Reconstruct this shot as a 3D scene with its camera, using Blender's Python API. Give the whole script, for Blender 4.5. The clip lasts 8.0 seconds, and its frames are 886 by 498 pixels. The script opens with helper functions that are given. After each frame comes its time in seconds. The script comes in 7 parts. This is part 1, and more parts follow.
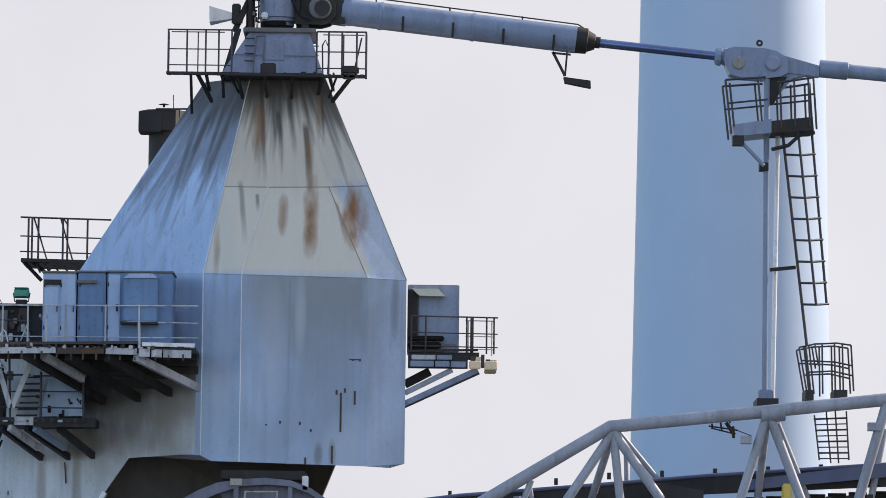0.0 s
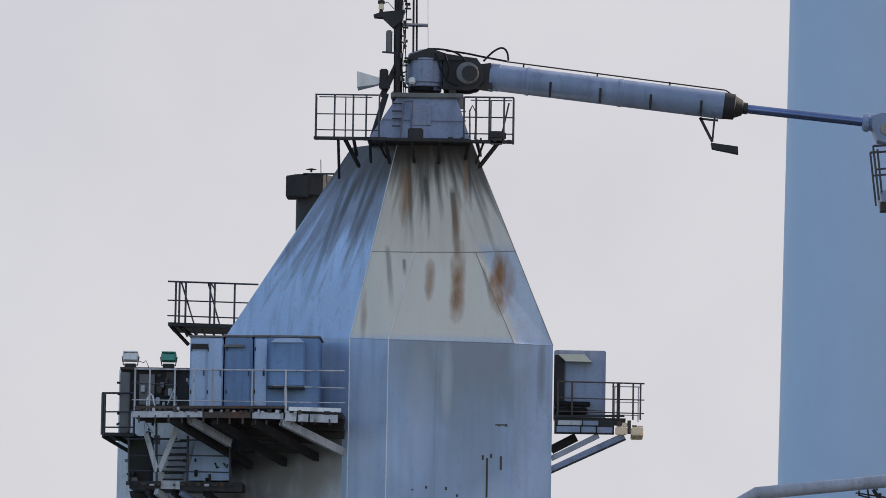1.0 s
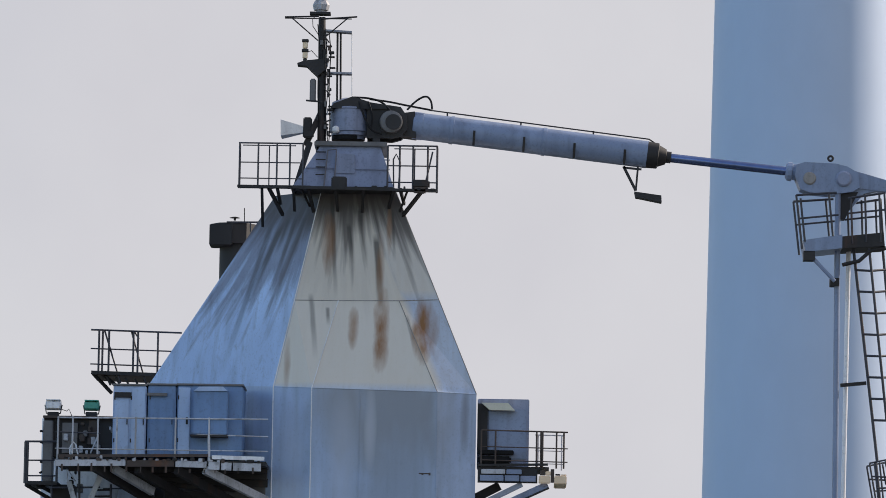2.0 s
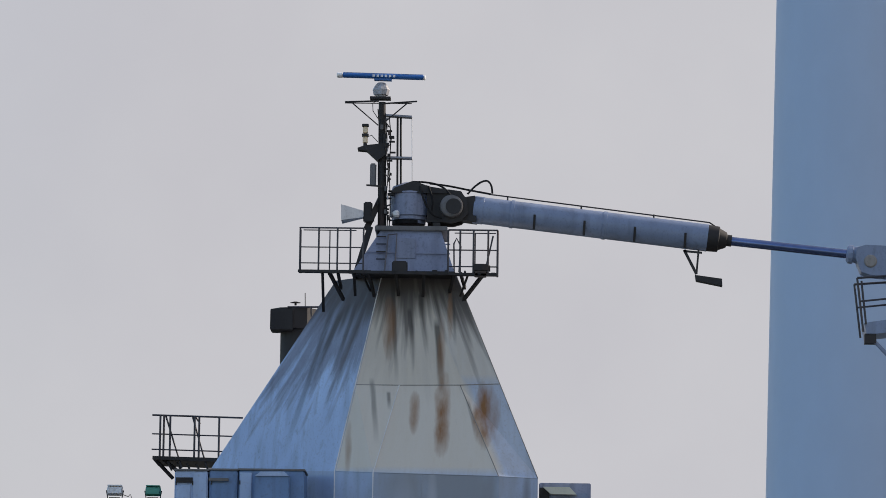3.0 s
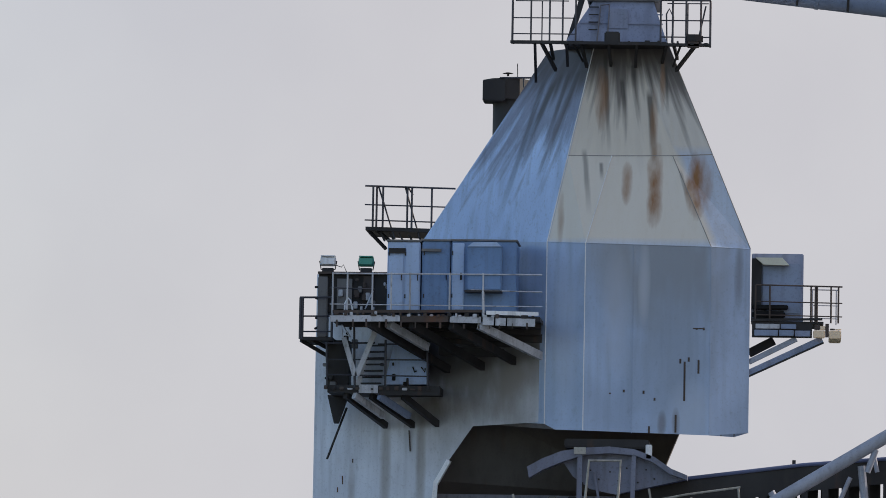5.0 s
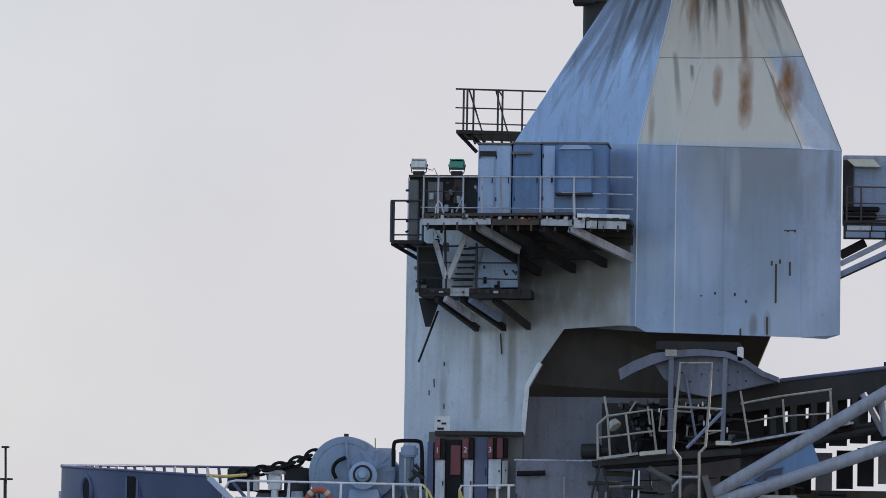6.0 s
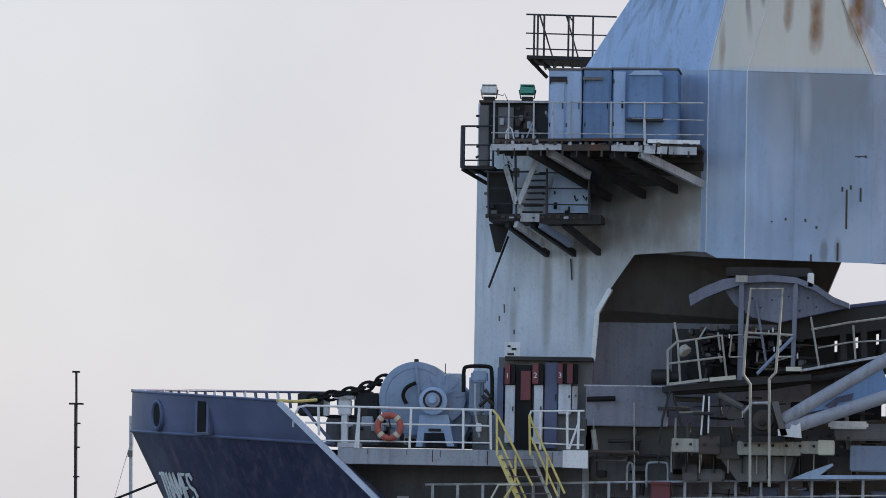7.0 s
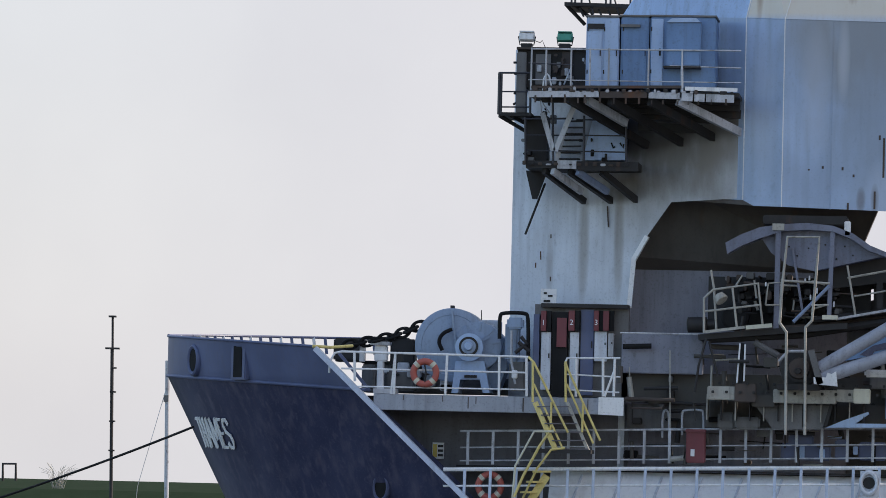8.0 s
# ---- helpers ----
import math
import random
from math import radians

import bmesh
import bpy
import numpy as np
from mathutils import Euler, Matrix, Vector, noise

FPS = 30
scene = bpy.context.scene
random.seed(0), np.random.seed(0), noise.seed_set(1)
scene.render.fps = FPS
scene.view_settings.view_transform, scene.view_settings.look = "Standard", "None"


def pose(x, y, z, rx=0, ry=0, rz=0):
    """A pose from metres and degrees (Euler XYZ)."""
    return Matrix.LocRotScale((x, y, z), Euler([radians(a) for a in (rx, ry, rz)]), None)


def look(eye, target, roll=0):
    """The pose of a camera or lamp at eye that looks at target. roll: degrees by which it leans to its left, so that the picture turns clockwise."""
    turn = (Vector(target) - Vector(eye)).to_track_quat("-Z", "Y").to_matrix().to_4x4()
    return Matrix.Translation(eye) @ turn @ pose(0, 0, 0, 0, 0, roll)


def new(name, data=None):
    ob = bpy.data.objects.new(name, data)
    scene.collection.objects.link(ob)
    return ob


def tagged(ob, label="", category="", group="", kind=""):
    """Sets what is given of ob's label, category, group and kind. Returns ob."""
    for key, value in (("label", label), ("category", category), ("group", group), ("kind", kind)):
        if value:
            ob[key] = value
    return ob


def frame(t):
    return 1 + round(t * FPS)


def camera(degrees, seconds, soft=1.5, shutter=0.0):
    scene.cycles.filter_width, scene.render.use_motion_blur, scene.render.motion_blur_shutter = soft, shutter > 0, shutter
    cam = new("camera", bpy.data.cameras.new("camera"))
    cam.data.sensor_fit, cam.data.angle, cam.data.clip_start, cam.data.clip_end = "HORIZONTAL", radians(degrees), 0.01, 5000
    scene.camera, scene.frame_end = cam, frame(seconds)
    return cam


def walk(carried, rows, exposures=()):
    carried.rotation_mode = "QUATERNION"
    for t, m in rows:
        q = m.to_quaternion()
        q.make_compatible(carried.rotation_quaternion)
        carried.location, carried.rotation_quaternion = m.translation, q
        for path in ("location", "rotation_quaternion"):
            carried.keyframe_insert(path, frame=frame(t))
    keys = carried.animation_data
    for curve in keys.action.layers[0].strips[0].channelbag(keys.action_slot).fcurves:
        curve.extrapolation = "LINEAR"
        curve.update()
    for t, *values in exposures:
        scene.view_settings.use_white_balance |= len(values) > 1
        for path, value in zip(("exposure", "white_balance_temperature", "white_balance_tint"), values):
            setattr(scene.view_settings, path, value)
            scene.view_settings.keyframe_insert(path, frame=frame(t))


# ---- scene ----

EYE = Vector((0.0, -128.0, 0.0))


def view(yaw, pitch, roll):
    """A pose of the hand-held camera on the far bank: degrees of turn, lift and lean."""
    a, b = radians(yaw), radians(pitch)
    way = Vector((-math.sin(a) * math.cos(b), math.cos(a) * math.cos(b), math.sin(b)))
    return look(EYE, EYE + way * 100, roll)


cam = camera(10.0, 8.0, soft=0.8)
walk(cam, [
    (0.0, view(0.000, 5.460, 0.630)),
    (0.2, view(0.410, 5.760, 0.582)),
    (0.5, view(0.808, 5.934, 0.687)),
    (0.7, view(1.118, 6.017, 0.739)),
    (0.8, view(1.317, 6.079, 0.917)),
    (1.0, view(1.679, 6.176, 0.973)),
    (1.2, view(1.664, 6.251, 0.973)),
    (1.5, view(1.312, 6.366, 1.060)),
    (1.7, view(0.754, 6.511, 0.994)),
    (2.8, view(1.302, 7.469, 0.700)),
    (3.0, view(1.524, 7.682, 0.822)),
    (3.2, view(1.740, 7.819, 0.890)),
    (3.5, view(2.105, 7.916, 0.910)),
    (3.7, view(2.307, 7.862, 1.000)),
    (4.0, view(2.676, 7.255, 1.059)),
    (4.2, view(2.967, 6.909, 0.926)),
    (4.5, view(3.256, 6.639, 0.969)),
    (4.6, view(3.390, 6.300, 0.966)),
    (4.7, view(3.478, 6.193, 0.964)),
    (4.8, view(3.622, 5.810, 1.073)),
    (4.9, view(3.759, 5.425, 1.039)),
    (5.0, view(3.900, 5.050, 1.036)),
    (5.2, view(4.118, 4.693, 1.056)),
    (6.3, view(5.211, 3.626, 1.042)),
    (6.5, view(5.386, 3.409, 1.189)),
    (6.7, view(5.513, 3.258, 1.122)),
    (7.0, view(5.695, 3.079, 1.037)),
    (7.2, view(5.806, 2.969, 1.109)),
    (7.5, view(5.967, 2.779, 1.139)),
    (7.7, view(6.061, 2.673, 1.070)),
    (8.0, view(6.097, 2.465, 1.343)),
], exposures=[(0.0, 0.21, 6050, 15), (0.5, 0.12, 6050, 15), (1.0, -0.02, 6050, 15), (1.7, -0.04, 6050, 15), (2.8, -0.22, 6050, 15), (3.5, -0.32, 6050, 15), (4.0, -0.32, 6050, 15), (4.5, -0.3, 6050, 15), (5.2, -0.12, 6050, 15), (6.3, 0.04, 6050, 15), (6.5, 0.07, 6050, 15), (7.0, 0.1, 6050, 15), (8.0, 0.13, 6050, 15)])

# ---- light: hazy bright sky, low sun behind the ship to the right ----
SUN_AZ, SUN_EL = 63.0, 30.0   # degrees from straight ahead towards the right, and above the horizon
world = bpy.data.worlds.new("hazy_sky")
scene.world = world
world.use_nodes = True
wn, wl = world.node_tree.nodes, world.node_tree.links
wn.clear()
sky = wn.new("ShaderNodeTexSky")
sky.sky_type, sky.sun_disc = "NISHITA", False
sky.sun_elevation, sky.sun_rotation = radians(SUN_EL), radians(SUN_AZ)
sky.dust_density, sky.air_density, sky.ozone_density = 0.8, 1.5, 2.5
sky_gain = wn.new("ShaderNodeVectorMath")
sky_gain.operation = "MULTIPLY"
sky_gain.inputs[1].default_value = (0.172, 0.182, 0.197)   # deep blue sky away from the sun
veil_noise = wn.new("ShaderNodeTexNoise")
veil_noise.inputs["Scale"].default_value, veil_noise.inputs["Detail"].default_value = 14.0, 6.0
veil = wn.new("ShaderNodeValToRGB")
veil.color_ramp.elements[0].position, veil.color_ramp.elements[1].position = 0.3, 0.7
veil.color_ramp.elements[0].color = (0.655, 0.638, 0.618, 1)
veil.color_ramp.elements[1].color = (0.725, 0.708, 0.672, 1)
sky_mix = wn.new("ShaderNodeMix")
sky_mix.data_type = "RGBA"
sky_dir = wn.new("ShaderNodeTexCoord")
sunward = wn.new("ShaderNodeVectorMath")
sunward.operation = "DOT_PRODUCT"
sunward.inputs[1].default_value = (math.sin(radians(SUN_AZ)), math.cos(radians(SUN_AZ)), 0.0)
haze = wn.new("ShaderNodeMapRange")   # the haze is thick around the sun and thins out to blue sky opposite it
for key, value in (("From Min", -0.4), ("From Max", 0.38), ("To Min", 0.1), ("To Max", 1.0)):
    haze.inputs[key].default_value = value
wl.new(sky_dir.outputs["Generated"], sunward.inputs[0])
wl.new(sunward.outputs["Value"], haze.inputs["Value"])
wl.new(haze.outputs[0], sky_mix.inputs[0])
sky_out, sky_bg = wn.new("ShaderNodeOutputWorld"), wn.new("ShaderNodeBackground")
sky_bg.inputs["Strength"].default_value = 1.0
wl.new(sky.outputs[0], sky_gain.inputs[0])
wl.new(veil_noise.outputs["Fac"], veil.inputs[0])
wl.new(sky_gain.outputs[0], sky_mix.inputs[6])
wl.new(veil.outputs[0], sky_mix.inputs[7])
wl.new(sky_mix.outputs[2], sky_bg.inputs["Color"])
wl.new(sky_bg.outputs[0], sky_out.inputs["Surface"])

sun_data = bpy.data.lights.new("sun", "SUN")
sun_data.energy, sun_data.angle, sun_data.color = 5.0, radians(1.5), (1.0, 0.86, 0.68)
sun = new("sun", sun_data)
sun_way = Vector((math.sin(radians(SUN_AZ)) * math.cos(radians(SUN_EL)), math.cos(radians(SUN_AZ)) * math.cos(radians(SUN_EL)), math.sin(radians(SUN_EL))))
sun.matrix_basis = look(sun_way * 200, (0, 0, 0))


# ---- materials ----
def paint(name, base, dirt=(0.06, 0.055, 0.05), rust=(0.16, 0.06, 0.02), grime=0.35, rusty=0.15, rough=0.5, metal=0.0, grain=6.0, bump=0.15, blotchy=0.65):
    """Weathered paint: blotches, streaks that run down, rust specks and fine relief."""
    m = bpy.data.materials.new(name)
    m.use_nodes = True
    n, k = m.node_tree.nodes, m.node_tree.links
    b = n["Principled BSDF"]
    geo = n.new("ShaderNodeNewGeometry")

    def noise_at(scale, sx, sy, sz, detail=4.0):
        mp = n.new("ShaderNodeVectorMath")
        mp.operation = "MULTIPLY"
        mp.inputs[1].default_value = (sx, sy, sz)
        k.new(geo.outputs["Position"], mp.inputs[0])
        t = n.new("ShaderNodeTexNoise")
        t.inputs["Scale"].default_value, t.inputs["Detail"].default_value = scale, detail
        k.new(mp.outputs[0], t.inputs["Vector"])
        return t.outputs["Fac"]

    def ramp(src, lo, hi, gain):
        r = n.new("ShaderNodeMapRange")
        r.inputs["From Min"].default_value, r.inputs["From Max"].default_value = lo, hi
        r.inputs["To Max"].default_value = gain
        k.new(src, r.inputs["Value"])
        return r.outputs[0]

    def mix(fac, a, c):
        x = n.new("ShaderNodeMix")
        x.data_type = "RGBA"
        k.new(fac, x.inputs[0])
        if hasattr(a, "is_output"):
            k.new(a, x.inputs[6])
        else:
            x.inputs[6].default_value = (*a, 1)
        x.inputs[7].default_value = (*c, 1)
        return x.outputs[2]

    blotch = ramp(noise_at(0.9, 1, 1, 0.6, 7.0), 0.42, 0.66, blotchy)
    faded = tuple(min(1.0, c * 1.28 + 0.02) for c in base)
    col = mix(blotch, base, faded)
    streak = ramp(noise_at(2.2, 1.6, 1.6, 0.09), 0.5, 0.8, grime)
    col = mix(streak, col, dirt)
    spots = ramp(noise_at(grain, 1, 1, 0.7, 6.0), 0.6, 0.75, grime * 0.8)
    col = mix(spots, col, dirt)
    drips = ramp(noise_at(5.5, 1, 1, 0.07, 5.0), 0.56, 0.74, grime * 0.8)
    col = mix(drips, col, dirt)
    fleck = ramp(noise_at(grain * 3.0, 1, 1, 1, 8.0), 0.55, 0.8, min(0.5, grime * 1.2))
    col = mix(fleck, col, dirt)
    red = ramp(noise_at(1.7, 1.5, 1.5, 0.35, 6.0), 0.62, 0.8, rusty)
    col = mix(red, col, rust)
    k.new(col, b.inputs["Base Color"])
    b.inputs["Roughness"].default_value, b.inputs["Metallic"].default_value = rough, metal
    bp = n.new("ShaderNodeBump")
    bp.inputs["Strength"].default_value, bp.inputs["Distance"].default_value = bump, 0.02
    k.new(noise_at(2.5, 1, 1, 1, 5.0), bp.inputs["Height"])
    k.new(bp.outputs[0], b.inputs["Normal"])
    return m, n, k, col, mix, geo


def plain(*args, **kw):
    return paint(*args, **kw)[0]


def stained_cone():
    """Tower paint with soot runs below the crown platform and rust patches on the front plates."""
    m, n, k, col, mix, geo = paint("stained_tower_paint", (0.42, 0.55, 0.78), grime=0.3, rusty=0.1)
    sep = n.new("ShaderNodeSeparateXYZ")
    k.new(geo.outputs["Position"], sep.inputs[0])

    def math_node(op, a, c=None):
        x = n.new("ShaderNodeMath")
        x.operation = op
        for i, v in enumerate((a, c)):
            if v is None:
                continue
            if isinstance(v, (int, float)):
                x.inputs[i].default_value = v
            else:
                k.new(v, x.inputs[i])
        return x.outputs[0]

    def rng(src, lo, hi, a, c):
        r = n.new("ShaderNodeMapRange")
        for key, v in (("From Min", lo), ("From Max", hi), ("To Min", a), ("To Max", c)):
            r.inputs[key].default_value = v
        k.new(src, r.inputs["Value"])
        return r.outputs[0]

    # brownish film on the front plates, ending at the knuckle below them
    front = math_node("MULTIPLY", rng(sep.outputs["Y"], 1.9, 2.3, 1, 1), rng(sep.outputs["Z"], 11.35, 11.7, 0.0, 1.0))
    slope = math_node("ADD", sep.outputs["X"], math_node("MULTIPLY", sep.outputs["Z"], -0.2266))
    front = math_node("MULTIPLY", front, rng(slope, -8.74, -8.68, 0, 1))
    slope_r = math_node("ADD", sep.outputs["X"], math_node("MULTIPLY", sep.outputs["Z"], 0.42))
    front = math_node("MULTIPLY", front, math_node("MAXIMUM", rng(slope_r, 2.95, 3.15, 0.85, 0.3), rng(sep.outputs["Z"], 13.6, 14.1, 0.0, 0.78)))
    col = mix(front, col, (0.80, 0.72, 0.58))

    # soot runs, densest at the top, following the slope of the plates
    wob = n.new("ShaderNodeTexNoise")
    wob.inputs["Scale"].default_value, wob.inputs["Detail"].default_value = 1.0, 5.0
    comb = n.new("ShaderNodeCombineXYZ")
    fan = math_node("DIVIDE", math_node("ADD", sep.outputs["X"], 4.3), math_node("ADD", math_node("MULTIPLY", sep.outputs["Z"], -1.0), 19.0))
    k.new(math_node("MULTIPLY", fan, 10.0), comb.inputs[0])
    k.new(math_node("MULTIPLY", sep.outputs["Z"], 0.22), comb.inputs[2])
    k.new(comb.outputs[0], wob.inputs["Vector"])
    depth = rng(sep.outputs["Z"], 12.2, 16.6, -0.15, 0.2)
    runs = rng(math_node("ADD", wob.outputs["Fac"], depth), 0.55, 0.70, 0.0, 0.78)
    col = mix(runs, col, (0.075, 0.062, 0.06))
    # broad sooty film with a ragged lower edge on the forward side plate
    rag = n.new("ShaderNodeTexNoise")
    rag.inputs["Scale"].default_value, rag.inputs["Detail"].default_value = 2.2, 6.0
    k.new(comb.outputs[0], rag.inputs["Vector"])
    low_edge = math_node("ADD", sep.outputs["Z"], math_node("MULTIPLY", math_node("ADD", rag.outputs["Fac"], -0.5), 6.5))
    side = rng(slope, -8.75, -8.70, 1.0, 0.12)
    film = math_node("MULTIPLY", rng(low_edge, 13.5, 14.6, 0.0, 0.58), side)
    col = mix(film, col, (0.11, 0.09, 0.105))
    # dark collar below the crown platform: its shade and soot painted in, ragged edge
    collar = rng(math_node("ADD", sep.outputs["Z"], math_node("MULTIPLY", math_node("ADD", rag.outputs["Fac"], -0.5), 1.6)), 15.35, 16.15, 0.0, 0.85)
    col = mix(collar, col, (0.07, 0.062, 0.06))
    # single thin runs: top x and z, foot x and z, half width, strength
    for x0, z0, x1, z1, wide, gain in ((-6.23, 16.03, -7.49, 12.08, 0.07, 0.60),
                                       (-5.59, 16.04, -6.27, 13.98, 0.06, 0.70),
                                       (-6.00, 15.81, -6.91, 13.67, 0.09, 0.75),
                                       (-5.33, 16.04, -5.98, 14.44, 0.07, 0.60),
                                       (-5.81, 15.96, -6.14, 15.05, 0.06, 0.60),
                                       (-4.69, 16.51, -4.55, 13.93, 0.05, 0.85),
                                       (-4.25, 15.75, -4.14, 14.76, 0.05, 0.70),
                                       (-3.97, 16.13, -3.94, 15.53, 0.06, 0.75),
                                       (-3.54, 15.45, -3.39, 13.56, 0.08, 0.80),
                                       (-3.14, 16.14, -3.06, 14.85, 0.04, 0.70),
                                       (-4.75, 13.62, -4.72, 13.17, 0.05, 0.60),
                                       (-5.18, 13.92, -5.03, 12.33, 0.06, 0.50),
                                       (-2.73, 13.42, -2.49, 12.51, 0.04, 0.40)):
        along = math_node("DIVIDE", math_node("ADD", math_node("MULTIPLY", sep.outputs["Z"], -1.0), z0), z0 - z1)
        mid = math_node("ADD", math_node("MULTIPLY", along, x1 - x0), x0)
        gap = math_node("ABSOLUTE", math_node("SUBTRACT", sep.outputs["X"], mid))
        gap = math_node("ADD", math_node("DIVIDE", gap, wide), math_node("MULTIPLY", math_node("ADD", rag.outputs["Fac"], -0.5), 1.6))
        body = math_node("MULTIPLY", rng(along, -0.05, 0.08, 0.0, 1.0), rng(along, 0.45, 1.05, 1.0, 0.0))
        col = mix(math_node("MULTIPLY", rng(gap, 1.4, 0.5, 0.0, gain), body), col, (0.05, 0.045, 0.042))
    # rust patches
    tear = n.new("ShaderNodeTexNoise")
    tear.inputs["Scale"].default_value, tear.inputs["Detail"].default_value = 5.0, 5.0
    stretch = n.new("ShaderNodeVectorMath")
    stretch.operation = "MULTIPLY"
    stretch.inputs[1].default_value = (1.0, 1.0, 0.3)
    k.new(geo.outputs["Position"], stretch.inputs[0])
    k.new(stretch.outputs[0], tear.inputs["Vector"])
    for cx, cz, wx, wz, gain in ((-4.08, 13.1, 0.14, 0.5, 0.75), (-3.36, 12.95, 0.19, 1.0, 1.0), (-2.27, 13.05, 0.33, 0.75, 1.0),
                                 (-4.75, 15.3, 0.17, 0.7, 0.7), (-3.2, 15.6, 0.07, 0.6, 0.6), (-3.42, 14.6, 0.1, 1.0, 0.55), (-5.75, 12.2, 0.08, 0.7, 0.5)):
        dx = math_node("DIVIDE", math_node("ADD", sep.outputs["X"], -cx), wx)
        dz = math_node("DIVIDE", math_node("ADD", sep.outputs["Z"], -cz), wz)
        rr = math_node("ADD", math_node("MULTIPLY", dx, dx), math_node("MULTIPLY", dz, dz))
        spot = math_node("ADD", rng(rr, 0.0, 2.2, 0.85, -0.3), math_node("MULTIPLY", math_node("ADD", tear.outputs["Fac"], -0.5), 1.3))
        spot = rng(spot, 0.1, 0.95, 0.0, gain)
        col = mix(spot, col, (0.29, 0.135, 0.045))
    k.new(col, n["Principled BSDF"].inputs["Base Color"])
    return m


M_TOWER = stained_cone()



def stained(name, base, stains_and_shade, **kw):
    """Paint with soft ragged patches of stain and painted shade: centre x and z, half width and height, strength,
    colour.
    """
    m, n, k, col, mix, geo = paint(name, base, **kw)
    sep = n.new("ShaderNodeSeparateXYZ")
    k.new(geo.outputs["Position"], sep.inputs[0])
    tall = n.new("ShaderNodeVectorMath")
    tall.operation = "MULTIPLY"
    tall.inputs[1].default_value = (1.0, 1.0, 0.35)
    k.new(geo.outputs["Position"], tall.inputs[0])
    rag = n.new("ShaderNodeTexNoise")
    rag.inputs["Scale"].default_value, rag.inputs["Detail"].default_value = 2.2, 6.0
    k.new(tall.outputs[0], rag.inputs["Vector"])

    def op(kind, a, c):
        x = n.new("ShaderNodeMath")
        x.operation = kind
        for i, v in enumerate((a, c)):
            if isinstance(v, (int, float)):
                x.inputs[i].default_value = v
            else:
                k.new(v, x.inputs[i])
        return x.outputs[0]

    for cx, cz, wx, wz, gain, tone in stains_and_shade:
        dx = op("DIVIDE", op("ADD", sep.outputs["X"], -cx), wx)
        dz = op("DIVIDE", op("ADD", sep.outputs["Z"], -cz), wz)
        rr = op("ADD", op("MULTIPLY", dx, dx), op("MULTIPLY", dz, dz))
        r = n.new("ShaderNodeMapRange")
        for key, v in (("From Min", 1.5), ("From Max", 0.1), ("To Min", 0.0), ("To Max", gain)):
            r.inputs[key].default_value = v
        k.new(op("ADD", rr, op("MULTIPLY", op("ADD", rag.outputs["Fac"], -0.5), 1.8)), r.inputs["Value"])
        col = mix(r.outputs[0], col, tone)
    k.new(col, n["Principled BSDF"].inputs["Base Color"])
    return m


# broad dark patches below platform and landing: grime plus their shade, painted in
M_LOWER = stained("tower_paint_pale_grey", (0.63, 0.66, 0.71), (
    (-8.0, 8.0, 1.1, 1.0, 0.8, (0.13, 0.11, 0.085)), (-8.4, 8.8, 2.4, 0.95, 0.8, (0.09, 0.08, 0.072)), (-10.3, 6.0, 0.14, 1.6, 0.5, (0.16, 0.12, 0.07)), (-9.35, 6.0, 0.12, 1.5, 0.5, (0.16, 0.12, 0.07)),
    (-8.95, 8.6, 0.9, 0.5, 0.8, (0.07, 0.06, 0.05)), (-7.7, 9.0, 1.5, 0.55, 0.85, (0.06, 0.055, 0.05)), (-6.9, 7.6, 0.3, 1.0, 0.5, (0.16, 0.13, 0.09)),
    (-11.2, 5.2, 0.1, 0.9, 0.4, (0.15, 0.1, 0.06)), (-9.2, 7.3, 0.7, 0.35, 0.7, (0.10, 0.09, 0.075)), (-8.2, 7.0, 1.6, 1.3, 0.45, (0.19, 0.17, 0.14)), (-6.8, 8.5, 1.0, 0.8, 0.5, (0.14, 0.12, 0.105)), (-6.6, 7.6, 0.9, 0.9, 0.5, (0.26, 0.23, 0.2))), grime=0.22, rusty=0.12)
M_BOX = stained("tower_paint_blue_grey", (0.37, 0.465, 0.63), (
    (-3.2, 11.2, 1.7, 1.7, 0.8, (0.29, 0.295, 0.30)), (-2.9, 9.4, 1.1, 2.4, 0.55, (0.27, 0.31, 0.37)), (-4.2, 10.6, 0.6, 1.2, 0.4, (0.30, 0.32, 0.35)), (-4.3, 9.6, 0.35, 1.5, 0.4, (0.52, 0.58, 0.70)),
    (-3.6, 10.6, 0.14, 1.0, 0.55, (0.55, 0.58, 0.64)), (-2.4, 7.2, 0.5, 0.8, 0.45, (0.56, 0.62, 0.72)), (-5.6, 9.0, 0.3, 2.2, 0.4, (0.50, 0.57, 0.70)),
    (-2.1, 10.5, 0.2, 1.3, 0.4, (0.25, 0.27, 0.30)), (-4.6, 7.4, 0.8, 0.6, 0.3, (0.30, 0.36, 0.48)), (-1.2, 10.9, 0.12, 0.9, 0.55, (0.10, 0.09, 0.08)), (-3.1, 6.95, 0.1, 0.3, 0.5, (0.12, 0.08, 0.05)), (-2.75, 7.0, 0.1, 0.35, 0.5, (0.12, 0.08, 0.05))),
    grime=0.18, rusty=0.10, rough=0.45)
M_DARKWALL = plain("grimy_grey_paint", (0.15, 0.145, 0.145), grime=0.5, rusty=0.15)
M_CABIN = plain("container_blue_paint", (0.13, 0.23, 0.42), grime=0.3, rusty=0.12, rough=0.4)
M_CABIN2 = plain("container_pale_paint", (0.38, 0.50, 0.71), grime=0.2, rusty=0.1, rough=0.4)
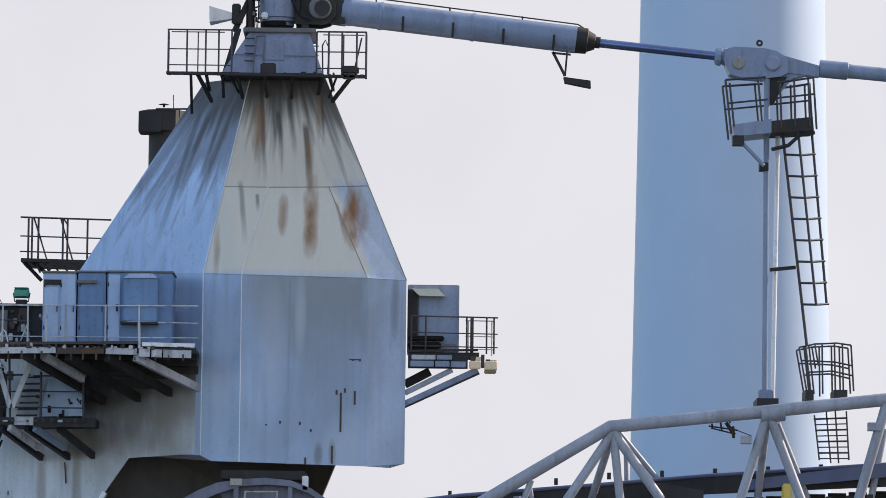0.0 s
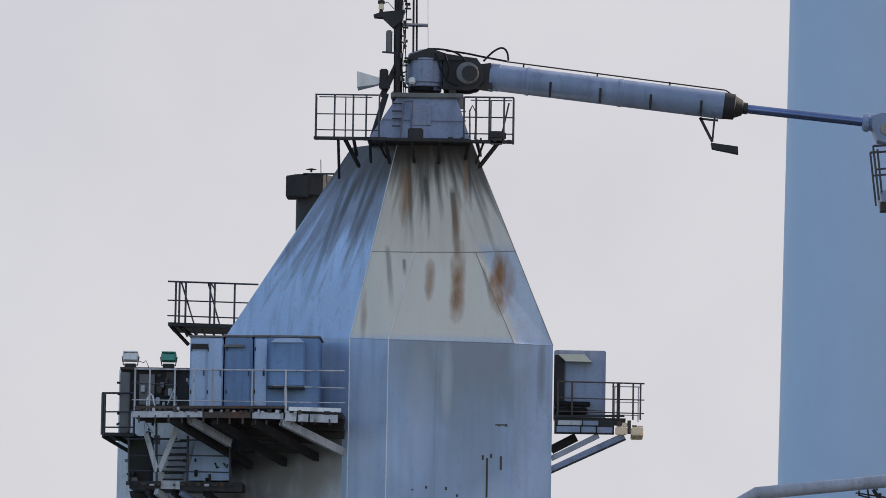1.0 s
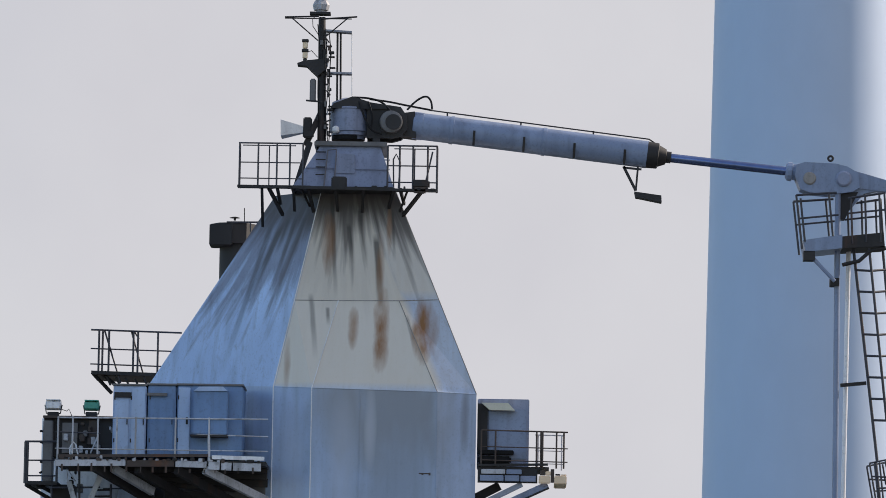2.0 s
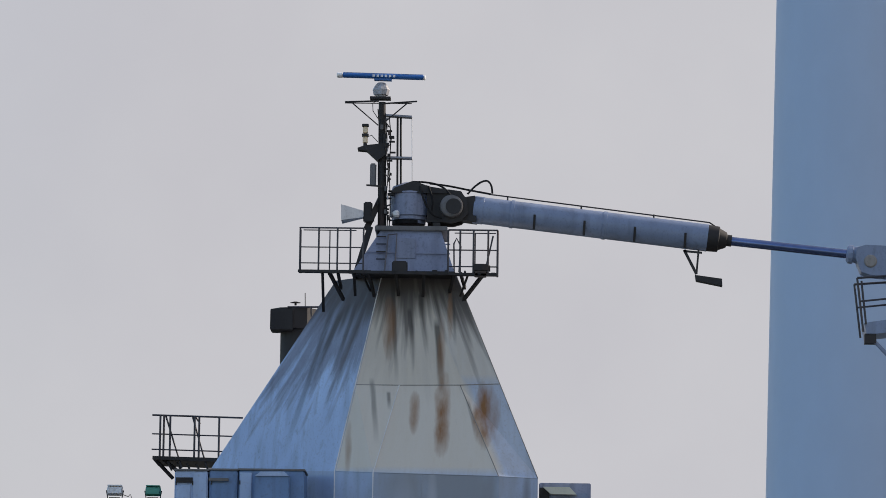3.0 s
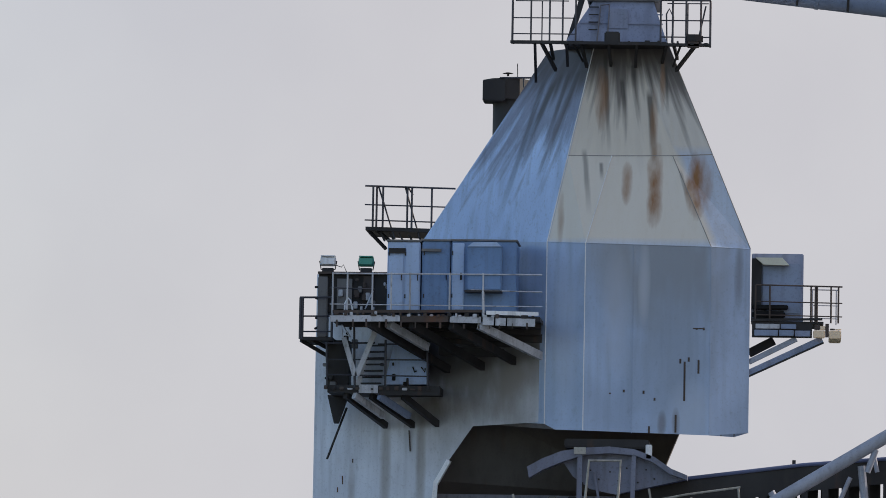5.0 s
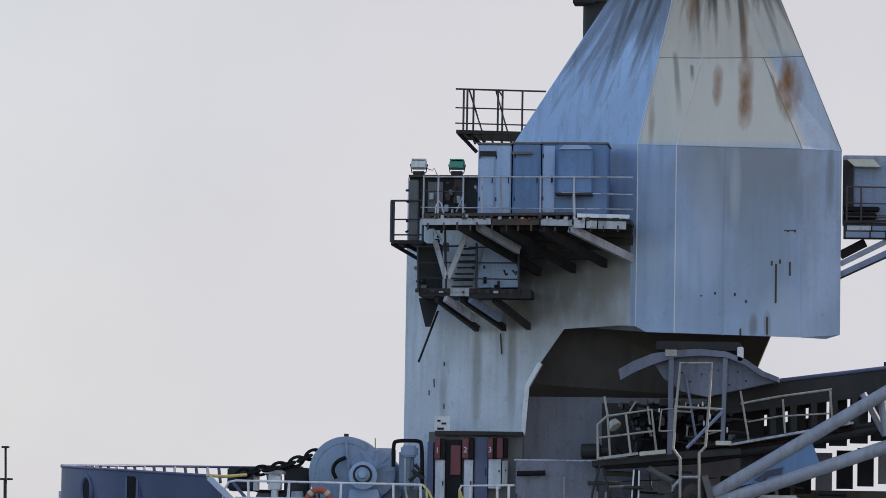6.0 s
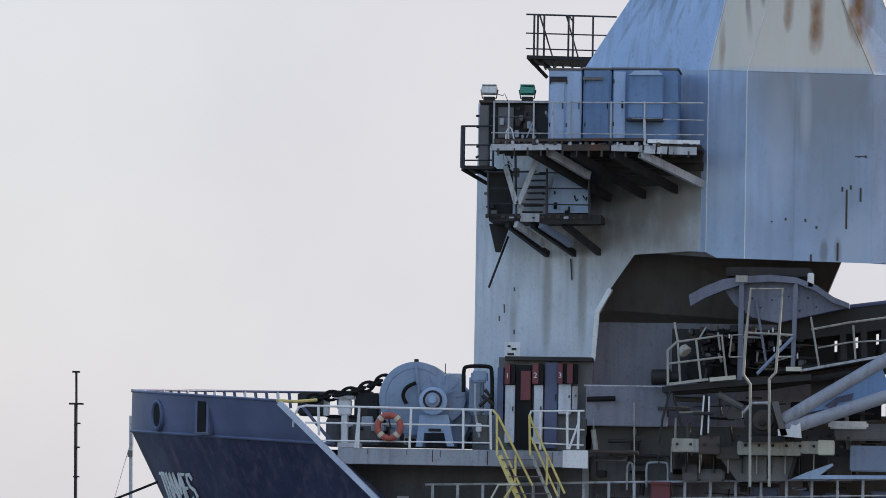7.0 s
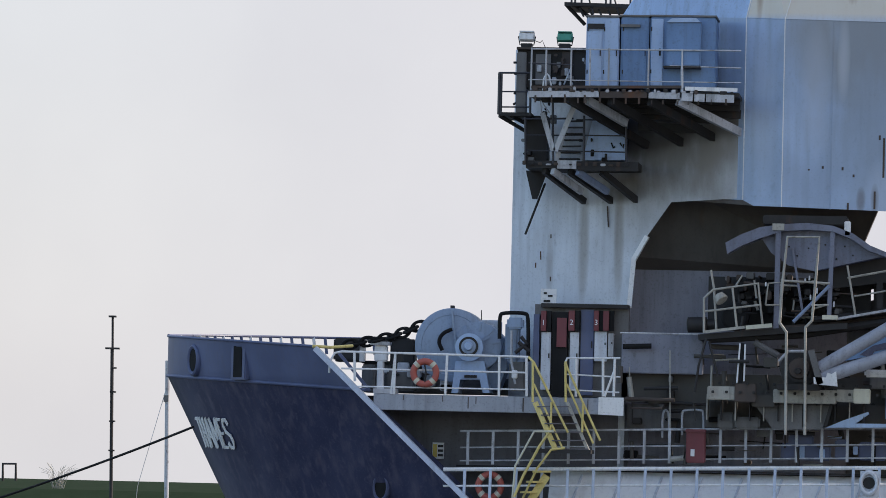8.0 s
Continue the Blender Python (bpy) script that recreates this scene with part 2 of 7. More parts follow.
M_STEEL = plain("dark_grimy_steel", (0.018, 0.016, 0.016), dirt=(0.035, 0.03, 0.027), grime=0.5, rusty=0.4, rough=0.65)
M_RUST = plain("rusty_brown_steel", (0.075, 0.055, 0.045), grime=0.5, rusty=0.7, rough=0.8)
M_RAILDARK = plain("dark_rail_paint", (0.035, 0.035, 0.045), grime=0.3, rusty=0.3)
M_BEAM = plain("pale_beam_paint", (0.50, 0.51, 0.54), grime=0.6, rusty=0.5)
M_BOOM = plain("boom_grey_blue_paint", (0.22, 0.275, 0.40), grime=0.3, rusty=0.1, rough=0.4)
M_CHROME = plain("greased_piston_steel", (0.14, 0.19, 0.36), grime=0.2, rusty=0.05, rough=0.25, metal=0.9)
M_HULL = plain("navy_hull_paint", (0.036, 0.039, 0.086), dirt=(0.13, 0.12, 0.17), grime=0.7, rusty=0.14, rough=0.36, bump=0.25)
M_HULLTOP = plain("faded_navy_paint", (0.095, 0.115, 0.21), dirt=(0.12, 0.11, 0.12), grime=0.25, rusty=0.08)
M_DECK = plain("pale_deck_edge_paint", (0.64, 0.67, 0.73), grime=0.35, rusty=0.25)
M_WHITE = plain("white_rail_paint", (0.86, 0.86, 0.86), grime=0.25, rusty=0.2)
M_YELLOW = plain("yellow_stair_paint", (0.72, 0.58, 0.20), grime=0.3, rusty=0.15)
M_WINCH = plain("winch_blue_paint", (0.27, 0.34, 0.46), grime=0.25, rusty=0.12)
M_RED = plain("red_paint", (0.17, 0.035, 0.042), grime=0.2, rusty=0.1)
M_ORANGE = plain("lifebuoy_orange", (0.45, 0.11, 0.08), grime=0.1, rusty=0.0)
M_BLACK = plain("black_rubber_and_hole_shade", (0.012, 0.012, 0.013), dirt=(0.02, 0.018, 0.016), grime=0.2, rusty=0.05, rough=0.7)
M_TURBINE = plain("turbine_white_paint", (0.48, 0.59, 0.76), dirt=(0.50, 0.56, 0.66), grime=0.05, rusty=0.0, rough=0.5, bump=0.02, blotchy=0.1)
M_RADAR = plain("radar_blue_plastic", (0.02, 0.13, 0.42), grime=0.05, rusty=0.0, rough=0.35)
M_AMBER = plain("amber_lens_and_sunlit_plate", (0.88, 0.66, 0.44), grime=0.1, rusty=0.0, rough=0.3)
M_GREEN = plain("green_lamp_paint", (0.08, 0.34, 0.24), grime=0.1, rusty=0.0)
M_GRASS = plain("grass", (0.014, 0.03, 0.014), dirt=(0.028, 0.03, 0.016), grime=0.5, rusty=0.0, rough=0.95, grain=2.0, blotchy=0.15)
M_GRASS.node_tree.nodes["Principled BSDF"].inputs["Specular IOR Level"].default_value = 0.05
# near-black also paints the shade inside the hawse holes and the doorway
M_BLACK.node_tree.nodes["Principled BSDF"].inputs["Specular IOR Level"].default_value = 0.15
M_EDGE = plain("pale_blue_edge_paint", (0.55, 0.62, 0.76), grime=0.2, rusty=0.1)
# oily steel of the base frame, and the shade painted on the soffit
M_GRIME_SHADE = plain("oily_steel_and_soffit_shade", (0.085, 0.076, 0.066), grime=0.5, rusty=0.3, rough=0.6)
M_COAMING = plain("bright_white_plate_paint", (0.90, 0.91, 0.92), grime=0.12, rusty=0.2)
M_DECKEDGE = plain("stained_grey_edge_paint", (0.33, 0.35, 0.40), grime=0.4, rusty=0.5)
M_HUT = plain("hut_grey_blue_paint", (0.25, 0.285, 0.40), grime=0.4, rusty=0.12)
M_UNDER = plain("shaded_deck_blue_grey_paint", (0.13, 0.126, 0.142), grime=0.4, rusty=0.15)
M_JOINT = plain("soiled_seam_paint", (0.30, 0.28, 0.26), grime=0.5, rusty=0.3)
M_WATER = plain("river_water", (0.05, 0.06, 0.06), grime=0.1, rusty=0.0, rough=0.12)
M_CONCRETE = plain("quay_concrete", (0.30, 0.29, 0.27), grime=0.4, rusty=0.0, rough=0.85)
M_DULL = plain("dull_beige_rail_paint", (0.42, 0.40, 0.35), grime=0.6, rusty=0.3)
M_CHUTE = plain("dark_blue_chute_paint", (0.17, 0.18, 0.24), grime=0.4, rusty=0.15)
M_PIPE = plain("truss_grey_paint", (0.34, 0.355, 0.41), grime=0.35, rusty=0.2)
M_WAIST = plain("shaded_waist_grey", (0.24, 0.245, 0.30), grime=0.4, rusty=0.12)
M_SAND = plain("pale_sign_and_sunlit_paint", (0.62, 0.60, 0.48), grime=0.15, rusty=0.05)
M_SIGNY = plain("yellow_sign_paint", (0.75, 0.58, 0.12), grime=0.1, rusty=0.0)


# ---- building helpers ----
def part(name, bm, material, parent=None, label="", smooth=False):
    me = bpy.data.meshes.new(name)
    bmesh.ops.recalc_face_normals(bm, faces=bm.faces)
    bm.to_mesh(me)
    bm.free()
    me.materials.append(material)
    if smooth:
        for f in me.polygons:
            f.use_smooth = True
        me.set_sharp_from_angle(angle=radians(40))
    ob = new(name, me)
    if parent is not None:
        ob.parent = parent
    if label:
        tagged(ob, label)
    return ob


def thing(name, label, category, base=(0, 0, 0), group="", kind=""):
    """An empty at the thing's base; its parts keep world coordinates."""
    ob = new(name)
    ob.empty_display_size = 0.2
    ob.location = base
    tagged(ob, label, category, group, kind)
    return ob


def put(name, bm, material, parent, label="", smooth=False):
    """A part given in world coordinates under a thing with a base of its own."""
    off = Vector((0, 0, 0))
    p = parent
    while p is not None:
        off += p.location
        p = p.parent
    bmesh.ops.translate(bm, verts=bm.verts, vec=-off)
    return part(name, bm, material, parent, label, smooth)


def box(x0, x1, y0, y1, z0, z1, bevel=0.0, bm=None):
    made = bmesh.new()
    bmesh.ops.create_cube(made, size=1)
    bmesh.ops.scale(made, verts=made.verts, vec=(abs(x1 - x0), abs(y1 - y0), abs(z1 - z0)))
    bmesh.ops.translate(made, verts=made.verts, vec=((x0 + x1) / 2, (y0 + y1) / 2, (z0 + z1) / 2))
    if bevel:
        bmesh.ops.bevel(made, geom=made.edges, offset=bevel, segments=2, affect="EDGES")
    return join(bm, made)


def join(bm, made):
    if bm is None:
        return made
    me = bpy.data.meshes.new("tmp")
    made.to_mesh(me)
    made.free()
    bm.from_mesh(me)
    bpy.data.meshes.remove(me)
    return bm


def tube(p, q, r, r2=None, n=10, bm=None):
    """A round bar from p to q, with closed ends."""
    p, q = Vector(p), Vector(q)
    bm = bm or bmesh.new()
    ax = (q - p).normalized()
    side = ax.cross(Vector((0, 0, 1)) if abs(ax.z) < 0.9 else Vector((1, 0, 0))).normalized()
    up = side.cross(ax)
    rings = []
    for c, rr in ((p, r), (q, r if r2 is None else r2)):
        rings.append([bm.verts.new(c + (side * math.cos(a) + up * math.sin(a)) * rr) for a in (math.tau * i / n for i in range(n))])
    for i in range(n):
        j = (i + 1) % n
        bm.faces.new((rings[0][i], rings[0][j], rings[1][j], rings[1][i]))
    bm.faces.new(rings[0][::-1])
    bm.faces.new(rings[1])
    return bm


def wire(points, r, n=8, bm=None, bend=0):
    """A bent round bar through the points, in one piece; bend rounds its corners."""
    bm = bm or bmesh.new()
    pts = [Vector(p) for p in points]
    for _ in range(bend):
        cut = [pts[0]]
        for a, b in zip(pts, pts[1:]):
            cut += [a.lerp(b, 0.25), a.lerp(b, 0.75)]
        pts = cut + [pts[-1]]
    ways = [(b - a).normalized() for a, b in zip(pts, pts[1:])]
    side = ways[0].cross(Vector((0, 0, 1)) if abs(ways[0].z) < 0.9 else Vector((1, 0, 0))).normalized()
    rings = []
    for i, p in enumerate(pts):
        a, b = ways[max(0, i - 1)], ways[min(len(ways) - 1, i)]
        ax = (a + b).normalized() if (a + b).length > 0.2 else b
        side = (side - ax * side.dot(ax)).normalized()
        up = side.cross(ax)
        rings.append([bm.verts.new(p + (side * math.cos(math.tau * k / n) + up * math.sin(math.tau * k / n)) * r) for k in range(n)])
    for a, b in zip(rings, rings[1:]):
        for k in range(n):
            bm.faces.new((a[k], a[(k + 1) % n], b[(k + 1) % n], b[k]))
    bm.faces.new(rings[0][::-1])
    bm.faces.new(rings[-1])
    return bm


def beam(p, q, w, h, bm=None):
    """A square bar from p to q, w wide across and h high."""
    p, q = Vector(p), Vector(q)
    bm = bm or bmesh.new()
    ax = (q - p).normalized()
    side = ax.cross(Vector((0, 0, 1)) if abs(ax.z) < 0.95 else Vector((1, 0, 0))).normalized() * w / 2
    up = side.cross(ax).normalized() * h / 2
    a = [bm.verts.new(p + s) for s in (side + up, side - up, -side - up, -side + up)]
    b = [bm.verts.new(q + s) for s in (side + up, side - up, -side - up, -side + up)]
    for i in range(4):
        j = (i + 1) % 4
        bm.faces.new((a[i], a[j], b[j], b[i]))
    bm.faces.new(a[::-1])
    bm.faces.new(b)
    return bm


def prism(outline, y0, y1, bm=None):
    """An outline of (x, z) made solid from y0 to y1."""
    bm = bm or bmesh.new()
    a = [bm.verts.new((x, y0, z)) for x, z in outline]
    b = [bm.verts.new((x, y1, z)) for x, z in outline]
    k = len(a)
    for i in range(k):
        j = (i + 1) % k
        bm.faces.new((a[i], a[j], b[j], b[i]))
    bm.faces.new(a[::-1])
    bm.faces.new(b)
    return bm


def shell(verts, faces, bm=None):
    bm = bm or bmesh.new()
    v = [bm.verts.new(p) for p in verts]
    for f in faces:
        bm.faces.new([v[i] for i in f])
    return bm


def lathe(base, axis, profile, n=24, bm=None):
    """A round body about an axis: profile of (distance along, radius)."""
    bm = bm or bmesh.new()
    base, ax = Vector(base), Vector(axis).normalized()
    side = ax.cross(Vector((0, 0, 1)) if abs(ax.z) < 0.9 else Vector((1, 0, 0))).normalized()
    up = side.cross(ax)
    rings = [[bm.verts.new(base + ax * d + (side * math.cos(math.tau * i / n) + up * math.sin(math.tau * i / n)) * max(r, 0.001)) for i in range(n)] for d, r in profile]
    for a, b in zip(rings, rings[1:]):
        for i in range(n):
            j = (i + 1) % n
            bm.faces.new((a[i], a[j], b[j], b[i]))
    bm.faces.new(rings[0][::-1])
    bm.faces.new(rings[-1])
    return bm


def ring(base, axis, big, small, n=32, m=10, bm=None):
    bm = bm or bmesh.new()
    base, ax = Vector(base), Vector(axis).normalized()
    side = ax.cross(Vector((0, 0, 1)) if abs(ax.z) < 0.9 else Vector((1, 0, 0))).normalized()
    up = side.cross(ax)
    v = []
    for i in range(n):
        a = math.tau * i / n
        out = side * math.cos(a) + up * math.sin(a)
        v.append([bm.verts.new(base + out * (big + small * math.cos(b)) + ax * small * math.sin(b)) for b in (math.tau * j / m for j in range(m))])
    for i in range(n):
        for j in range(m):
            bm.faces.new((v[i][j], v[(i + 1) % n][j], v[(i + 1) % n][(j + 1) % m], v[i][(j + 1) % m]))
    return bm


def railing(parent, line, height, posts, bars=(1.0, 0.55, 0.18), r=0.022, material=None, post_r=None, lean=0.0):
    """A guard rail along a line of floor points: long bars, and posts at the given fractions of its length."""
    material = material or M_RAILDARK
    pts = [Vector(p) for p in line]
    for b in bars:
        put("rail_bar", wire([p + Vector((0, 0, height * b)) for p in pts], r if b == bars[0] else r * 0.75), material, parent)
    seg = [(a, b, (b - a).length) for a, b in zip(pts, pts[1:])]
    total = sum(s[2] for s in seg)
    for f in posts:
        d = f * total
        for a, b, l in seg:
            if d <= l + 1e-6:
                foot = a.lerp(b, min(1, d / l))
                put("rail_post", tube(foot, foot + Vector((lean, 0, height)), post_r or r * 1.15, n=8), material, parent)
                break
            d -= l


def evenly(n):
    return [i / (n - 1) for i in range(n)]


# ---- ground: river, far bank with its dike, the wind turbine on it ----
river = part("water", box(-1500, 1500, -400, 44, -9.0, -8.4), M_WATER)
tagged(river, "grey river water below the bank", "water", kind="structure")
bank = part("ground", box(-1300, 1300, 44, 1300, -10.0, -7.0), M_GRASS)
tagged(bank, "flat green land behind the river", "ground", kind="structure")
near_bank = part("pavement", box(-300, 300, -420, -100, -9.5, -1.7), M_CONCRETE)
tagged(near_bank, "pale concrete bank of the river", "bank", kind="structure")


def dike():
    bm = bmesh.new()
    rows = []
    for i in range(121):
        x = -700 + i * 1400 / 120
        h = 0.1 * noise.noise((x * 0.02, 0, 3))
        rows.append([bm.verts.new(p) for p in ((x, 228, -7.1), (x, 252, -2.35 + h), (x, 262, -1.68 + h), (x, 268, -1.68 + h), (x, 300, -7.1))])
    for a, b in zip(rows, rows[1:]):
        for j in range(4):
            bm.faces.new((a[j], a[j + 1], b[j + 1], b[j]))
    return bm


tagged(part("ground_dike", dike(), M_GRASS), "long green grass dike on the far bank", "dike", kind="structure")

turbine = thing("wind_turbine", "white tapering wind turbine tower, sunlit on one flank", "wind turbine", (10.75, 60, -7.0))
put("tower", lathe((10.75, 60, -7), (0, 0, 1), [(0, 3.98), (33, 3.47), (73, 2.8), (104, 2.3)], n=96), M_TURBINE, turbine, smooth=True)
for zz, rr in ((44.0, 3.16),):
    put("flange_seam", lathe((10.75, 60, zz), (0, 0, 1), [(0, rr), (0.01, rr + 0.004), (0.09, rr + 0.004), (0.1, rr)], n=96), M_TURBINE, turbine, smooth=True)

# ---- the ship's tower ----
tower = thing("unloading_tower", "tall grey-blue ship's tower with a tapering rust-streaked crown", "ship tower", (-5, 3, -1.0))
A0, B0, C0, D0 = (-6.10, 0.45, 11.59), (-5.10, 0.0, 11.53), (-1.91, 0.0, 11.47), (-0.92, 0.45, 11.47)
L0, E0, F0, G0 = (-9.50, 3.6, 11.87), (-1.0, 1.6, 11.5), (-2.4, 3.4, 11.6), (-8.4, 5.6, 12.0)
AT, DT, LT, ET, FT, GT = (-4.96, 0.2, 16.62), (-3.06, 0.2, 16.62), (-6.20, 1.5, 16.62), (-3.1, 2.4, 16.62), (-3.4, 3.0, 16.62), (-5.9, 3.0, 16.62)


def mid(p, q, f):
    return tuple(a + (b - a) * f for a, b in zip(p, q))


AM, DM = mid(A0, AT, 0.44), mid(D0, DT, 0.465)
BM, CM = (-4.48, AM[1] - 0.02, 13.80), (-2.93, DM[1] - 0.02, 13.82)
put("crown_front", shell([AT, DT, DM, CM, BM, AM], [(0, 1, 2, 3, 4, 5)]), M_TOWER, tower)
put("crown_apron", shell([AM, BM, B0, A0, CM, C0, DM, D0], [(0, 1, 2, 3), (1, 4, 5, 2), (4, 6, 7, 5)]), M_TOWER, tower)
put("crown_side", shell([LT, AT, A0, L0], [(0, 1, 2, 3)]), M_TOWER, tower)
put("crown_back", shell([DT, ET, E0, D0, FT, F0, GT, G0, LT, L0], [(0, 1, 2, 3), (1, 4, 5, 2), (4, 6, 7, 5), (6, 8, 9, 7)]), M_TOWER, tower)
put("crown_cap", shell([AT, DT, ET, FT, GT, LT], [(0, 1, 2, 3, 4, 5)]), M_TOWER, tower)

# housing below the crown, its lower corners cut
AB, AC = (-6.10, 0.45, 6.95), (-5.82, 0.32, 6.80)
put("housing_front", shell([
    A0, B0, C0, D0, AB, AC, (-5.10, 0.0, 6.77), (-1.91, 0.0, 6.69), (-1.28, 0.28, 6.67), (-0.92, 0.45, 6.79)],
    [(0, 1, 6, 5, 4), (1, 2, 7, 6), (2, 3, 9, 8, 7)]), M_BOX, tower)
put("housing_side", shell([L0, A0, AB, (-9.5, 3.6, 7.2)], [(0, 1, 2, 3)]), M_BOX, tower)
put("housing_flank", shell([D0, E0, (-1.05, 1.6, 6.95), (-0.92, 0.45, 6.79)], [(0, 1, 2, 3)]), M_BOX, tower)
put("housing_back", shell([E0, F0, G0, L0, (-9.5, 3.6, 7.2), (-8.4, 5.6, 7.4), (-2.4, 3.4, 7.1), (-1.05, 1.6, 6.95)], [(0, 1, 6, 7), (1, 2, 5, 6), (2, 3, 4, 5)]), M_BOX, tower)
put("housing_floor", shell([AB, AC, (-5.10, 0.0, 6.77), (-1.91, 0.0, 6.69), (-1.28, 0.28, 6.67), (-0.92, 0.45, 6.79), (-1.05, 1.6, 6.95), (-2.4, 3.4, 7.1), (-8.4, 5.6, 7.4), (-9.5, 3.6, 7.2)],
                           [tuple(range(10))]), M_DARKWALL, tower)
# weld beads along the folds of the plates, the edges' highlight painted white
for p, q in ((A0, AB), (B0, (-5.10, 0.0, 6.77)), (A0, AT), (BM, B0)):
    put("weld_highlight", tube(Vector(p) + Vector((0, -0.012, 0)), Vector(q) + Vector((0, -0.012, 0)), 0.015, n=6), M_WHITE, tower)
for p, q in ((C0, (-1.91, 0.0, 6.69)), ((-3.87, -0.002, 11.49), (-3.87, -0.002, 6.72)), (A0, B0), (B0, C0), (C0, D0)):
    put("weld_seam", tube(p, q, 0.011, n=6), M_BOX, tower)
for p, q in ((BM, CM), (CM, C0), (D0, DT), (AM, BM), (CM, DM)):
    put("weld_seam", tube(p, q, 0.012, n=6), M_JOINT, tower)

# lower body: folded wall, cut away towards the waist
W1, W2, W3, W4 = (-12.26, 3.6), (-10.50, 2.7), (-9.02, 2.1), (-6.14, 1.0)


def wall(a, b, zs_a, zs_b):
    return [(a[0], a[1], zs_a[0]), (b[0], b[1], zs_b[0]), (b[0], b[1], zs_b[1]), (a[0], a[1], zs_a[1])]


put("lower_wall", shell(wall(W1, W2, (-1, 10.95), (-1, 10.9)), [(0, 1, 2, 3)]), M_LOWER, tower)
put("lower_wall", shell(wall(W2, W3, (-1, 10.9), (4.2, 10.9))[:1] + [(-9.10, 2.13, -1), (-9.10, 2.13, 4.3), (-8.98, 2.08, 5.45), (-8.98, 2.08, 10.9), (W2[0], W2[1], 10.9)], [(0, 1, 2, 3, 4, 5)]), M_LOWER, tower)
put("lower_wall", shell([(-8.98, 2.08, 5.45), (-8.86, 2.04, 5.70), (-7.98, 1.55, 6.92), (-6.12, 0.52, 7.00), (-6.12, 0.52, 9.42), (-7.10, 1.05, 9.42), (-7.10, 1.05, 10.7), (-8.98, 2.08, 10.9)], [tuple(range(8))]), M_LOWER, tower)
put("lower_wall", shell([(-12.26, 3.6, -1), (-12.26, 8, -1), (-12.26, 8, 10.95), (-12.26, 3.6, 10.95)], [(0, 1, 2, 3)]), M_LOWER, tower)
put("lower_roof", shell([(-12.26, 3.6, 10.95), (-10.5, 2.7, 10.9), (-8.98, 2.08, 10.9), (-7.10, 1.05, 10.7), (-7.10, 8, 10.7), (-12.26, 8, 10.95)], [(0, 1, 2, 3, 4, 5)]), M_DARKWALL, tower)
put("wall_flange", beam((-9.04, 2.04, 4.2), (-8.94, 2.0, 5.5), 0.1, 0.12, beam((-8.94, 2.0, 5.45), (-8.6, 1.9, 6.05), 0.1, 0.12)), M_WHITE, tower)
# the recess's shade is put into the darker waist and soffit colours
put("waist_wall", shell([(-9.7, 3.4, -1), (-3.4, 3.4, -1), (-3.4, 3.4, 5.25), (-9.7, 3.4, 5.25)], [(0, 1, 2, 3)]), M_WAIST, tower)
put("waist_soffit", shell([(-9.7, 3.4, 5.25), (-3.4, 3.4, 5.25), (-2.5, 1.6, 7.3), (-8.3, 2.3, 7.6), (-9.7, 2.75, 5.6), (-2.5, 4, 7.5), (-3.4, 4, 5.25)], [(0, 1, 2, 3, 4), (1, 6, 5, 2)]), M_GRIME_SHADE, tower)
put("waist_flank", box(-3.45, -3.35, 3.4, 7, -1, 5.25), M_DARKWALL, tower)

# ---- ship's hull ----
ship = thing("ship_hull", "dark navy ship's hull with a pale sloping bulwark edge", "ship", (-5, 6, -8.4))


def stem_x(z):
    return -20.7 if z > 2.17 else -20.7 + (2.17 - z) * 0.51


def side_y(x, z):
    a = min(1.0, max(0.0, (x - stem_x(z)) / (6.0 + (3.0 - z) * 1.1)))
    return 6.0 - 6.0 * math.sqrt(max(0.0, a * (2 - a))) ** 1.15


def top_z(x):
    if x < -16.93:
        return 3.18 - (x + 20.7) / 3.77 * 0.18
    return max(-1.0, 3.0 - (x + 16.93) * 0.945)


def hull_point(x0, z, mirror=False):
    fade = max(0.0, 1.0 - (x0 + 20.7) / 9.0)
    x = x0 + (stem_x(z) + 20.7) * fade
    y = side_y(x, z)
    if mirror:
        y = 12.0 - y
    k = (128.0 + y) / 128.0
    return (x * k, y, z * k)


def knuckle_z(x):
    return 2.17 - (x + 20.7) * 0.05


def hull_strip(upper, lower, mirror=False, x_end=40.0):
    bm = bmesh.new()
    cols = []
    xs = [-20.7 + 0.02 + 4.0 * (i / 24) ** 2 for i in range(25)] + [-16.5 + i * 0.3 for i in range(22)] + [-9, -6, 0, 10, 25, x_end]
    for x in xs:
        hi, lo = upper(x), lower(x)
        hi = max(hi, lo)
        cols.append([bm.verts.new(hull_point(x, hi + (lo - hi) * j / 8, mirror)) for j in range(9)])
    for a, b in zip(cols, cols[1:]):
        for j in range(8):
            bm.faces.new((a[j], b[j], b[j + 1], a[j + 1]))
    bmesh.ops.remove_doubles(bm, verts=bm.verts, dist=0.0005)
    return bm


for flip in (False, True):
    put("bulwark_plating", hull_strip(lambda x: max(top_z(x), min(top_z(x), knuckle_z(x))), lambda x: min(top_z(x), knuckle_z(x)), flip), M_HULLTOP, ship, "faded navy bulwark plating", smooth=True)
    put("hull_plating", hull_strip(lambda x: min(top_z(x), knuckle_z(x)), lambda x: -8.8, flip), M_HULL, ship, smooth=True)
put("rubbing_strip", wire([Vector(hull_point(-20.68 + 6 * (i / 30) ** 1.6, knuckle_z(-20.68 + 6 * (i / 30) ** 1.6))) + Vector((0, -0.02, 0)) for i in range(28)], 0.045), M_HULLTOP, ship)
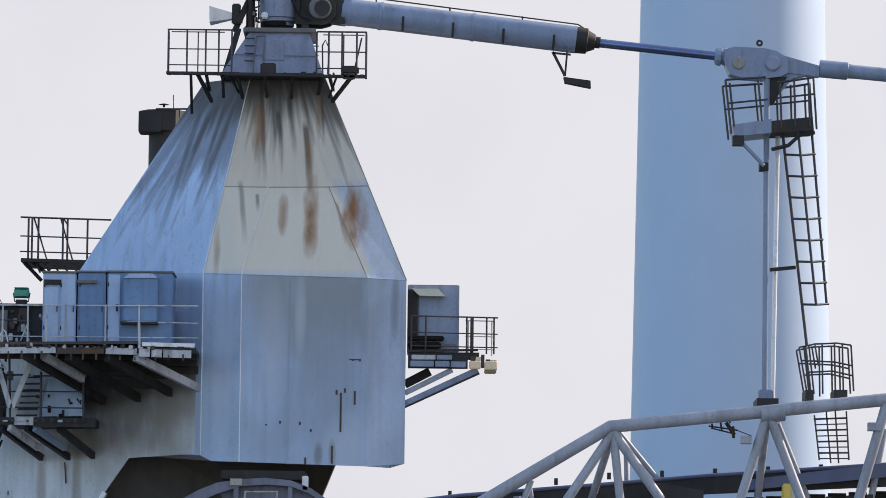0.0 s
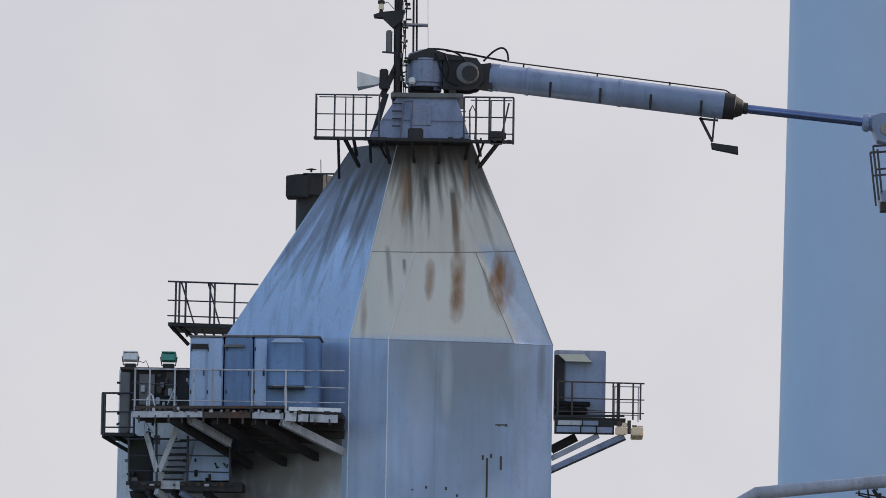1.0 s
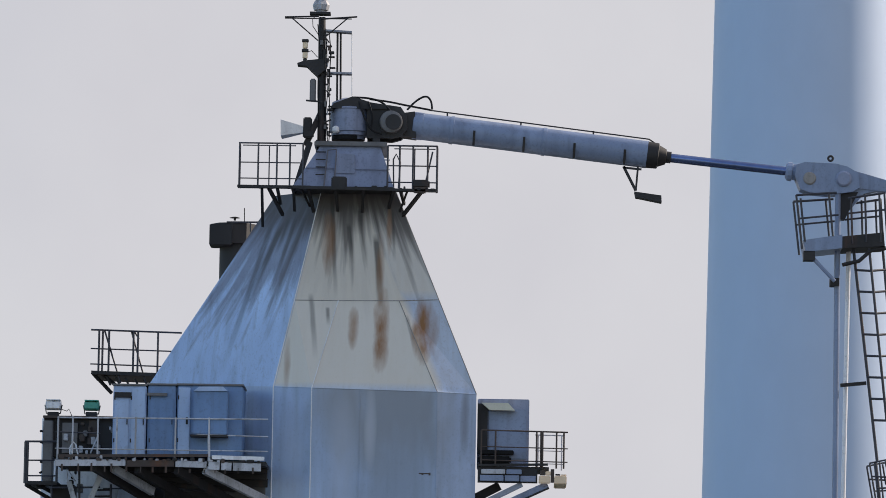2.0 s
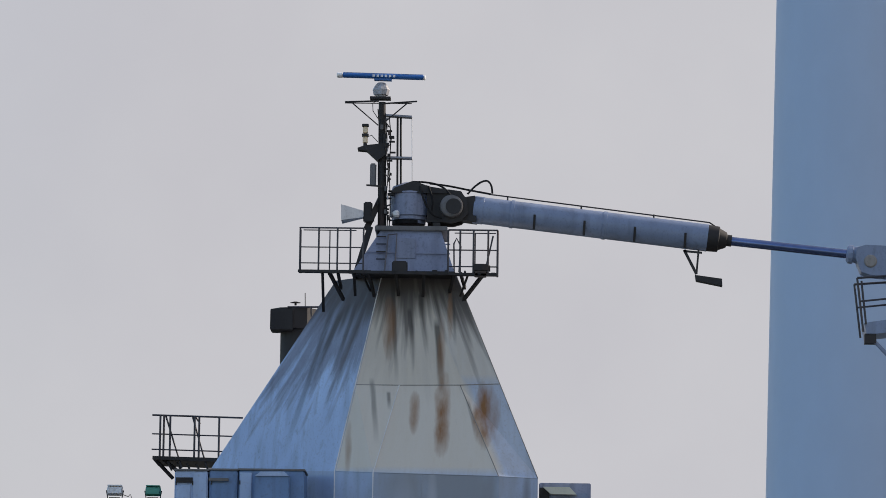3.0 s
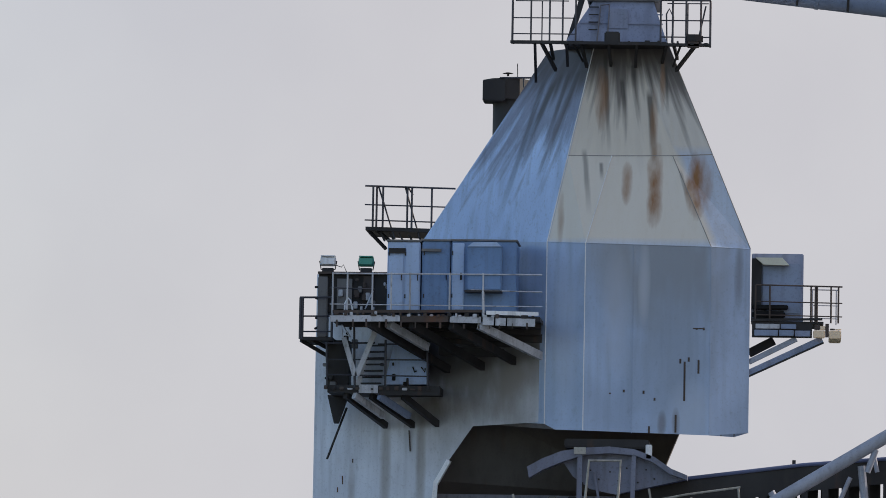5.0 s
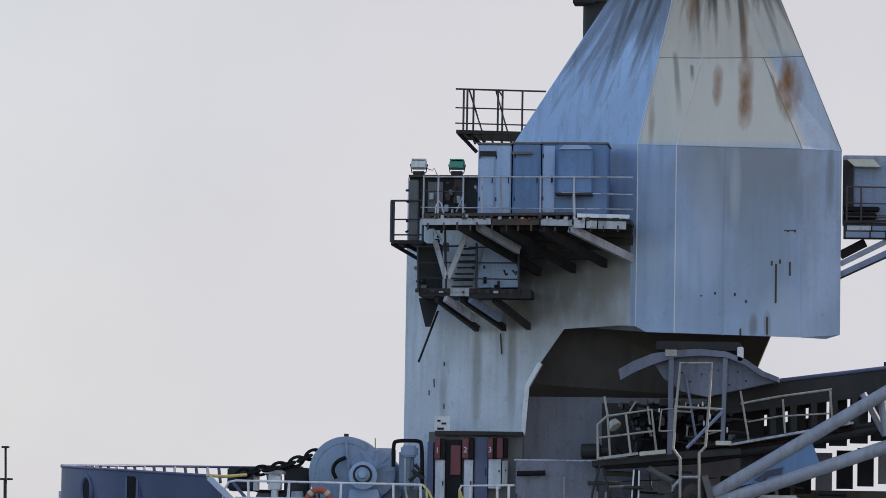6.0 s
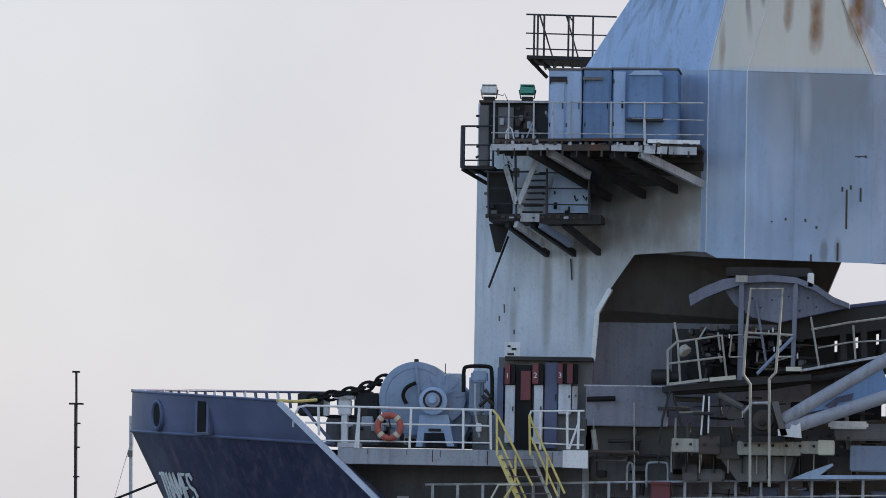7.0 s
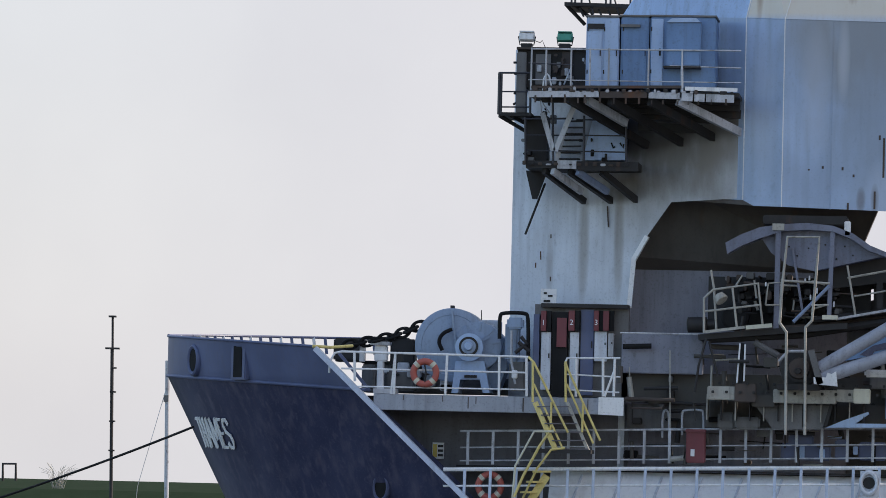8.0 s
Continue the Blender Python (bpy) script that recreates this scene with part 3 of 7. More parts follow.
put("rim", wire([Vector(hull_point(-20.68 + 3.75 * (i / 30) ** 1.6, top_z(-20.68 + 3.75 * (i / 30) ** 1.6))) for i in range(31)], 0.035), M_HULLTOP, ship)
put("sloping_edge", beam((-16.88, -0.02, 2.945), (-12.6, -0.12, -1.10), 0.30, 0.13), M_EDGE, ship, "pale grey sloping bulwark edge")


def deck_sheet(z):
    xs = [-20.3 + i * 0.45 for i in range(26)]
    near_side = [hull_point(x, z) for x in xs]
    far_side = [hull_point(x, z, True) for x in xs]
    bm = bmesh.new()
    a = [bm.verts.new((p[0] + 0.1, p[1] + 0.12, z)) for p in near_side]
    b = [bm.verts.new((p[0] + 0.1, p[1] - 0.12, z)) for p in far_side]
    for k in range(len(a) - 1):
        bm.faces.new((a[k], a[k + 1], b[k + 1], b[k]))
    return bm


put("foredeck", deck_sheet(1.78), M_STEEL, ship)
put("main_deck", box(-11.4, 40, 0.6, 11.4, -1.3, -1.2), M_STEEL, ship)
put("deck_edge", box(-15.36, -8.98, 0.0, 0.12, 1.42, 1.83, 0.01), M_DECKEDGE, ship, "pale rust-stained deck edge")
# shade under the foredeck edge is put into this wall's colour
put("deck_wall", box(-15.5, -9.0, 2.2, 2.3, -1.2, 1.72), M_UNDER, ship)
# sunlit end of the deck edge: the sunlight is painted on as white
put("sunlit_edge_end", prism([(-9.62, 1.42), (-8.98, 1.40), (-8.98, 1.86), (-9.62, 1.86)], -0.05, 0.0), M_WHITE, ship)
# hawse holes in the bulwark: nothing is cut, black discs hold their inner shade


def bow_frame(ex, ez):
    """Place on the bow plating with its axes: along the plate, out of it, up."""
    def at(x, z):
        y = side_y(x, z)
        return Vector((x, y, z)) * ((128.0 + y) / 128.0) + Vector((0, 0, 0))
    c = at(ex, ez)
    c.y = side_y(ex, ez)
    t = at(ex + 0.05, ez) - at(ex - 0.05, ez)
    t.z = 0
    t.y = side_y(ex + 0.05, ez) - side_y(ex - 0.05, ez)
    t.normalize()
    u = Vector((0, 0, 1))
    n = t.cross(u)
    if n.y > 0:
        n = -n
    return Matrix(((t.x, n.x, u.x, c.x), (t.y, n.y, u.y, c.y), (t.z, n.z, u.z, c.z), (0, 0, 0, 1)))


for hx, hz, sx, sz in ((-19.98, 2.58, 0.26, 0.36), (-15.1, -0.55, 0.2, 0.33)):
    m = bow_frame(hx, hz)
    bm = ring((0, 0, 0), (0, 1, 0), 1.0, 0.2, n=28, m=8)
    bmesh.ops.scale(bm, verts=bm.verts, vec=(sx, 0.5, sz))
    bmesh.ops.transform(bm, verts=bm.verts, matrix=m)
    put("fairlead", bm, M_HULLTOP, ship, smooth=True)
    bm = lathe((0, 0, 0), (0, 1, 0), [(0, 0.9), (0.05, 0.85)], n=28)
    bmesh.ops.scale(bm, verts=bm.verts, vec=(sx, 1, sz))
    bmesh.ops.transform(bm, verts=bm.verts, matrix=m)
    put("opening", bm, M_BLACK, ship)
m = bow_frame(-18.82, 2.56)
# slot is not cut: a black plate holds its inner shade
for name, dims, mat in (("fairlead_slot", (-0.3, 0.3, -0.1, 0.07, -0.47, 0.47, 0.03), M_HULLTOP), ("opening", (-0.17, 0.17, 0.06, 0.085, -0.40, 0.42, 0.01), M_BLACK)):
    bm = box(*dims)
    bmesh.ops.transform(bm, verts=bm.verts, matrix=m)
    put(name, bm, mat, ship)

# far rail of the bow
far_rail = thing("bow_rail", "pale open rail along the far side of the bow", "railing", (-20, 10, 3.0))
pts = []
for i in range(25):
    x = -20.68 + 5.6 * (i / 24) ** 1.4
    y = 12.0 - side_y(x, 3.1)
    k = (128 + y) / 128
    pts.append(Vector((x * k, y, (3.20 + 0.02 * min(1.0, x + 20.7)) * k)))
put("rail_bar", wire(pts, 0.035), M_HULLTOP, far_rail)
for i in range(2, 25):
    put("rail_post", beam(pts[i] + Vector((0.06, 0, -0.45)), pts[i], 0.06, 0.08), M_HULLTOP if i % 3 else M_WHITE, far_rail)


# ---- crown platform, hut and rails ----
crown = thing("crown_platform", "dark steel platform with guard rails round the tower's top", "platform", (-4.5, 1, 16.5))
put("grating", box(-7.05, -5.2, -0.9, -0.45, 16.555, 16.59), M_STEEL, crown)
put("grating", box(-5.2, -3.1, -0.9, -0.3, 16.53, 16.58), M_STEEL, crown)
put("grating", box(-3.1, -2.0, -0.9, -0.45, 16.515, 16.55), M_STEEL, crown)
put("edge_beam", beam((-7.05, -0.92, 16.55), (-2.0, -0.92, 16.50), 0.06, 0.06), M_STEEL, crown)
put("inner_grating", box(-5.6, -3.1, -0.3, 0.25, 16.535, 16.58), M_STEEL, crown)
random.seed(31)
for i in range(14):
    x = -6.9 + i * 0.36 + random.uniform(-0.1, 0.1)
    put("grating_clip", box(x, x + random.uniform(0.05, 0.14), -0.96, -0.9, 16.49, 16.52 + random.uniform(0.02, 0.1), 0.01), M_STEEL, crown)
for a, b in (((-5.45, -0.5, 16.55), (-5.25, 0.2, 16.2)), ((-2.75, -0.6, 16.52), (-2.95, 0.2, 16.1))):
    put("diagonal", tube(a, b, 0.03), M_STEEL, crown)
railing(crown, [(-7.02, -0.46, 16.56), (-7.02, -0.9, 16.56), (-5.40, -0.9, 16.56)], 1.10, [0.0, 0.22, 0.45, 0.68, 0.84, 1.0], r=0.02)
railing(crown, [(-3.25, -0.9, 16.5), (-2.0, -0.9, 16.5), (-2.0, -0.46, 16.5)], 1.14, [0.0, 0.18, 0.38, 0.6, 0.76, 1.0], r=0.022)
railing(crown, [(-6.95, -0.47, 16.56), (-5.6, -0.47, 16.56)], 1.10, [0.5], r=0.014, bars=(1.0,))
railing(crown, [(-3.1, -0.47, 16.5), (-2.05, -0.47, 16.5)], 1.12, [0.5], r=0.014, bars=(1.0,))
put("hoop", wire([(-3.11, 0, 16.61), (-3.13, 0, 17.41), (-3.06, 0, 17.55), (-2.95, 0, 17.34), (-2.99, 0, 16.68)], 0.02), M_RAILDARK, crown)
put("stay", tube((-2.13, 0, 17.62), (-2.36, 0, 16.54), 0.022), M_RAILDARK, crown)
for a, b in (((-6.44, -0.62, 16.56), (-6.48, 1, 15.78)), ((-6.27, -0.62, 16.56), (-5.95, 0.5, 16.01)), ((-6.05, -0.62, 16.56), (-6.01, 0.4, 16.29)), ((-5.64, -0.62, 16.56), (-5.64, 0.3, 16.11)), ((-5.27, -0.62, 16.56), (-5.15, 0.2, 16.07)),
             ((-4.58, -0.62, 16.56), (-4.53, 0.2, 16.11)), ((-3.86, -0.62, 16.56), (-3.91, 0.2, 16.09)), ((-3.10, -0.62, 16.56), (-3.23, 0.2, 16.20)), ((-2.93, -0.62, 16.56), (-2.84, 0.2, 16.30)), ((-2.35, -0.62, 16.56), (-2.90, 0.3, 15.97))):
    put("bracket", beam(a, b, 0.07, 0.09), M_STEEL, crown)
put("lamp_box", box(-2.63, -2.18, -0.95, -0.65, 16.57, 16.78, 0.04), M_STEEL, crown)
put("lamp_foot", box(-2.56, -2.28, -0.95, -0.75, 16.45, 16.59), M_RUST, crown)
put("toolbox", box(-4.67, -4.28, -0.95, -0.6, 16.52, 16.83, 0.03), M_STEEL, crown)

hut = thing("crown_hut", "grey tapering steel housing on top of the tower", "housing", (-4.4, 0.5, 16.6))
put("body", shell([(-5.72, -0.3, 16.58), (-3.08, -0.3, 16.58), (-3.08, 2.2, 16.58), (-5.72, 2.2, 16.58), (-5.0, -0.05, 17.72), (-3.46, -0.05, 17.72), (-3.46, 1.9, 17.72), (-5.25, 1.9, 17.72)],
                  [(0, 1, 5, 4), (1, 2, 6, 5), (2, 3, 7, 6), (3, 0, 4, 7), (4, 5, 6, 7)]), M_HUT, hut)
put("roof_plate", box(-5.15, -3.30, -0.15, 2.0, 17.72, 17.84, 0.015), M_DARKWALL, hut)
put("seam", beam((-5.33, -0.22, 17.15), (-3.27, -0.22, 17.12), 0.02, 0.03), M_HUT, hut)
put("seam", beam((-4.62, -0.2, 16.6), (-4.62, -0.06, 17.7), 0.03, 0.02), M_HUT, hut)
for i in range(4):
    put("rung", beam((-5.1, -0.34 + i * 0.05, 16.95 + i * 0.2), (-4.85, -0.34 + i * 0.05, 16.95 + i * 0.2), 0.03, 0.03), M_STEEL, hut)
put("ladder_frame", wire([(-4.88, -0.42, 16.62), (-4.80, -0.2, 17.6), (-4.58, -0.2, 17.62), (-4.62, -0.42, 16.62)], 0.022), M_UNDER, hut)
for z in (16.9, 17.15, 17.4):
    put("hut_rib", beam((-4.55, -0.25 + (z - 16.58) * 0.2, z), (-3.22, -0.25 + (z - 16.58) * 0.2, z - 0.02), 0.03, 0.03), M_HUT, hut)
put("hatch", prism([(-4.62, 17.0), (-4.1, 17.0), (-4.12, 17.5), (-4.62, 17.52)], -0.24, -0.08), M_HUT, hut)
put("roof_box", box(-3.67, -3.49, 0, 0.3, 17.77, 17.95), M_STEEL, hut)

# ---- signal mast with radar ----
mast = thing("signal_mast", "dark steel mast with yards, horn and lamps", "mast", (-4.98, 0.3, 17.8))
put("pole", tube((-4.97, 0.3, 17.0), (-5.03, 0.3, 21.1), 0.12, 0.09, n=12), M_STEEL, mast)
put("pole_foot", beam((-5.39, 0.2, 17.77), (-5.00, 0.3, 18.67), 0.12, 0.14), M_STEEL, mast)
put("pole_foot", beam((-5.61, 0.1, 16.67), (-5.28, 0.2, 17.85), 0.12, 0.14), M_STEEL, mast)
random.seed(17)
for i in range(26):
    if i % 4 == 1:
        continue
    z = 17.3 + i * 0.125 + random.uniform(-0.04, 0.04)
    x = -4.86 + 0.05 * math.sin(i * 2.3)
    put("clamp", box(x, x + random.uniform(0.03, 0.16), 0.15, 0.3, z, z + 0.03 + 0.03 * (i % 2), 0.006), M_STEEL, mast)
put("cable", wire([(-4.82, 0, 17.83), (-4.88, 0, 18.55), (-4.83, 0, 19.29), (-4.93, 0, 19.87), (-4.88, 0, 20.43)], 0.012), M_BLACK, mast)
put("cable", wire([(-5.10, 0, 20.60), (-5.25, 0, 20.82), (-5.26, 0, 21.01), (-5.16, 0, 21.11)], 0.010), M_BLACK, mast)
put("cable", wire([(-4.83, 0, 20.24), (-4.76, 0, 20.09), (-4.81, 0, 19.93), (-4.94, 0, 19.88)], 0.008), M_BLACK, mast)
put("peg", tube((-4.93, 0, 19.21), (-4.77, 0, 19.05), 0.015), M_STEEL, mast)
put("peg", tube((-4.92, 0, 18.34), (-4.74, 0, 18.41), 0.02), M_STEEL, mast)
put("antenna", box(-5.31, -5.15, 0.2, 0.35, 18.91, 19.50, 0.03), M_DARKWALL, mast)
put("lamp_stem", tube((-5.445, 0.21, 19.9), (-5.445, 0.21, 20.03), 0.05, n=12), M_STEEL, mast)
put("lamp_wire", wire([(-5.40, 0.2, 20.18), (-5.28, 0.2, 20.22), (-5.12, 0.2, 20.05)], 0.01), M_BLACK, mast)
random.seed(44)
for i in range(16):
    z = 17.6 + i * 0.2 + random.uniform(-0.05, 0.05)
    x = random.choice((-5.12, -5.06, -4.93, -4.86))
    put("fitting", box(x, x + random.uniform(0.03, 0.08), 0.12, 0.2, z, z + random.uniform(0.04, 0.16), 0.008), random.choice((M_DARKWALL, M_BEAM, M_STEEL, M_RUST, M_DULL)), mast)
for x, dz in ((-5.09, 0.0), (-4.90, 0.1), (-4.80, 0.2)):
    put("cable", wire([(x, 0.16, 17.5 + dz), (x + 0.03, 0.16, 18.4), (x - 0.02, 0.16, 19.3), (x + 0.02, 0.16, 20.2), (x - 0.04, 0.16, 20.9 - dz)], 0.013, bend=1), M_BLACK, mast)
for z in (18.05,):
    put("horn_fitting", box(-5.46, -5.18, 0.05, 0.2, z - 0.1, z + 0.08, 0.03), M_STEEL, mast)
put("strobe", lathe((-4.62, 0.2, 18.10), (0, 0, 1), [(0, 0.06), (0.05, 0.1), (0.13, 0.1), (0.18, 0.05)], n=14), M_WHITE, mast, "small white lamp")
put("antenna_foot", beam((-5.39, 0, 18.90), (-5.00, 0, 18.87), 0.05, 0.04), M_STEEL, mast)
put("yard", wire([(-5.97, 0, 21.05), (-5.10, 0, 21.08)], 0.022), M_STEEL, mast)
put("yard", wire([(-5.03, 0, 21.01), (-4.12, 0, 21.08)], 0.022), M_STEEL, mast)
put("yard_rod", tube((-6.00, 0.6, 21.12), (-4.28, 0.6, 21.12), 0.014), M_STEEL, mast)
put("yard_brace", tube((-5.78, 0, 21.02), (-5.11, 0, 20.45), 0.016), M_STEEL, mast)
put("yard_brace", tube((-4.35, 0, 21.05), (-4.95, 0, 20.53), 0.016), M_STEEL, mast)
put("yard_brace", tube((-4.95, 0, 20.57), (-4.82, 0, 20.40), 0.018), M_STEEL, mast)
put("collar", box(-5.34, -4.81, 0.1, 0.45, 21.16, 21.22), M_STEEL, mast)
put("shelf", prism([(-5.63, 19.83), (-5.64, 19.88), (-5.45, 19.95), (-4.83, 20.02), (-4.91, 19.72), (-5.12, 19.55), (-5.40, 19.81)], 0.1, 0.45), M_STEEL, mast)
put("stub", box(-4.98, -4.88, 0.15, 0.35, 19.90, 20.26), M_STEEL, mast)
for z0, z1, nm, mat in ((262, 274, "lens", M_AMBER), (280, 292, "lens", M_AMBER)):
    put(nm, box(-5.51, -5.38, 0.15, 0.27, 20.27, 20.44, 0.02) if z0 == 262 else box(-5.51, -5.38, 0.15, 0.27, 20.01, 20.18, 0.02), mat, mast, "amber signal lens")
put("lamp_cap", box(-5.53, -5.36, 0.13, 0.29, 20.44, 20.51, 0.01), M_STEEL, mast)
put("lamp_cap", box(-5.53, -5.36, 0.13, 0.29, 20.18, 20.26, 0.01), M_STEEL, mast)
horn_pts = [((-6.03, 18.40), (-6.02, 17.99)), ((-5.42, 18.26), (-5.42, 18.11))]
put("horn", shell([(horn_pts[0][0][0], 0.0, horn_pts[0][0][1]), (horn_pts[0][1][0], 0.0, horn_pts[0][1][1]), (horn_pts[0][1][0], 0.7, horn_pts[0][1][1]), (horn_pts[0][0][0], 0.7, horn_pts[0][0][1]),
                   (horn_pts[1][0][0], 0.25, horn_pts[1][0][1]), (horn_pts[1][1][0], 0.25, horn_pts[1][1][1]), (horn_pts[1][1][0], 0.45, horn_pts[1][1][1]), (horn_pts[1][0][0], 0.45, horn_pts[1][0][1])],
                  [(0, 1, 5, 4), (1, 2, 6, 5), (2, 3, 7, 6), (3, 0, 4, 7), (4, 5, 6, 7)]), M_WHITE, mast, "white signal horn")
put("horn_driver", box(-5.46, -5.24, 0.2, 0.5, 18.03, 18.50, 0.03), M_STEEL, mast)

whip = thing("antenna_frame", "twin-pole antenna frame with two round hoops", "antenna", (-4.6, 0.4, 18.9))
for px in (0, 1):
    put("pole", tube((-4.61, 0.4, 18.88) if px == 0 else (-4.52, 0.4, 18.88), (-4.63, 0.4, 20.74) if px == 0 else (-4.55, 0.4, 20.74), 0.028), M_STEEL, whip)
put("aerial_wire", tube((-4.23, 0.4, 19.09), (-4.26, 0.4, 20.73), 0.012), M_WHITE, whip)
put("arm", beam((-5.00, 0.4, 20.77), (-4.26, 0.4, 20.73), 0.30, 0.045), M_PIPE, whip)
put("arm", beam((-4.98, 0.4, 19.67), (-4.24, 0.4, 19.66), 0.30, 0.045), M_PIPE, whip)

radar = thing("radar_scanner", "blue ship's radar bar on a grey hexagonal gearbox", "radar", (-5.06, 0.3, 21.22))
put("gearbox", lathe((-5.06, 0.3, 21.22), (0, 0, 1), [(0, 0.13), (0.1, 0.13), (0.06, 0.19), (0.2, 0.22), (0.3, 0.17), (0.38, 0.1)], n=8), M_BEAM, radar)
def scanner(x0, x1, swell):
    bm = lathe((x0, 0.2, 21.78 - (x0 + 6.18) * 0.0222), (1, 0, -0.0222), [(0, 0.045), (0.02, 0.065), (abs(x1 - x0) - 0.02, 0.065), (abs(x1 - x0), 0.045)], n=16)
    for v in bm.verts:
        v.co.y = 0.2 + (v.co.y - 0.2) * 1.7 * swell
        v.co.z += (v.co.z - 21.78 + (v.co.x + 6.18) * 0.0222) * (swell - 1.0)
    return bm


bar = put("scanner_bar", scanner(-6.05, -3.97, 1.0), M_RADAR, radar, smooth=True)
put("end_cap", scanner(-6.20, -6.04, 1.05), M_WHITE, bar, "white end cap", smooth=True)
put("end_cap", scanner(-3.98, -3.92, 1.05), M_WHITE, bar, smooth=True)
put("ridge", beam((-6.04, 0.2, 21.845), (-3.98, 0.2, 21.80), 0.1, 0.012), M_CABIN2, bar)
for i in range(6):
    put("mark_bar", box(-5.28 + i * 0.105, -5.22 + i * 0.105, 0.080, 0.09, 21.725 - i * 0.002, 21.785 - i * 0.002), M_WHITE, bar)
put("bar_foot", beam((-5.24, 0.25, 21.68), (-4.79, 0.25, 21.67), 0.2, 0.05), M_RADAR, radar)

# ---- loading boom on the crown ----
boom = thing("loading_boom", "grey-blue telescopic steel boom reaching out from the tower", "boom", (-4.3, 0.6, 17.85))
put("slew_head", lathe((-4.28, 0.6, 17.97), (0, 0, 1), [(0, 0.40), (0.08, 0.40), (0.10, 0.47), (0.18, 0.47), (0.2, 0.52), (0.75, 0.52), (0.77, 0.54), (0.80, 0.54), (0.82, 0.5), (0.97, 0.46), (1.08, 0.2)], n=20), M_HUT, boom, smooth=True)
put("head_cover", prism([(-4.75, 18.73), (-4.69, 18.85), (-4.20, 19.04), (-3.74, 18.89), (-3.33, 18.83), (-3.33, 18.72)], 0.1, 1.1), M_STEEL, boom)
put("slew_ring", lathe((-4.32, 0.6, 17.96), (0, 0, 1), [(0, 0.42), (0.1, 0.42)], n=20), M_BLACK, boom)
put("hinge_cheek", prism([(-3.84, 18.83), (-3.26, 18.83), (-2.97, 18.79), (-2.82, 18.58), (-2.79, 18.21), (-2.96, 18.04), (-3.18, 17.98), (-3.83, 17.98)], 0.15, 0.35), M_STEEL, boom)
put("hinge_cheek", prism([(-3.84, 18.83), (-3.26, 18.83), (-2.97, 18.79), (-2.82, 18.58), (-2.79, 18.21), (-2.96, 18.04), (-3.18, 17.98), (-3.83, 17.98)], 0.85, 1.05), M_STEEL, boom)
put("hinge_drum", lathe((-3.21, -0.05, 18.39), (0, 1, 0), [(0, 0.22), (0.03, 0.28), (0.2, 0.3), (1.2, 0.3)], n=24), M_DARKWALL, boom, smooth=True)
put("hinge_hole", lathe((-3.15, -0.08, 18.37), (0, 1, 0), [(0, 0.2), (0.05, 0.2)], n=24), M_STEEL, boom)
put("fork", prism([(-2.97, 18.65), (-2.61, 18.70), (-2.57, 18.03), (-2.96, 18.08)], 0.3, 0.9), M_STEEL, boom)
b0, b1 = Vector((-2.65, 0.6, 18.38)), Vector((3.35, 0.6, 17.71))
bway = (b1 - b0).normalized()
put("boom_tube", lathe(b0, bway, [(0, 0.34), (0.02, 0.355), (0.25, 0.355), (0.255, 0.345), ((b1 - b0).length, 0.35)], n=32), M_BOOM, boom, smooth=True)
put("end_cone", lathe(b1, bway, [(0, 0.345), (0.28, 0.33), (0.30, 0.28), (0.48, 0.2), (0.5, 0.15), (0.62, 0.15)], n=24), M_STEEL, boom, "dark greasy end cone", smooth=True)
for f in (0.165, 0.56):
    c = b0.lerp(b1, f)
    put("band", lathe(c - bway * 0.05, bway, [(0, 0.345), (0.005, 0.364), (0.095, 0.364), (0.1, 0.345)], n=32), M_BOOM, boom, smooth=True)
for f in (0.262, 0.475, 0.69, 0.905):
    c = b0.lerp(b1, f)
    lug = beam(c + Vector((0, -0.335, 0.02)), c + Vector((-0.02, -0.26, -0.36)), 0.07, 0.06)
    put("lug", lug, M_STEEL, boom)
put("handrail", wire([b0 + Vector((0.4, 0, 0.40)), b1 + Vector((0.05, 0, 0.40)), b1 + Vector((0.2, 0, 0.3))], 0.018), M_STEEL, boom)
for f in (0.145, 0.46, 0.77):
    put("rail_stub", tube(b0.lerp(b1, f) + Vector((0, 0, 0.30)), b0.lerp(b1, f) + Vector((0, 0, 0.44)), 0.022), M_STEEL, boom)
r0, r1 = Vector((3.89, 0.6, 17.64)), Vector((6.98, 0.6, 17.33))
put("piston_rod", tube(r0 - (r1 - r0).normalized() * 0.3, r1, 0.115, n=20), M_CHROME, boom, "greased steel piston rod", smooth=True)
put("rod_collar", lathe(r1 - (r1 - r0).normalized() * 0.08, r1 - r0, [(0, 0.17), (0.05, 0.24), (0.16, 0.25), (0.18, 0.2), (0.45, 0.27)], n=12), M_BOOM, boom)
put("knuckle", prism([(7.16, 17.47), (7.38, 17.54), (8.17, 17.51), (8.46, 17.44), (8.75, 17.27), (8.78, 16.90), (8.60, 16.79), (8.10, 16.72), (7.52, 16.76), (7.27, 16.84), (7.13, 17.18)], 0.3, 0.95), M_BOOM, boom)
put("pin_plate", lathe((7.50, 0.25, 17.12), (0, 1, 0), [(0, 0.13), (0.02, 0.16), (0.06, 0.17)], n=24), M_JOINT, boom)
put("pin_plate", lathe((8.37, 0.22, 17.12), (0, 1, 0), [(0, 0.16), (0.04, 0.2), (0.09, 0.21)], n=24), M_HUT, boom)
put("eye", ring((8.05, 0.6, 17.68), (0, 1, 0), 0.06, 0.03, n=16, m=8), M_STEEL, boom)
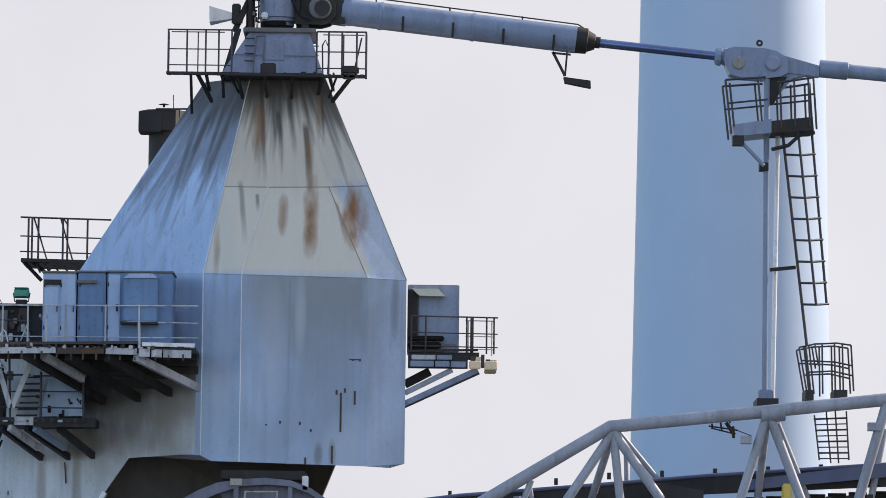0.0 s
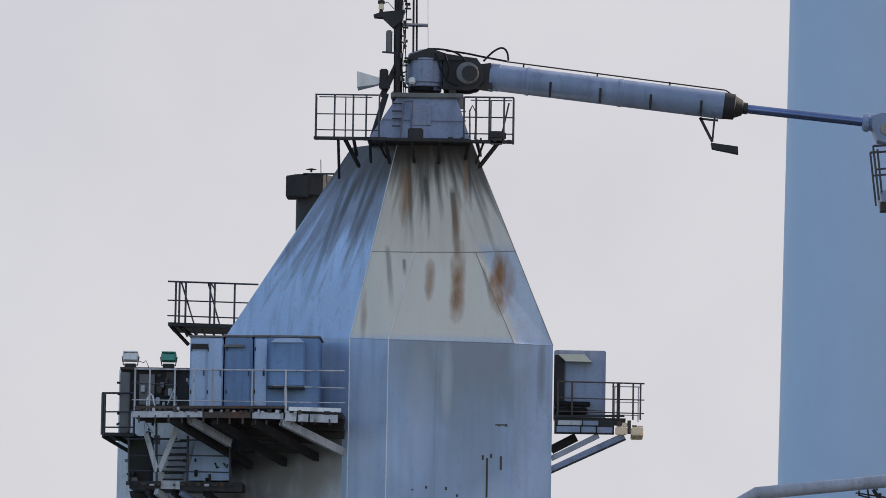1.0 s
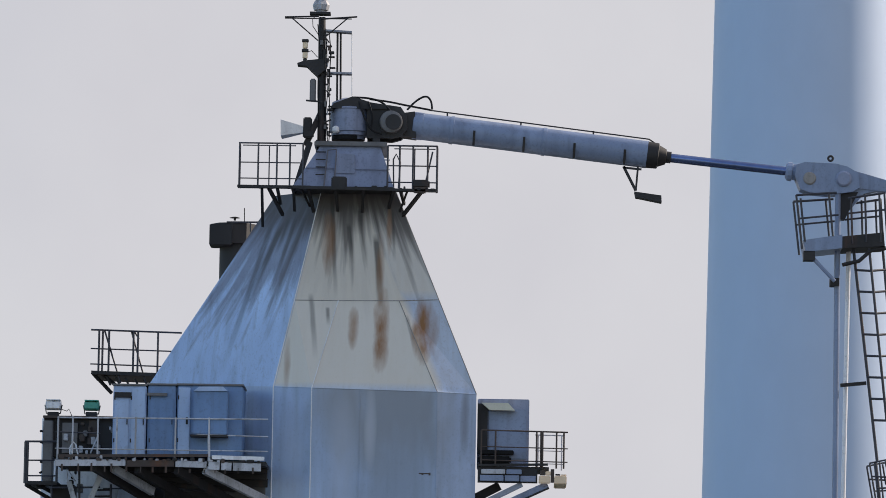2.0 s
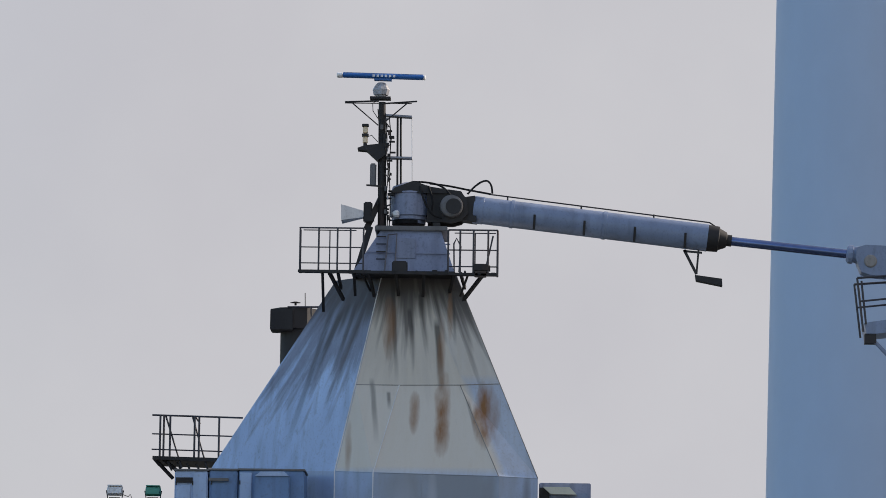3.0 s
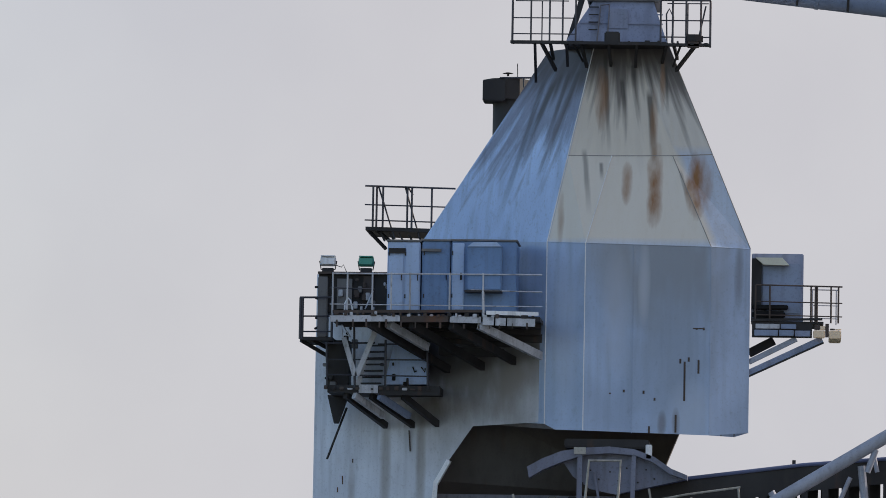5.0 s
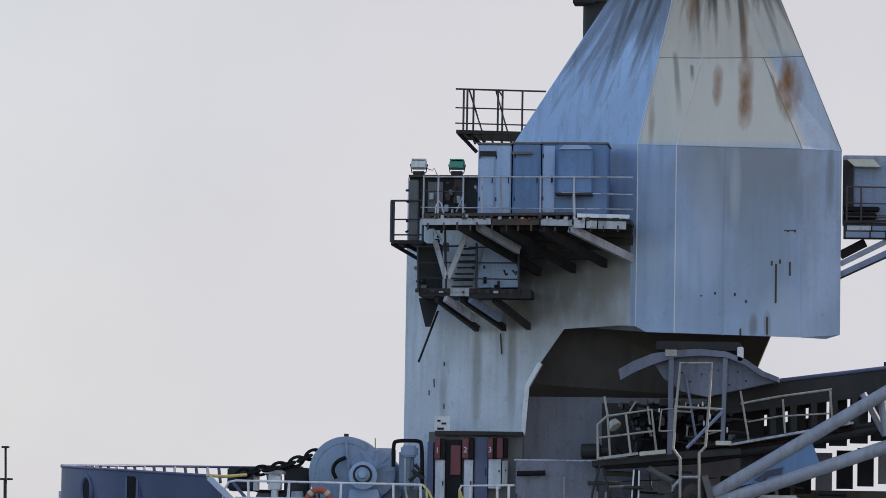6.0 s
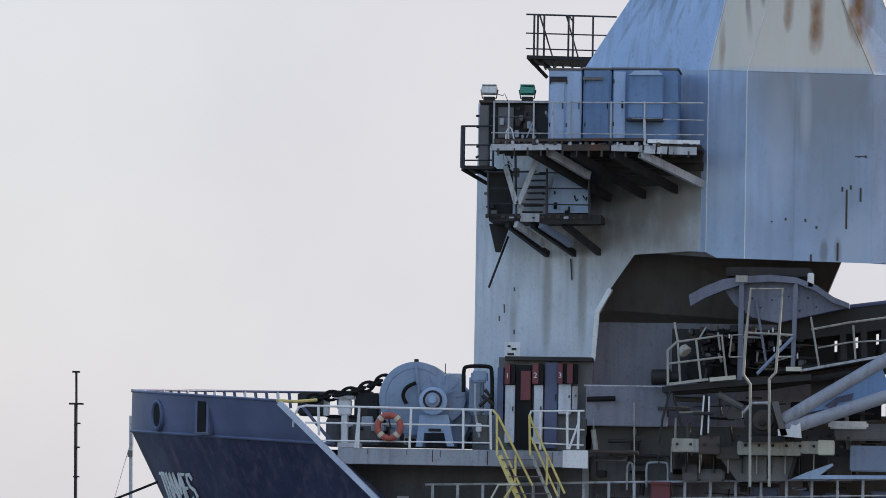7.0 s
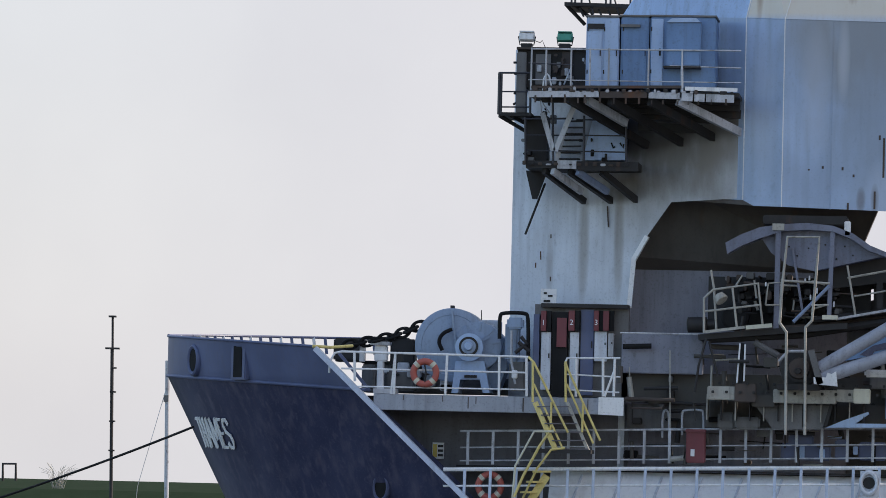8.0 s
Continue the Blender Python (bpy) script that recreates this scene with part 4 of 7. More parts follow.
put("taper", prism([(8.53, 17.38), (9.57, 17.09), (9.57, 16.81), (8.68, 16.90)], 0.42, 0.78), M_BOOM, boom)
q0 = Vector((9.58, 0.6, 17.04))
q1 = Vector((13.20, 0.6, 16.73))
put("outer_rod", lathe(q0, q1 - q0, [(0, 0.2), (0.02, 0.23), (0.72, 0.23), (0.74, 0.19), (0.9, 0.18), (3.6, 0.18)], n=24), M_BOOM, boom, smooth=True)
put("hook_arm", beam((2.75, 0.4, 17.37), (3.07, 0.4, 16.75), 0.06, 0.07), M_STEEL, boom)
put("hook_arm", beam((3.12, 0.4, 17.38), (3.07, 0.4, 16.75), 0.05, 0.05), M_STEEL, boom)
put("hook_bar", beam((2.75, 0.4, 17.34), (3.21, 0.4, 17.30), 0.06, 0.05), M_STEEL, boom)
put("paddle", prism([(3.03, 16.71), (3.72, 16.62), (3.73, 16.44), (3.06, 16.57)], 0.25, 0.6), M_STEEL, boom)
for pts in ([(-4.18, 0.3, 19.04), (-3.85, 0.2, 19.02), (-3.51, 0.2, 18.95), (-3.29, 0.1, 18.76), (-3.16, 0, 18.54)], [(-4.03, 0.1, 18.90), (-3.90, -0.1, 18.48), (-3.73, -0.1, 18.14), (-3.44, 0, 18.06)],
            [(-3.80, 0.1, 18.90), (-3.67, -0.1, 18.52), (-3.71, -0.1, 18.23)],
            [(-3.78, 0.5, 19.03), (-3.27, 0.5, 18.97), (-2.84, 0.5, 18.88), (-2.21, 0.5, 18.77)],
            [(-2.81, 0.4, 18.75), (-2.62, 0.4, 18.96), (-2.43, 0.4, 19.09), (-2.29, 0.4, 19.11), (-2.19, 0.4, 18.98), (-2.17, 0.4, 18.77)]):
    put("hose", wire(pts, 0.026, bend=2), M_BLACK, boom)

# ---- knuckle post with its basket and caged ladder ----
post = thing("boom_post", "pair of slim grey posts with a work basket under the boom", "boom support", (8.28, 0.6, 8.57))
put("leg", tube((8.21, 0.4, 8.56), (8.23, 0.4, 16.73), 0.075, n=12), M_BOOM, post)
put("leg", tube((8.44, 0.8, 8.59), (8.54, 0.8, 15.33), 0.06, n=12), M_WHITE, post)
put("leg_foot", box(8.05, 8.42, 0.3, 1, 8.51, 8.77, 0.03), M_BOOM, post)
put("hanger", prism([(8.19, 16.75), (8.75, 16.80), (8.42, 16.10), (8.28, 16.10)], 0.4, 0.8), M_STEEL, post)
put("hanger", prism([(8.39, 16.83), (9.51, 17.01), (9.51, 16.90), (8.89, 16.76), (8.53, 16.32)], 0.45, 0.75), M_BOOM, post)
put("basket_floor", prism([(7.32, 15.48), (8.32, 15.64), (8.32, 15.29), (7.39, 15.18)], -0.1, 1.2), M_BOOM, post)
put("basket_floor", prism([(8.32, 15.59), (9.37, 15.71), (9.40, 15.36), (8.32, 15.29)], -0.1, 1.2), M_STEEL, post)
for yy in (-0.1, 1.2):
    s = Vector((0, yy, 0))
    put("basket_rail", wire([Vector((7.14, 0, 16.63)) + s, Vector((8.17, 0, 16.71)) + s], 0.03), M_RAILDARK, post)
    put("basket_rail", wire([Vector((7.21, 0, 16.03)) + s, Vector((8.22, 0, 16.14)) + s], 0.025), M_RAILDARK, post)
    put("basket_rail", wire([Vector((8.46, 0, 16.57)) + s, Vector((9.40, 0, 16.72)) + s], 0.03), M_RAILDARK, post)
    put("basket_rail", wire([Vector((8.46, 0, 16.18)) + s, Vector((9.40, 0, 16.29)) + s], 0.025), M_RAILDARK, post)
    for a, b in (((7.14, 0, 16.63), (7.30, 0, 15.25)), ((7.25, 0, 16.55), (7.37, 0, 15.44)), ((7.97, 0, 16.68), (8.08, 0, 15.59)), ((8.89, 0, 16.69), (8.93, 0, 15.46)), ((9.25, 0, 16.72), (9.30, 0, 15.46)), ((9.38, 0, 16.72), (9.47, 0, 15.39)), ((8.53, 0, 16.61), (8.58, 0, 15.41))):
        put("basket_post", tube(Vector(a) + s, Vector(b) + s, 0.028), M_RAILDARK, post)
put("brace", tube((7.48, 0, 15.14), (8.14, 0, 14.45), 0.05), M_BOOM, post)
put("brace_foot", box(8.04, 8.27, 0.2, 0.6, 14.36, 14.56), M_STEEL, post)
put("brace_foot", box(7.34, 7.63, -0.1, 0.3, 14.97, 15.21), M_STEEL, post)
put("brace", wire([(8.33, 0, 14.87), (8.76, 0, 14.98), (9.04, 0, 15.24), (9.43, 0, 15.32)], 0.05), M_STEEL, post)
put("tie", beam((8.34, 0.6, 11.85), (9.00, 0.6, 11.92), 0.08, 0.09), M_STEEL, post)

ladder = thing("caged_ladder", "dark steel ladder with square safety cage up to the basket", "ladder", (9.25, 0.6, 9.81))
put("stile", tube((8.62, 0.3, 15.42), (9.27, 0.3, 9.90), 0.04), M_RAILDARK, ladder)
put("stile", tube((9.01, 0, 15.31), (9.48, 0, 10.92), 0.035), M_RAILDARK, ladder)
put("stile", tube((9.37, 0.3, 15.42), (9.77, 0.3, 10.97), 0.035), M_RAILDARK, ladder)
for i in range(8):
    f = i / 7
    a = Vector((8.68, 0.3, 14.78)).lerp(Vector((9.15, 0.3, 10.95)), f)
    b = Vector((9.46, 0.3, 14.80)).lerp(Vector((9.82, 0.3, 10.97)), f)
    c = Vector((9.06, 0, 14.73)).lerp(Vector((9.48, 0, 10.92)), f)
    put("hoop", wire([a, c, b], 0.03), M_RAILDARK, ladder)

# ---- container platform on the tower's side ----
side_deck = thing("side_platform", "grimy steel platform on brackets along the tower's side", "platform", (-8.8, 0.3, 9.3))
put("floor_plate", prism([(-11.50, 9.55), (-6.18, 9.56), (-6.18, 9.46), (-11.49, 9.44)], -1.0, 1.2), M_STEEL, side_deck)
for a, b, mat in (((-11.49, -1.02, 9.45), (-9.71, -1.02, 9.48), M_BEAM), ((-9.68, -1.02, 9.46), (-8.49, -1.02, 9.48), M_RUST), ((-8.45, -1.02, 9.47), (-7.67, -1.02, 9.46), M_BEAM)):
    put("fascia", beam(a, b, 0.05, 0.16), mat, side_deck)
for a, b in (((-7.62, -1.02, 9.44), (-7.34, -1.02, 9.43)), ((-7.30, -1.02, 9.43), (-7.04, -1.02, 9.42)), ((-7.00, -1.02, 9.42), (-6.30, -1.02, 9.41))):
    put("fascia", beam(a, b, 0.05, 0.2), M_BEAM, side_deck)
put("kick_plate", beam((-7.54, -1.02, 9.65), (-6.22, -1.02, 9.63), 0.04, 0.1), M_WHITE, side_deck)
put("kick_plate", beam((-11.42, -1.02, 9.63), (-7.64, -1.02, 9.69), 0.04, 0.07), M_RUST, side_deck)
random.seed(5)
for i in range(34):
    x = -11.4 + i * 0.152 + random.uniform(-0.04, 0.04)
    z = 9.53 - 0.012 * i / 34 + random.uniform(-0.02, 0.02)
    put("rust_clump", box(x, x + random.uniform(0.05, 0.16), -1.07, -1.0, z, z + random.uniform(0.03, 0.11), 0.012), random.choice((M_RUST, M_RUST, M_STEEL, M_BEAM)), side_deck)
for i in range(16):
    x = -11.3 + i * 0.32 + random.uniform(-0.1, 0.1)
    put("rust_run", box(x, x + random.uniform(0.02, 0.06), -1.055, -1.045, 9.24, 9.24 + random.uniform(0.08, 0.22)), M_RUST, side_deck)
for a, b, w in (((-10.50, -0.9, 9.36), (-8.64, 1.6, 8.37), M_STEEL), ((-9.43, -0.9, 9.33), (-7.62, 1.6, 8.38), M_STEEL), ((-8.43, -0.9, 9.32), (-6.56, 1.4, 8.39), M_STEEL), ((-7.71, -0.95, 9.33), (-6.18, 0.6, 8.66), M_BEAM), ((-10.01, -0.7, 9.34), (-9.10, 0.3, 8.85), M_BEAM)):
    put("bracket", beam(a, b, 0.14, 0.2), w, side_deck)
for a, b in (((-10.55, 0.6, 9.43), (-6.21, 0.3, 9.30)), ((-9.43, 1.2, 9.17), (-6.23, 0.9, 8.98)), ((-11.22, 0, 9.43), (-6.19, 0, 9.45)), ((-8.86, 1.5, 8.84), (-6.20, 1, 8.74)), ((-9.84, 0.9, 9.29), (-6.19, 0.6, 9.13))):
    put("cross_beam", beam(a, b, 0.16, 0.22), M_STEEL, side_deck)
railing(side_deck, [(-11.43, -0.98, 9.55), (-6.15, -0.98, 9.58)], 1.08, [0.0, 0.07, 0.19, 0.28, 0.37, 0.56, 0.72], r=0.02, bars=(0.97,), material=M_BEAM)
put("rail_bar", wire([(-11.51, -0.98, 10.24), (-10.37, -0.98, 10.21)], 0.016), M_RAILDARK, side_deck)
put("rail_bar", wire([(-7.94, -0.98, 10.22), (-6.14, -0.98, 10.19)], 0.016), M_BEAM, side_deck)
put("rail_bar", wire([(-11.50, -0.98, 9.82), (-6.13, -0.98, 9.82)], 0.014), M_BEAM, side_deck)
put("rail_post", tube((-7.61, -0.98, 9.54), (-7.63, -0.98, 10.21), 0.035), M_BEAM, side_deck)


def cabinet(name, label, rect, mat, doors=(), hood=None):
    x0, x1, y0, y1, z0, z1 = rect
    ob = thing(name, label, "cabinet", ((x0 + x1) / 2, (y0 + y1) / 2, z0), "machine cabinets on the side platform")
    put("body", box(x0, x1, y0, y1, z0, z1, 0.025), mat, ob)
    put("roof", box(x0 - 0.03, x1 + 0.03, y0 - 0.04, y1 + 0.02, z1 + 0.003, z1 + 0.05, 0.01), M_DARKWALL, ob)
    for a, b, c, d, m in doors:
        w, h = x1 - x0, z1 - z0
        door = put("door", box(x0 + a * w, x0 + b * w, y0 - 0.035, y0 - 0.004, z0 + c * h, z0 + d * h, 0.01), m, ob)
        put("handle", box(x0 + (b - 0.06) * w, x0 + (b - 0.03) * w, y0 - 0.07, y0 - 0.036, z0 + 0.45 * h, z0 + 0.55 * h, 0.006), M_STEEL, door)
        for f in (0.2, 0.8):
            put("hinge", box(x0 + a * w - 0.015, x0 + a * w + 0.015, y0 - 0.05, y0 - 0.02, z0 + f * h, z0 + f * h + 0.1), M_STEEL, door)
    return ob


cab = cabinet("machine_cabinet", "pale blue weathered steel cabinet with a vent slot", (-10.09, -9.25, -0.6, 0.9, 9.66, 11.46), M_CABIN2, [(0.05, 0.48, 0.03, 0.8, M_CABIN2), (0.55, 0.97, 0.03, 0.97, M_CABIN2)])
put("vent", box(-10.06, -9.63, -0.66, -0.61, 11.16, 11.29), M_STEEL, cab)
cab = cabinet("machine_cabinet", "blue weathered steel cabinet with a drip hood", (-9.21, -8.50, -0.6, 0.9, 9.67, 11.48), M_CABIN, [(0.08, 0.92, 0.03, 0.82, M_CABIN)])
put("hood", box(-9.22, -8.72, -0.72, -0.62, 11.21, 11.28), M_DARKWALL, cab)
cab = cabinet("machine_cabinet", "large blue steel cabinet with a projecting unit", (-8.47, -6.82, -0.6, 0.9, 9.69, 11.49), M_CABIN, [(0.02, 0.2, 0.03, 0.97, M_CABIN2)])
put("unit", box(-8.05, -7.17, -0.95, -0.61, 10.22, 11.35, 0.03), M_CABIN, cab)
put("unit_roof", prism([(-8.04, 11.32), (-7.90, 11.43), (-7.30, 11.44), (-7.18, 11.33)], -1.0, -0.62), M_CABIN2, cab)
put("unit_tray", box(-8.10, -7.16, -1, -0.6, 10.17, 10.22), M_STEEL, cab)

# ---- platform with a small cabinet on the other flank ----
flank = thing("flank_platform", "small railed steel platform on slanting struts", "platform", (0.3, 1.2, 9.3))
put("floor_plate", box(-0.85, 0.95, 0.42, 2.2, 9.58, 9.64), M_STEEL, flank)
put("edge_angle", beam((-0.86, 0.38, 9.66), (0.92, 0.38, 9.70), 0.05, 0.06), M_STEEL, flank)
for x0, x1, z0, z1, m in ((-0.77, -0.16, 9.44, 9.56, M_BEAM), (-0.13, 0.26, 9.44, 9.56, M_BOOM), (-0.80, -0.20, 9.26, 9.41, M_BOOM), (-0.17, 0.20, 9.26, 9.41, M_BOOM), (0.23, 0.62, 9.25, 9.40, M_HUT)):
    put("fascia", box(x0, x1, 0.32, 0.38, z0, z1, 0.01), m, flank)
put("web_beam", box(-0.86, 0.66, 0.40, 0.46, 9.22, 9.58), M_STEEL, flank)
# M_AMBER pieces: warm sunlight on the platform's end, put into their colour
put("fascia", box(0.69, 0.99, 0.28, 0.38, 9.21, 9.41, 0.02), M_AMBER, flank, "end plate with warm sunlight put into its pale orange colour")
put("fascia", box(1.09, 1.40, 0.28, 1.9, 9.20, 9.41, 0.02), M_AMBER, flank)
for x0, x1, z0, z1, m in ((0.72, 0.86, 9.42, 9.55, M_RUST), (0.86, 1.00, 9.42, 9.52, M_AMBER), (1.11, 1.24, 9.42, 9.46, M_RUST), (1.24, 1.40, 9.42, 9.45, M_AMBER)):
    put("rust_plate", box(x0, x1, 0.30, 0.37, z0, z1, 0.01), m, flank)
put("end_angle", box(0.995, 1.085, 0.3, 0.4, 9.24, 9.58), M_RUST, flank)
put("strut", beam((0.92, 0.5, 9.20), (-0.93, 0.6, 8.32), 0.12, 0.16), M_HUT, flank)
put("strut_edge", beam((0.96, 0.43, 9.11), (-0.93, 0.53, 8.23), 0.12, 0.04), M_STEEL, flank)
put("strut", beam((0.27, 0.5, 9.20), (-0.93, 0.6, 8.60), 0.12, 0.13), M_PIPE, flank)
put("strut", beam((-0.30, 1.2, 9.20), (-0.94, 1.2, 8.86), 0.12, 0.22), M_STEEL, flank)
railing(flank, [(-0.78, 0.42, 9.63), (1.42, 0.42, 9.60)], 0.93, [0.0, 0.165, 0.64, 0.69, 0.71, 0.87, 0.955], r=0.02, material=M_RUST)
railing(flank, [(0.60, 2.1, 9.69), (1.36, 2.1, 9.68)], 0.90, [0.1, 0.9], r=0.016, material=M_BEAM)
flank_cab = thing("switch_cabinet", "grey steel cabinet with a small hood, beside the tower", "cabinet", (-0.1, 1.4, 9.43))
put("body", box(-0.89, 0.43, 0.8, 2, 9.645, 11.39, 0.02), M_HUT, flank_cab)
put("panel", box(-0.60, 0.36, 0.76, 0.796, 9.86, 11.13, 0.01), M_BOOM, flank_cab)
put("hood", prism([(-0.78, 11.26), (-0.11, 11.26), (0.07, 11.07), (-0.59, 11.08)], 0.45, 0.74), M_SAND, flank_cab)
put("side_panel", box(-0.88, -0.63, 0.72, 0.79, 10.06, 11.26), M_STEEL, flank_cab)
put("pump", box(-0.87, 0.05, 0.5, 0.75, 9.95, 10.06, 0.02), M_BLACK, flank_cab)
put("pump", box(-0.86, -0.02, 0.5, 0.75, 9.72, 9.91, 0.04), M_BLACK, flank_cab)

# ---- upper back platform and exhaust stack ----
back = thing("back_platform", "small railed steel platform behind the tapering crown", "platform", (-10.22, 4.5, 12.26))
put("floor_plate", prism([(-11.05, 12.26), (-9.14, 12.22), (-9.14, 12.12), (-11.05, 12.17)], 4.0, 6.0), M_STEEL, back)
railing(back, [(-11.08, 4.05, 12.24), (-8.70, 4.05, 12.19)], 1.10, [0.09, 0.13, 0.2, 0.47, 0.52, 0.74], r=0.024)
for a, b in (((-10.73, 4.1, 13.33), (-10.28, 4.1, 11.95)), ((-10.02, 4.1, 13.30), (-9.62, 4.1, 11.96)), ((-9.96, 4.1, 13.33), (-9.82, 4.1, 13.12))):
    put("stair_rail", tube(a, b, 0.024), M_RAILDARK, back)
put("bracket", tube((-11.03, 4.2, 12.22), (-10.55, 4.6, 11.73), 0.05), M_STEEL, back)
put("bracket", tube((-10.77, 4.2, 12.19), (-10.45, 4.6, 11.94), 0.05), M_STEEL, back)
for i in range(5):
    put("step", beam(Vector((-10.67, 4.2, 12.14)).lerp(Vector((-9.67, 4.2, 12.06)), i / 4), Vector((-10.55, 4.2, 11.90)).lerp(Vector((-9.55, 4.2, 11.85)), i / 4), 0.1, 0.05), M_STEEL, back)
stack = thing("exhaust_stack", "dark soot-stained exhaust stack with a wide cap", "exhaust stack", (-7.52, 6, 15.00))
put("pipe", lathe((-7.42, 6, 14.93), (0, 0, 1), [(0, 0.45), (1.0, 0.45)], n=24), M_STEEL, stack, smooth=True)
put("cap", lathe((-7.50, 6, 15.85), (0, 0, 1), [(0, 0.62), (0.55, 0.62), (0.56, 0.5)], n=10), M_STEEL, stack)
put("cap_box", box(-8.11, -7.50, 5.3, 6.1, 15.78, 16.34, 0.02), M_STEEL, stack)
put("aerial", lathe((-7.48, 6, 16.52), (0, 0, 1), [(0, 0.03), (0.06, 0.03), (0.07, 0.15), (0.1, 0.05)], n=12), M_STEEL, stack)
put("whip", tube((-7.22, 6, 16.49), (-7.23, 6, 16.86), 0.012), M_STEEL, stack)
put("stack_rail", wire([(-7.66, 5.4, 16.40), (-6.73, 5.4, 16.41)], 0.025), M_RAILDARK, stack)
for px in (0, 1):
    put("stack_rail", tube((-7.03, 5.4, 16.39) if px else (-6.83, 5.4, 16.39), (-7.02, 5.4, 16.15) if px else (-6.83, 5.4, 16.15), 0.022), M_RAILDARK, stack)



# ---- service landing with stairs at the tower's forward corner ----
landing = thing("service_landing", "two-storey grimy steel landing with stairs and rails on the tower", "landing", (-10.8, 1.6, 7.6))
put("upper_block", box(-12.00, -10.22, 1.3, 2.4, 9.77, 10.80, 0.02), M_STEEL, landing)
put("streaked_pillar", box(-12.00, -11.75, 1.1, 1.6, 9.13, 10.69, 0.02), M_DARKWALL, landing)
put("panel", box(-11.52, -11.13, 1.22, 1.28, 9.87, 10.65), M_DARKWALL, landing)
put("panel", box(-10.84, -10.59, 1.2, 1.28, 10.20, 10.72), M_RUST, landing)
put("roof_lip", box(-12.01, -10.19, 1.1, 2.5, 10.76, 10.82), M_RUST, landing)
random.seed(11)
for i in range(16):
    x, z = -11.75 + random.random() * 1.5, 9.75 + random.random() * 0.85
    put("fitting", box(x, x + 0.05 + 0.1 * random.random(), 1.08, 1.2, z, z + 0.06 + 0.14 * random.random(), 0.012), random.choice((M_BEAM, M_RUST, M_STEEL, M_DARKWALL)), landing)
for a, b in (((-12.10, 1.3, 10.43), (-12.01, 1.3, 10.43)), ((-12.08, 1.3, 10.15), (-12.01, 1.3, 10.13)), ((-12.08, 1.3, 9.64), (-11.99, 1.3, 9.63)), ((-12.09, 1.3, 9.35), (-11.99, 1.3, 9.40))):
    put("fitting", tube(a, b, 0.03), M_STEEL, landing)
for i in range(22):
    x, z = -11.9 + random.random() * 2.2, 7.85 + random.random() * 1.5
    put("fitting", box(x, x + 0.04 + 0.12 * random.random(), 1.35, 1.6, z, z + 0.05 + 0.2 * random.random(), 0.012), random.choice((M_STEEL, M_STEEL, M_BLACK, M_DARKWALL)), landing)
put("floor_plate", box(-12.42, -11.59, 0.9, 2.7, 9.03, 9.12), M_STEEL, landing)
railing(landing, [(-11.61, 0.92, 9.07), (-12.43, 0.92, 9.06), (-12.59, 2.6, 9.18)], 1.07, [0.0, 0.3, 0.32, 1.0], r=0.026)
put("bracket", tube((-12.40, 1, 9.03), (-11.78, 1.6, 8.69), 0.05), M_STEEL, landing)
put("bracket", tube((-12.10, 1, 9.04), (-11.81, 1.6, 8.90), 0.05), M_STEEL, landing)
put("lower_block", box(-11.77, -11.22, 1.6, 2.5, 7.93, 9.09), M_STEEL, landing)
put("lower_floor", box(-11.67, -8.79, 0.7, 2.7, 7.69, 7.88), M_STEEL, landing)
put("lower_floor_edge", box(-10.86, -10.37, 0.62, 0.7, 7.68, 7.89), M_BEAM, landing)
put("lower_floor_edge", box(-10.34, -8.79, 0.64, 0.7, 7.64, 7.88), M_STEEL, landing)
for a, b, r in (((-11.78, 0.7, 8.94), (-10.47, 0.7, 8.97), 0.025), ((-11.70, 0.7, 8.53), (-9.09, 0.7, 8.55), 0.018), ((-11.69, 0.7, 8.14), (-9.08, 0.7, 8.13), 0.018), ((-10.40, 0.7, 8.94), (-9.10, 0.7, 8.95), 0.018)):
    put("rail_bar", tube(a, b, r), M_RAILDARK, landing)
for a, b in (((-11.71, 0.7, 8.98), (-11.68, 0.7, 7.82)), ((-11.02, 0.7, 9.51), (-10.97, 0.7, 7.81)), ((-10.20, 0.7, 9.05), (-10.19, 0.7, 7.85)), ((-9.13, 0.7, 8.92), (-9.10, 0.7, 7.87))):
    put("rail_post", tube(a, b, 0.03), M_RAILDARK, landing)
for a, b in (((-11.26, 0.55, 9.09), (-10.96, 0.55, 8.12)), ((-10.43, 0.55, 9.32), (-10.91, 0.55, 8.12))):
    put("v_brace", beam(a, b, 0.08, 0.13), M_BEAM, landing)
for i in range(7):
    put("tread", beam(Vector((-10.59, 0.9, 8.91)).lerp(Vector((-10.83, 0.9, 7.94)), i / 6), Vector((-10.21, 0.9, 8.92)).lerp(Vector((-10.31, 0.9, 7.95)), i / 6), 0.25, 0.03), M_STEEL, landing)
put("stringer", beam((-10.59, 0.85, 9.05), (-10.90, 0.85, 7.89), 0.04, 0.12), M_BEAM, landing)
put("stair_rail", wire([(-11.29, 0.8, 9.47), (-11.27, 0.8, 9.98), (-11.20, 0.8, 10.13), (-11.13, 0.8, 10.06), (-11.07, 0.8, 9.81)], 0.022), M_WHITE, landing)
put("stair_rail", wire([(-11.31, 0.8, 9.11), (-11.35, 0.8, 9.47), (-11.11, 0.8, 9.11)], 0.02), M_BEAM, landing)
put("stair_rail", wire([(-10.75, 0.8, 9.84), (-10.56, 0.8, 10.31)], 0.02), M_BEAM, landing)
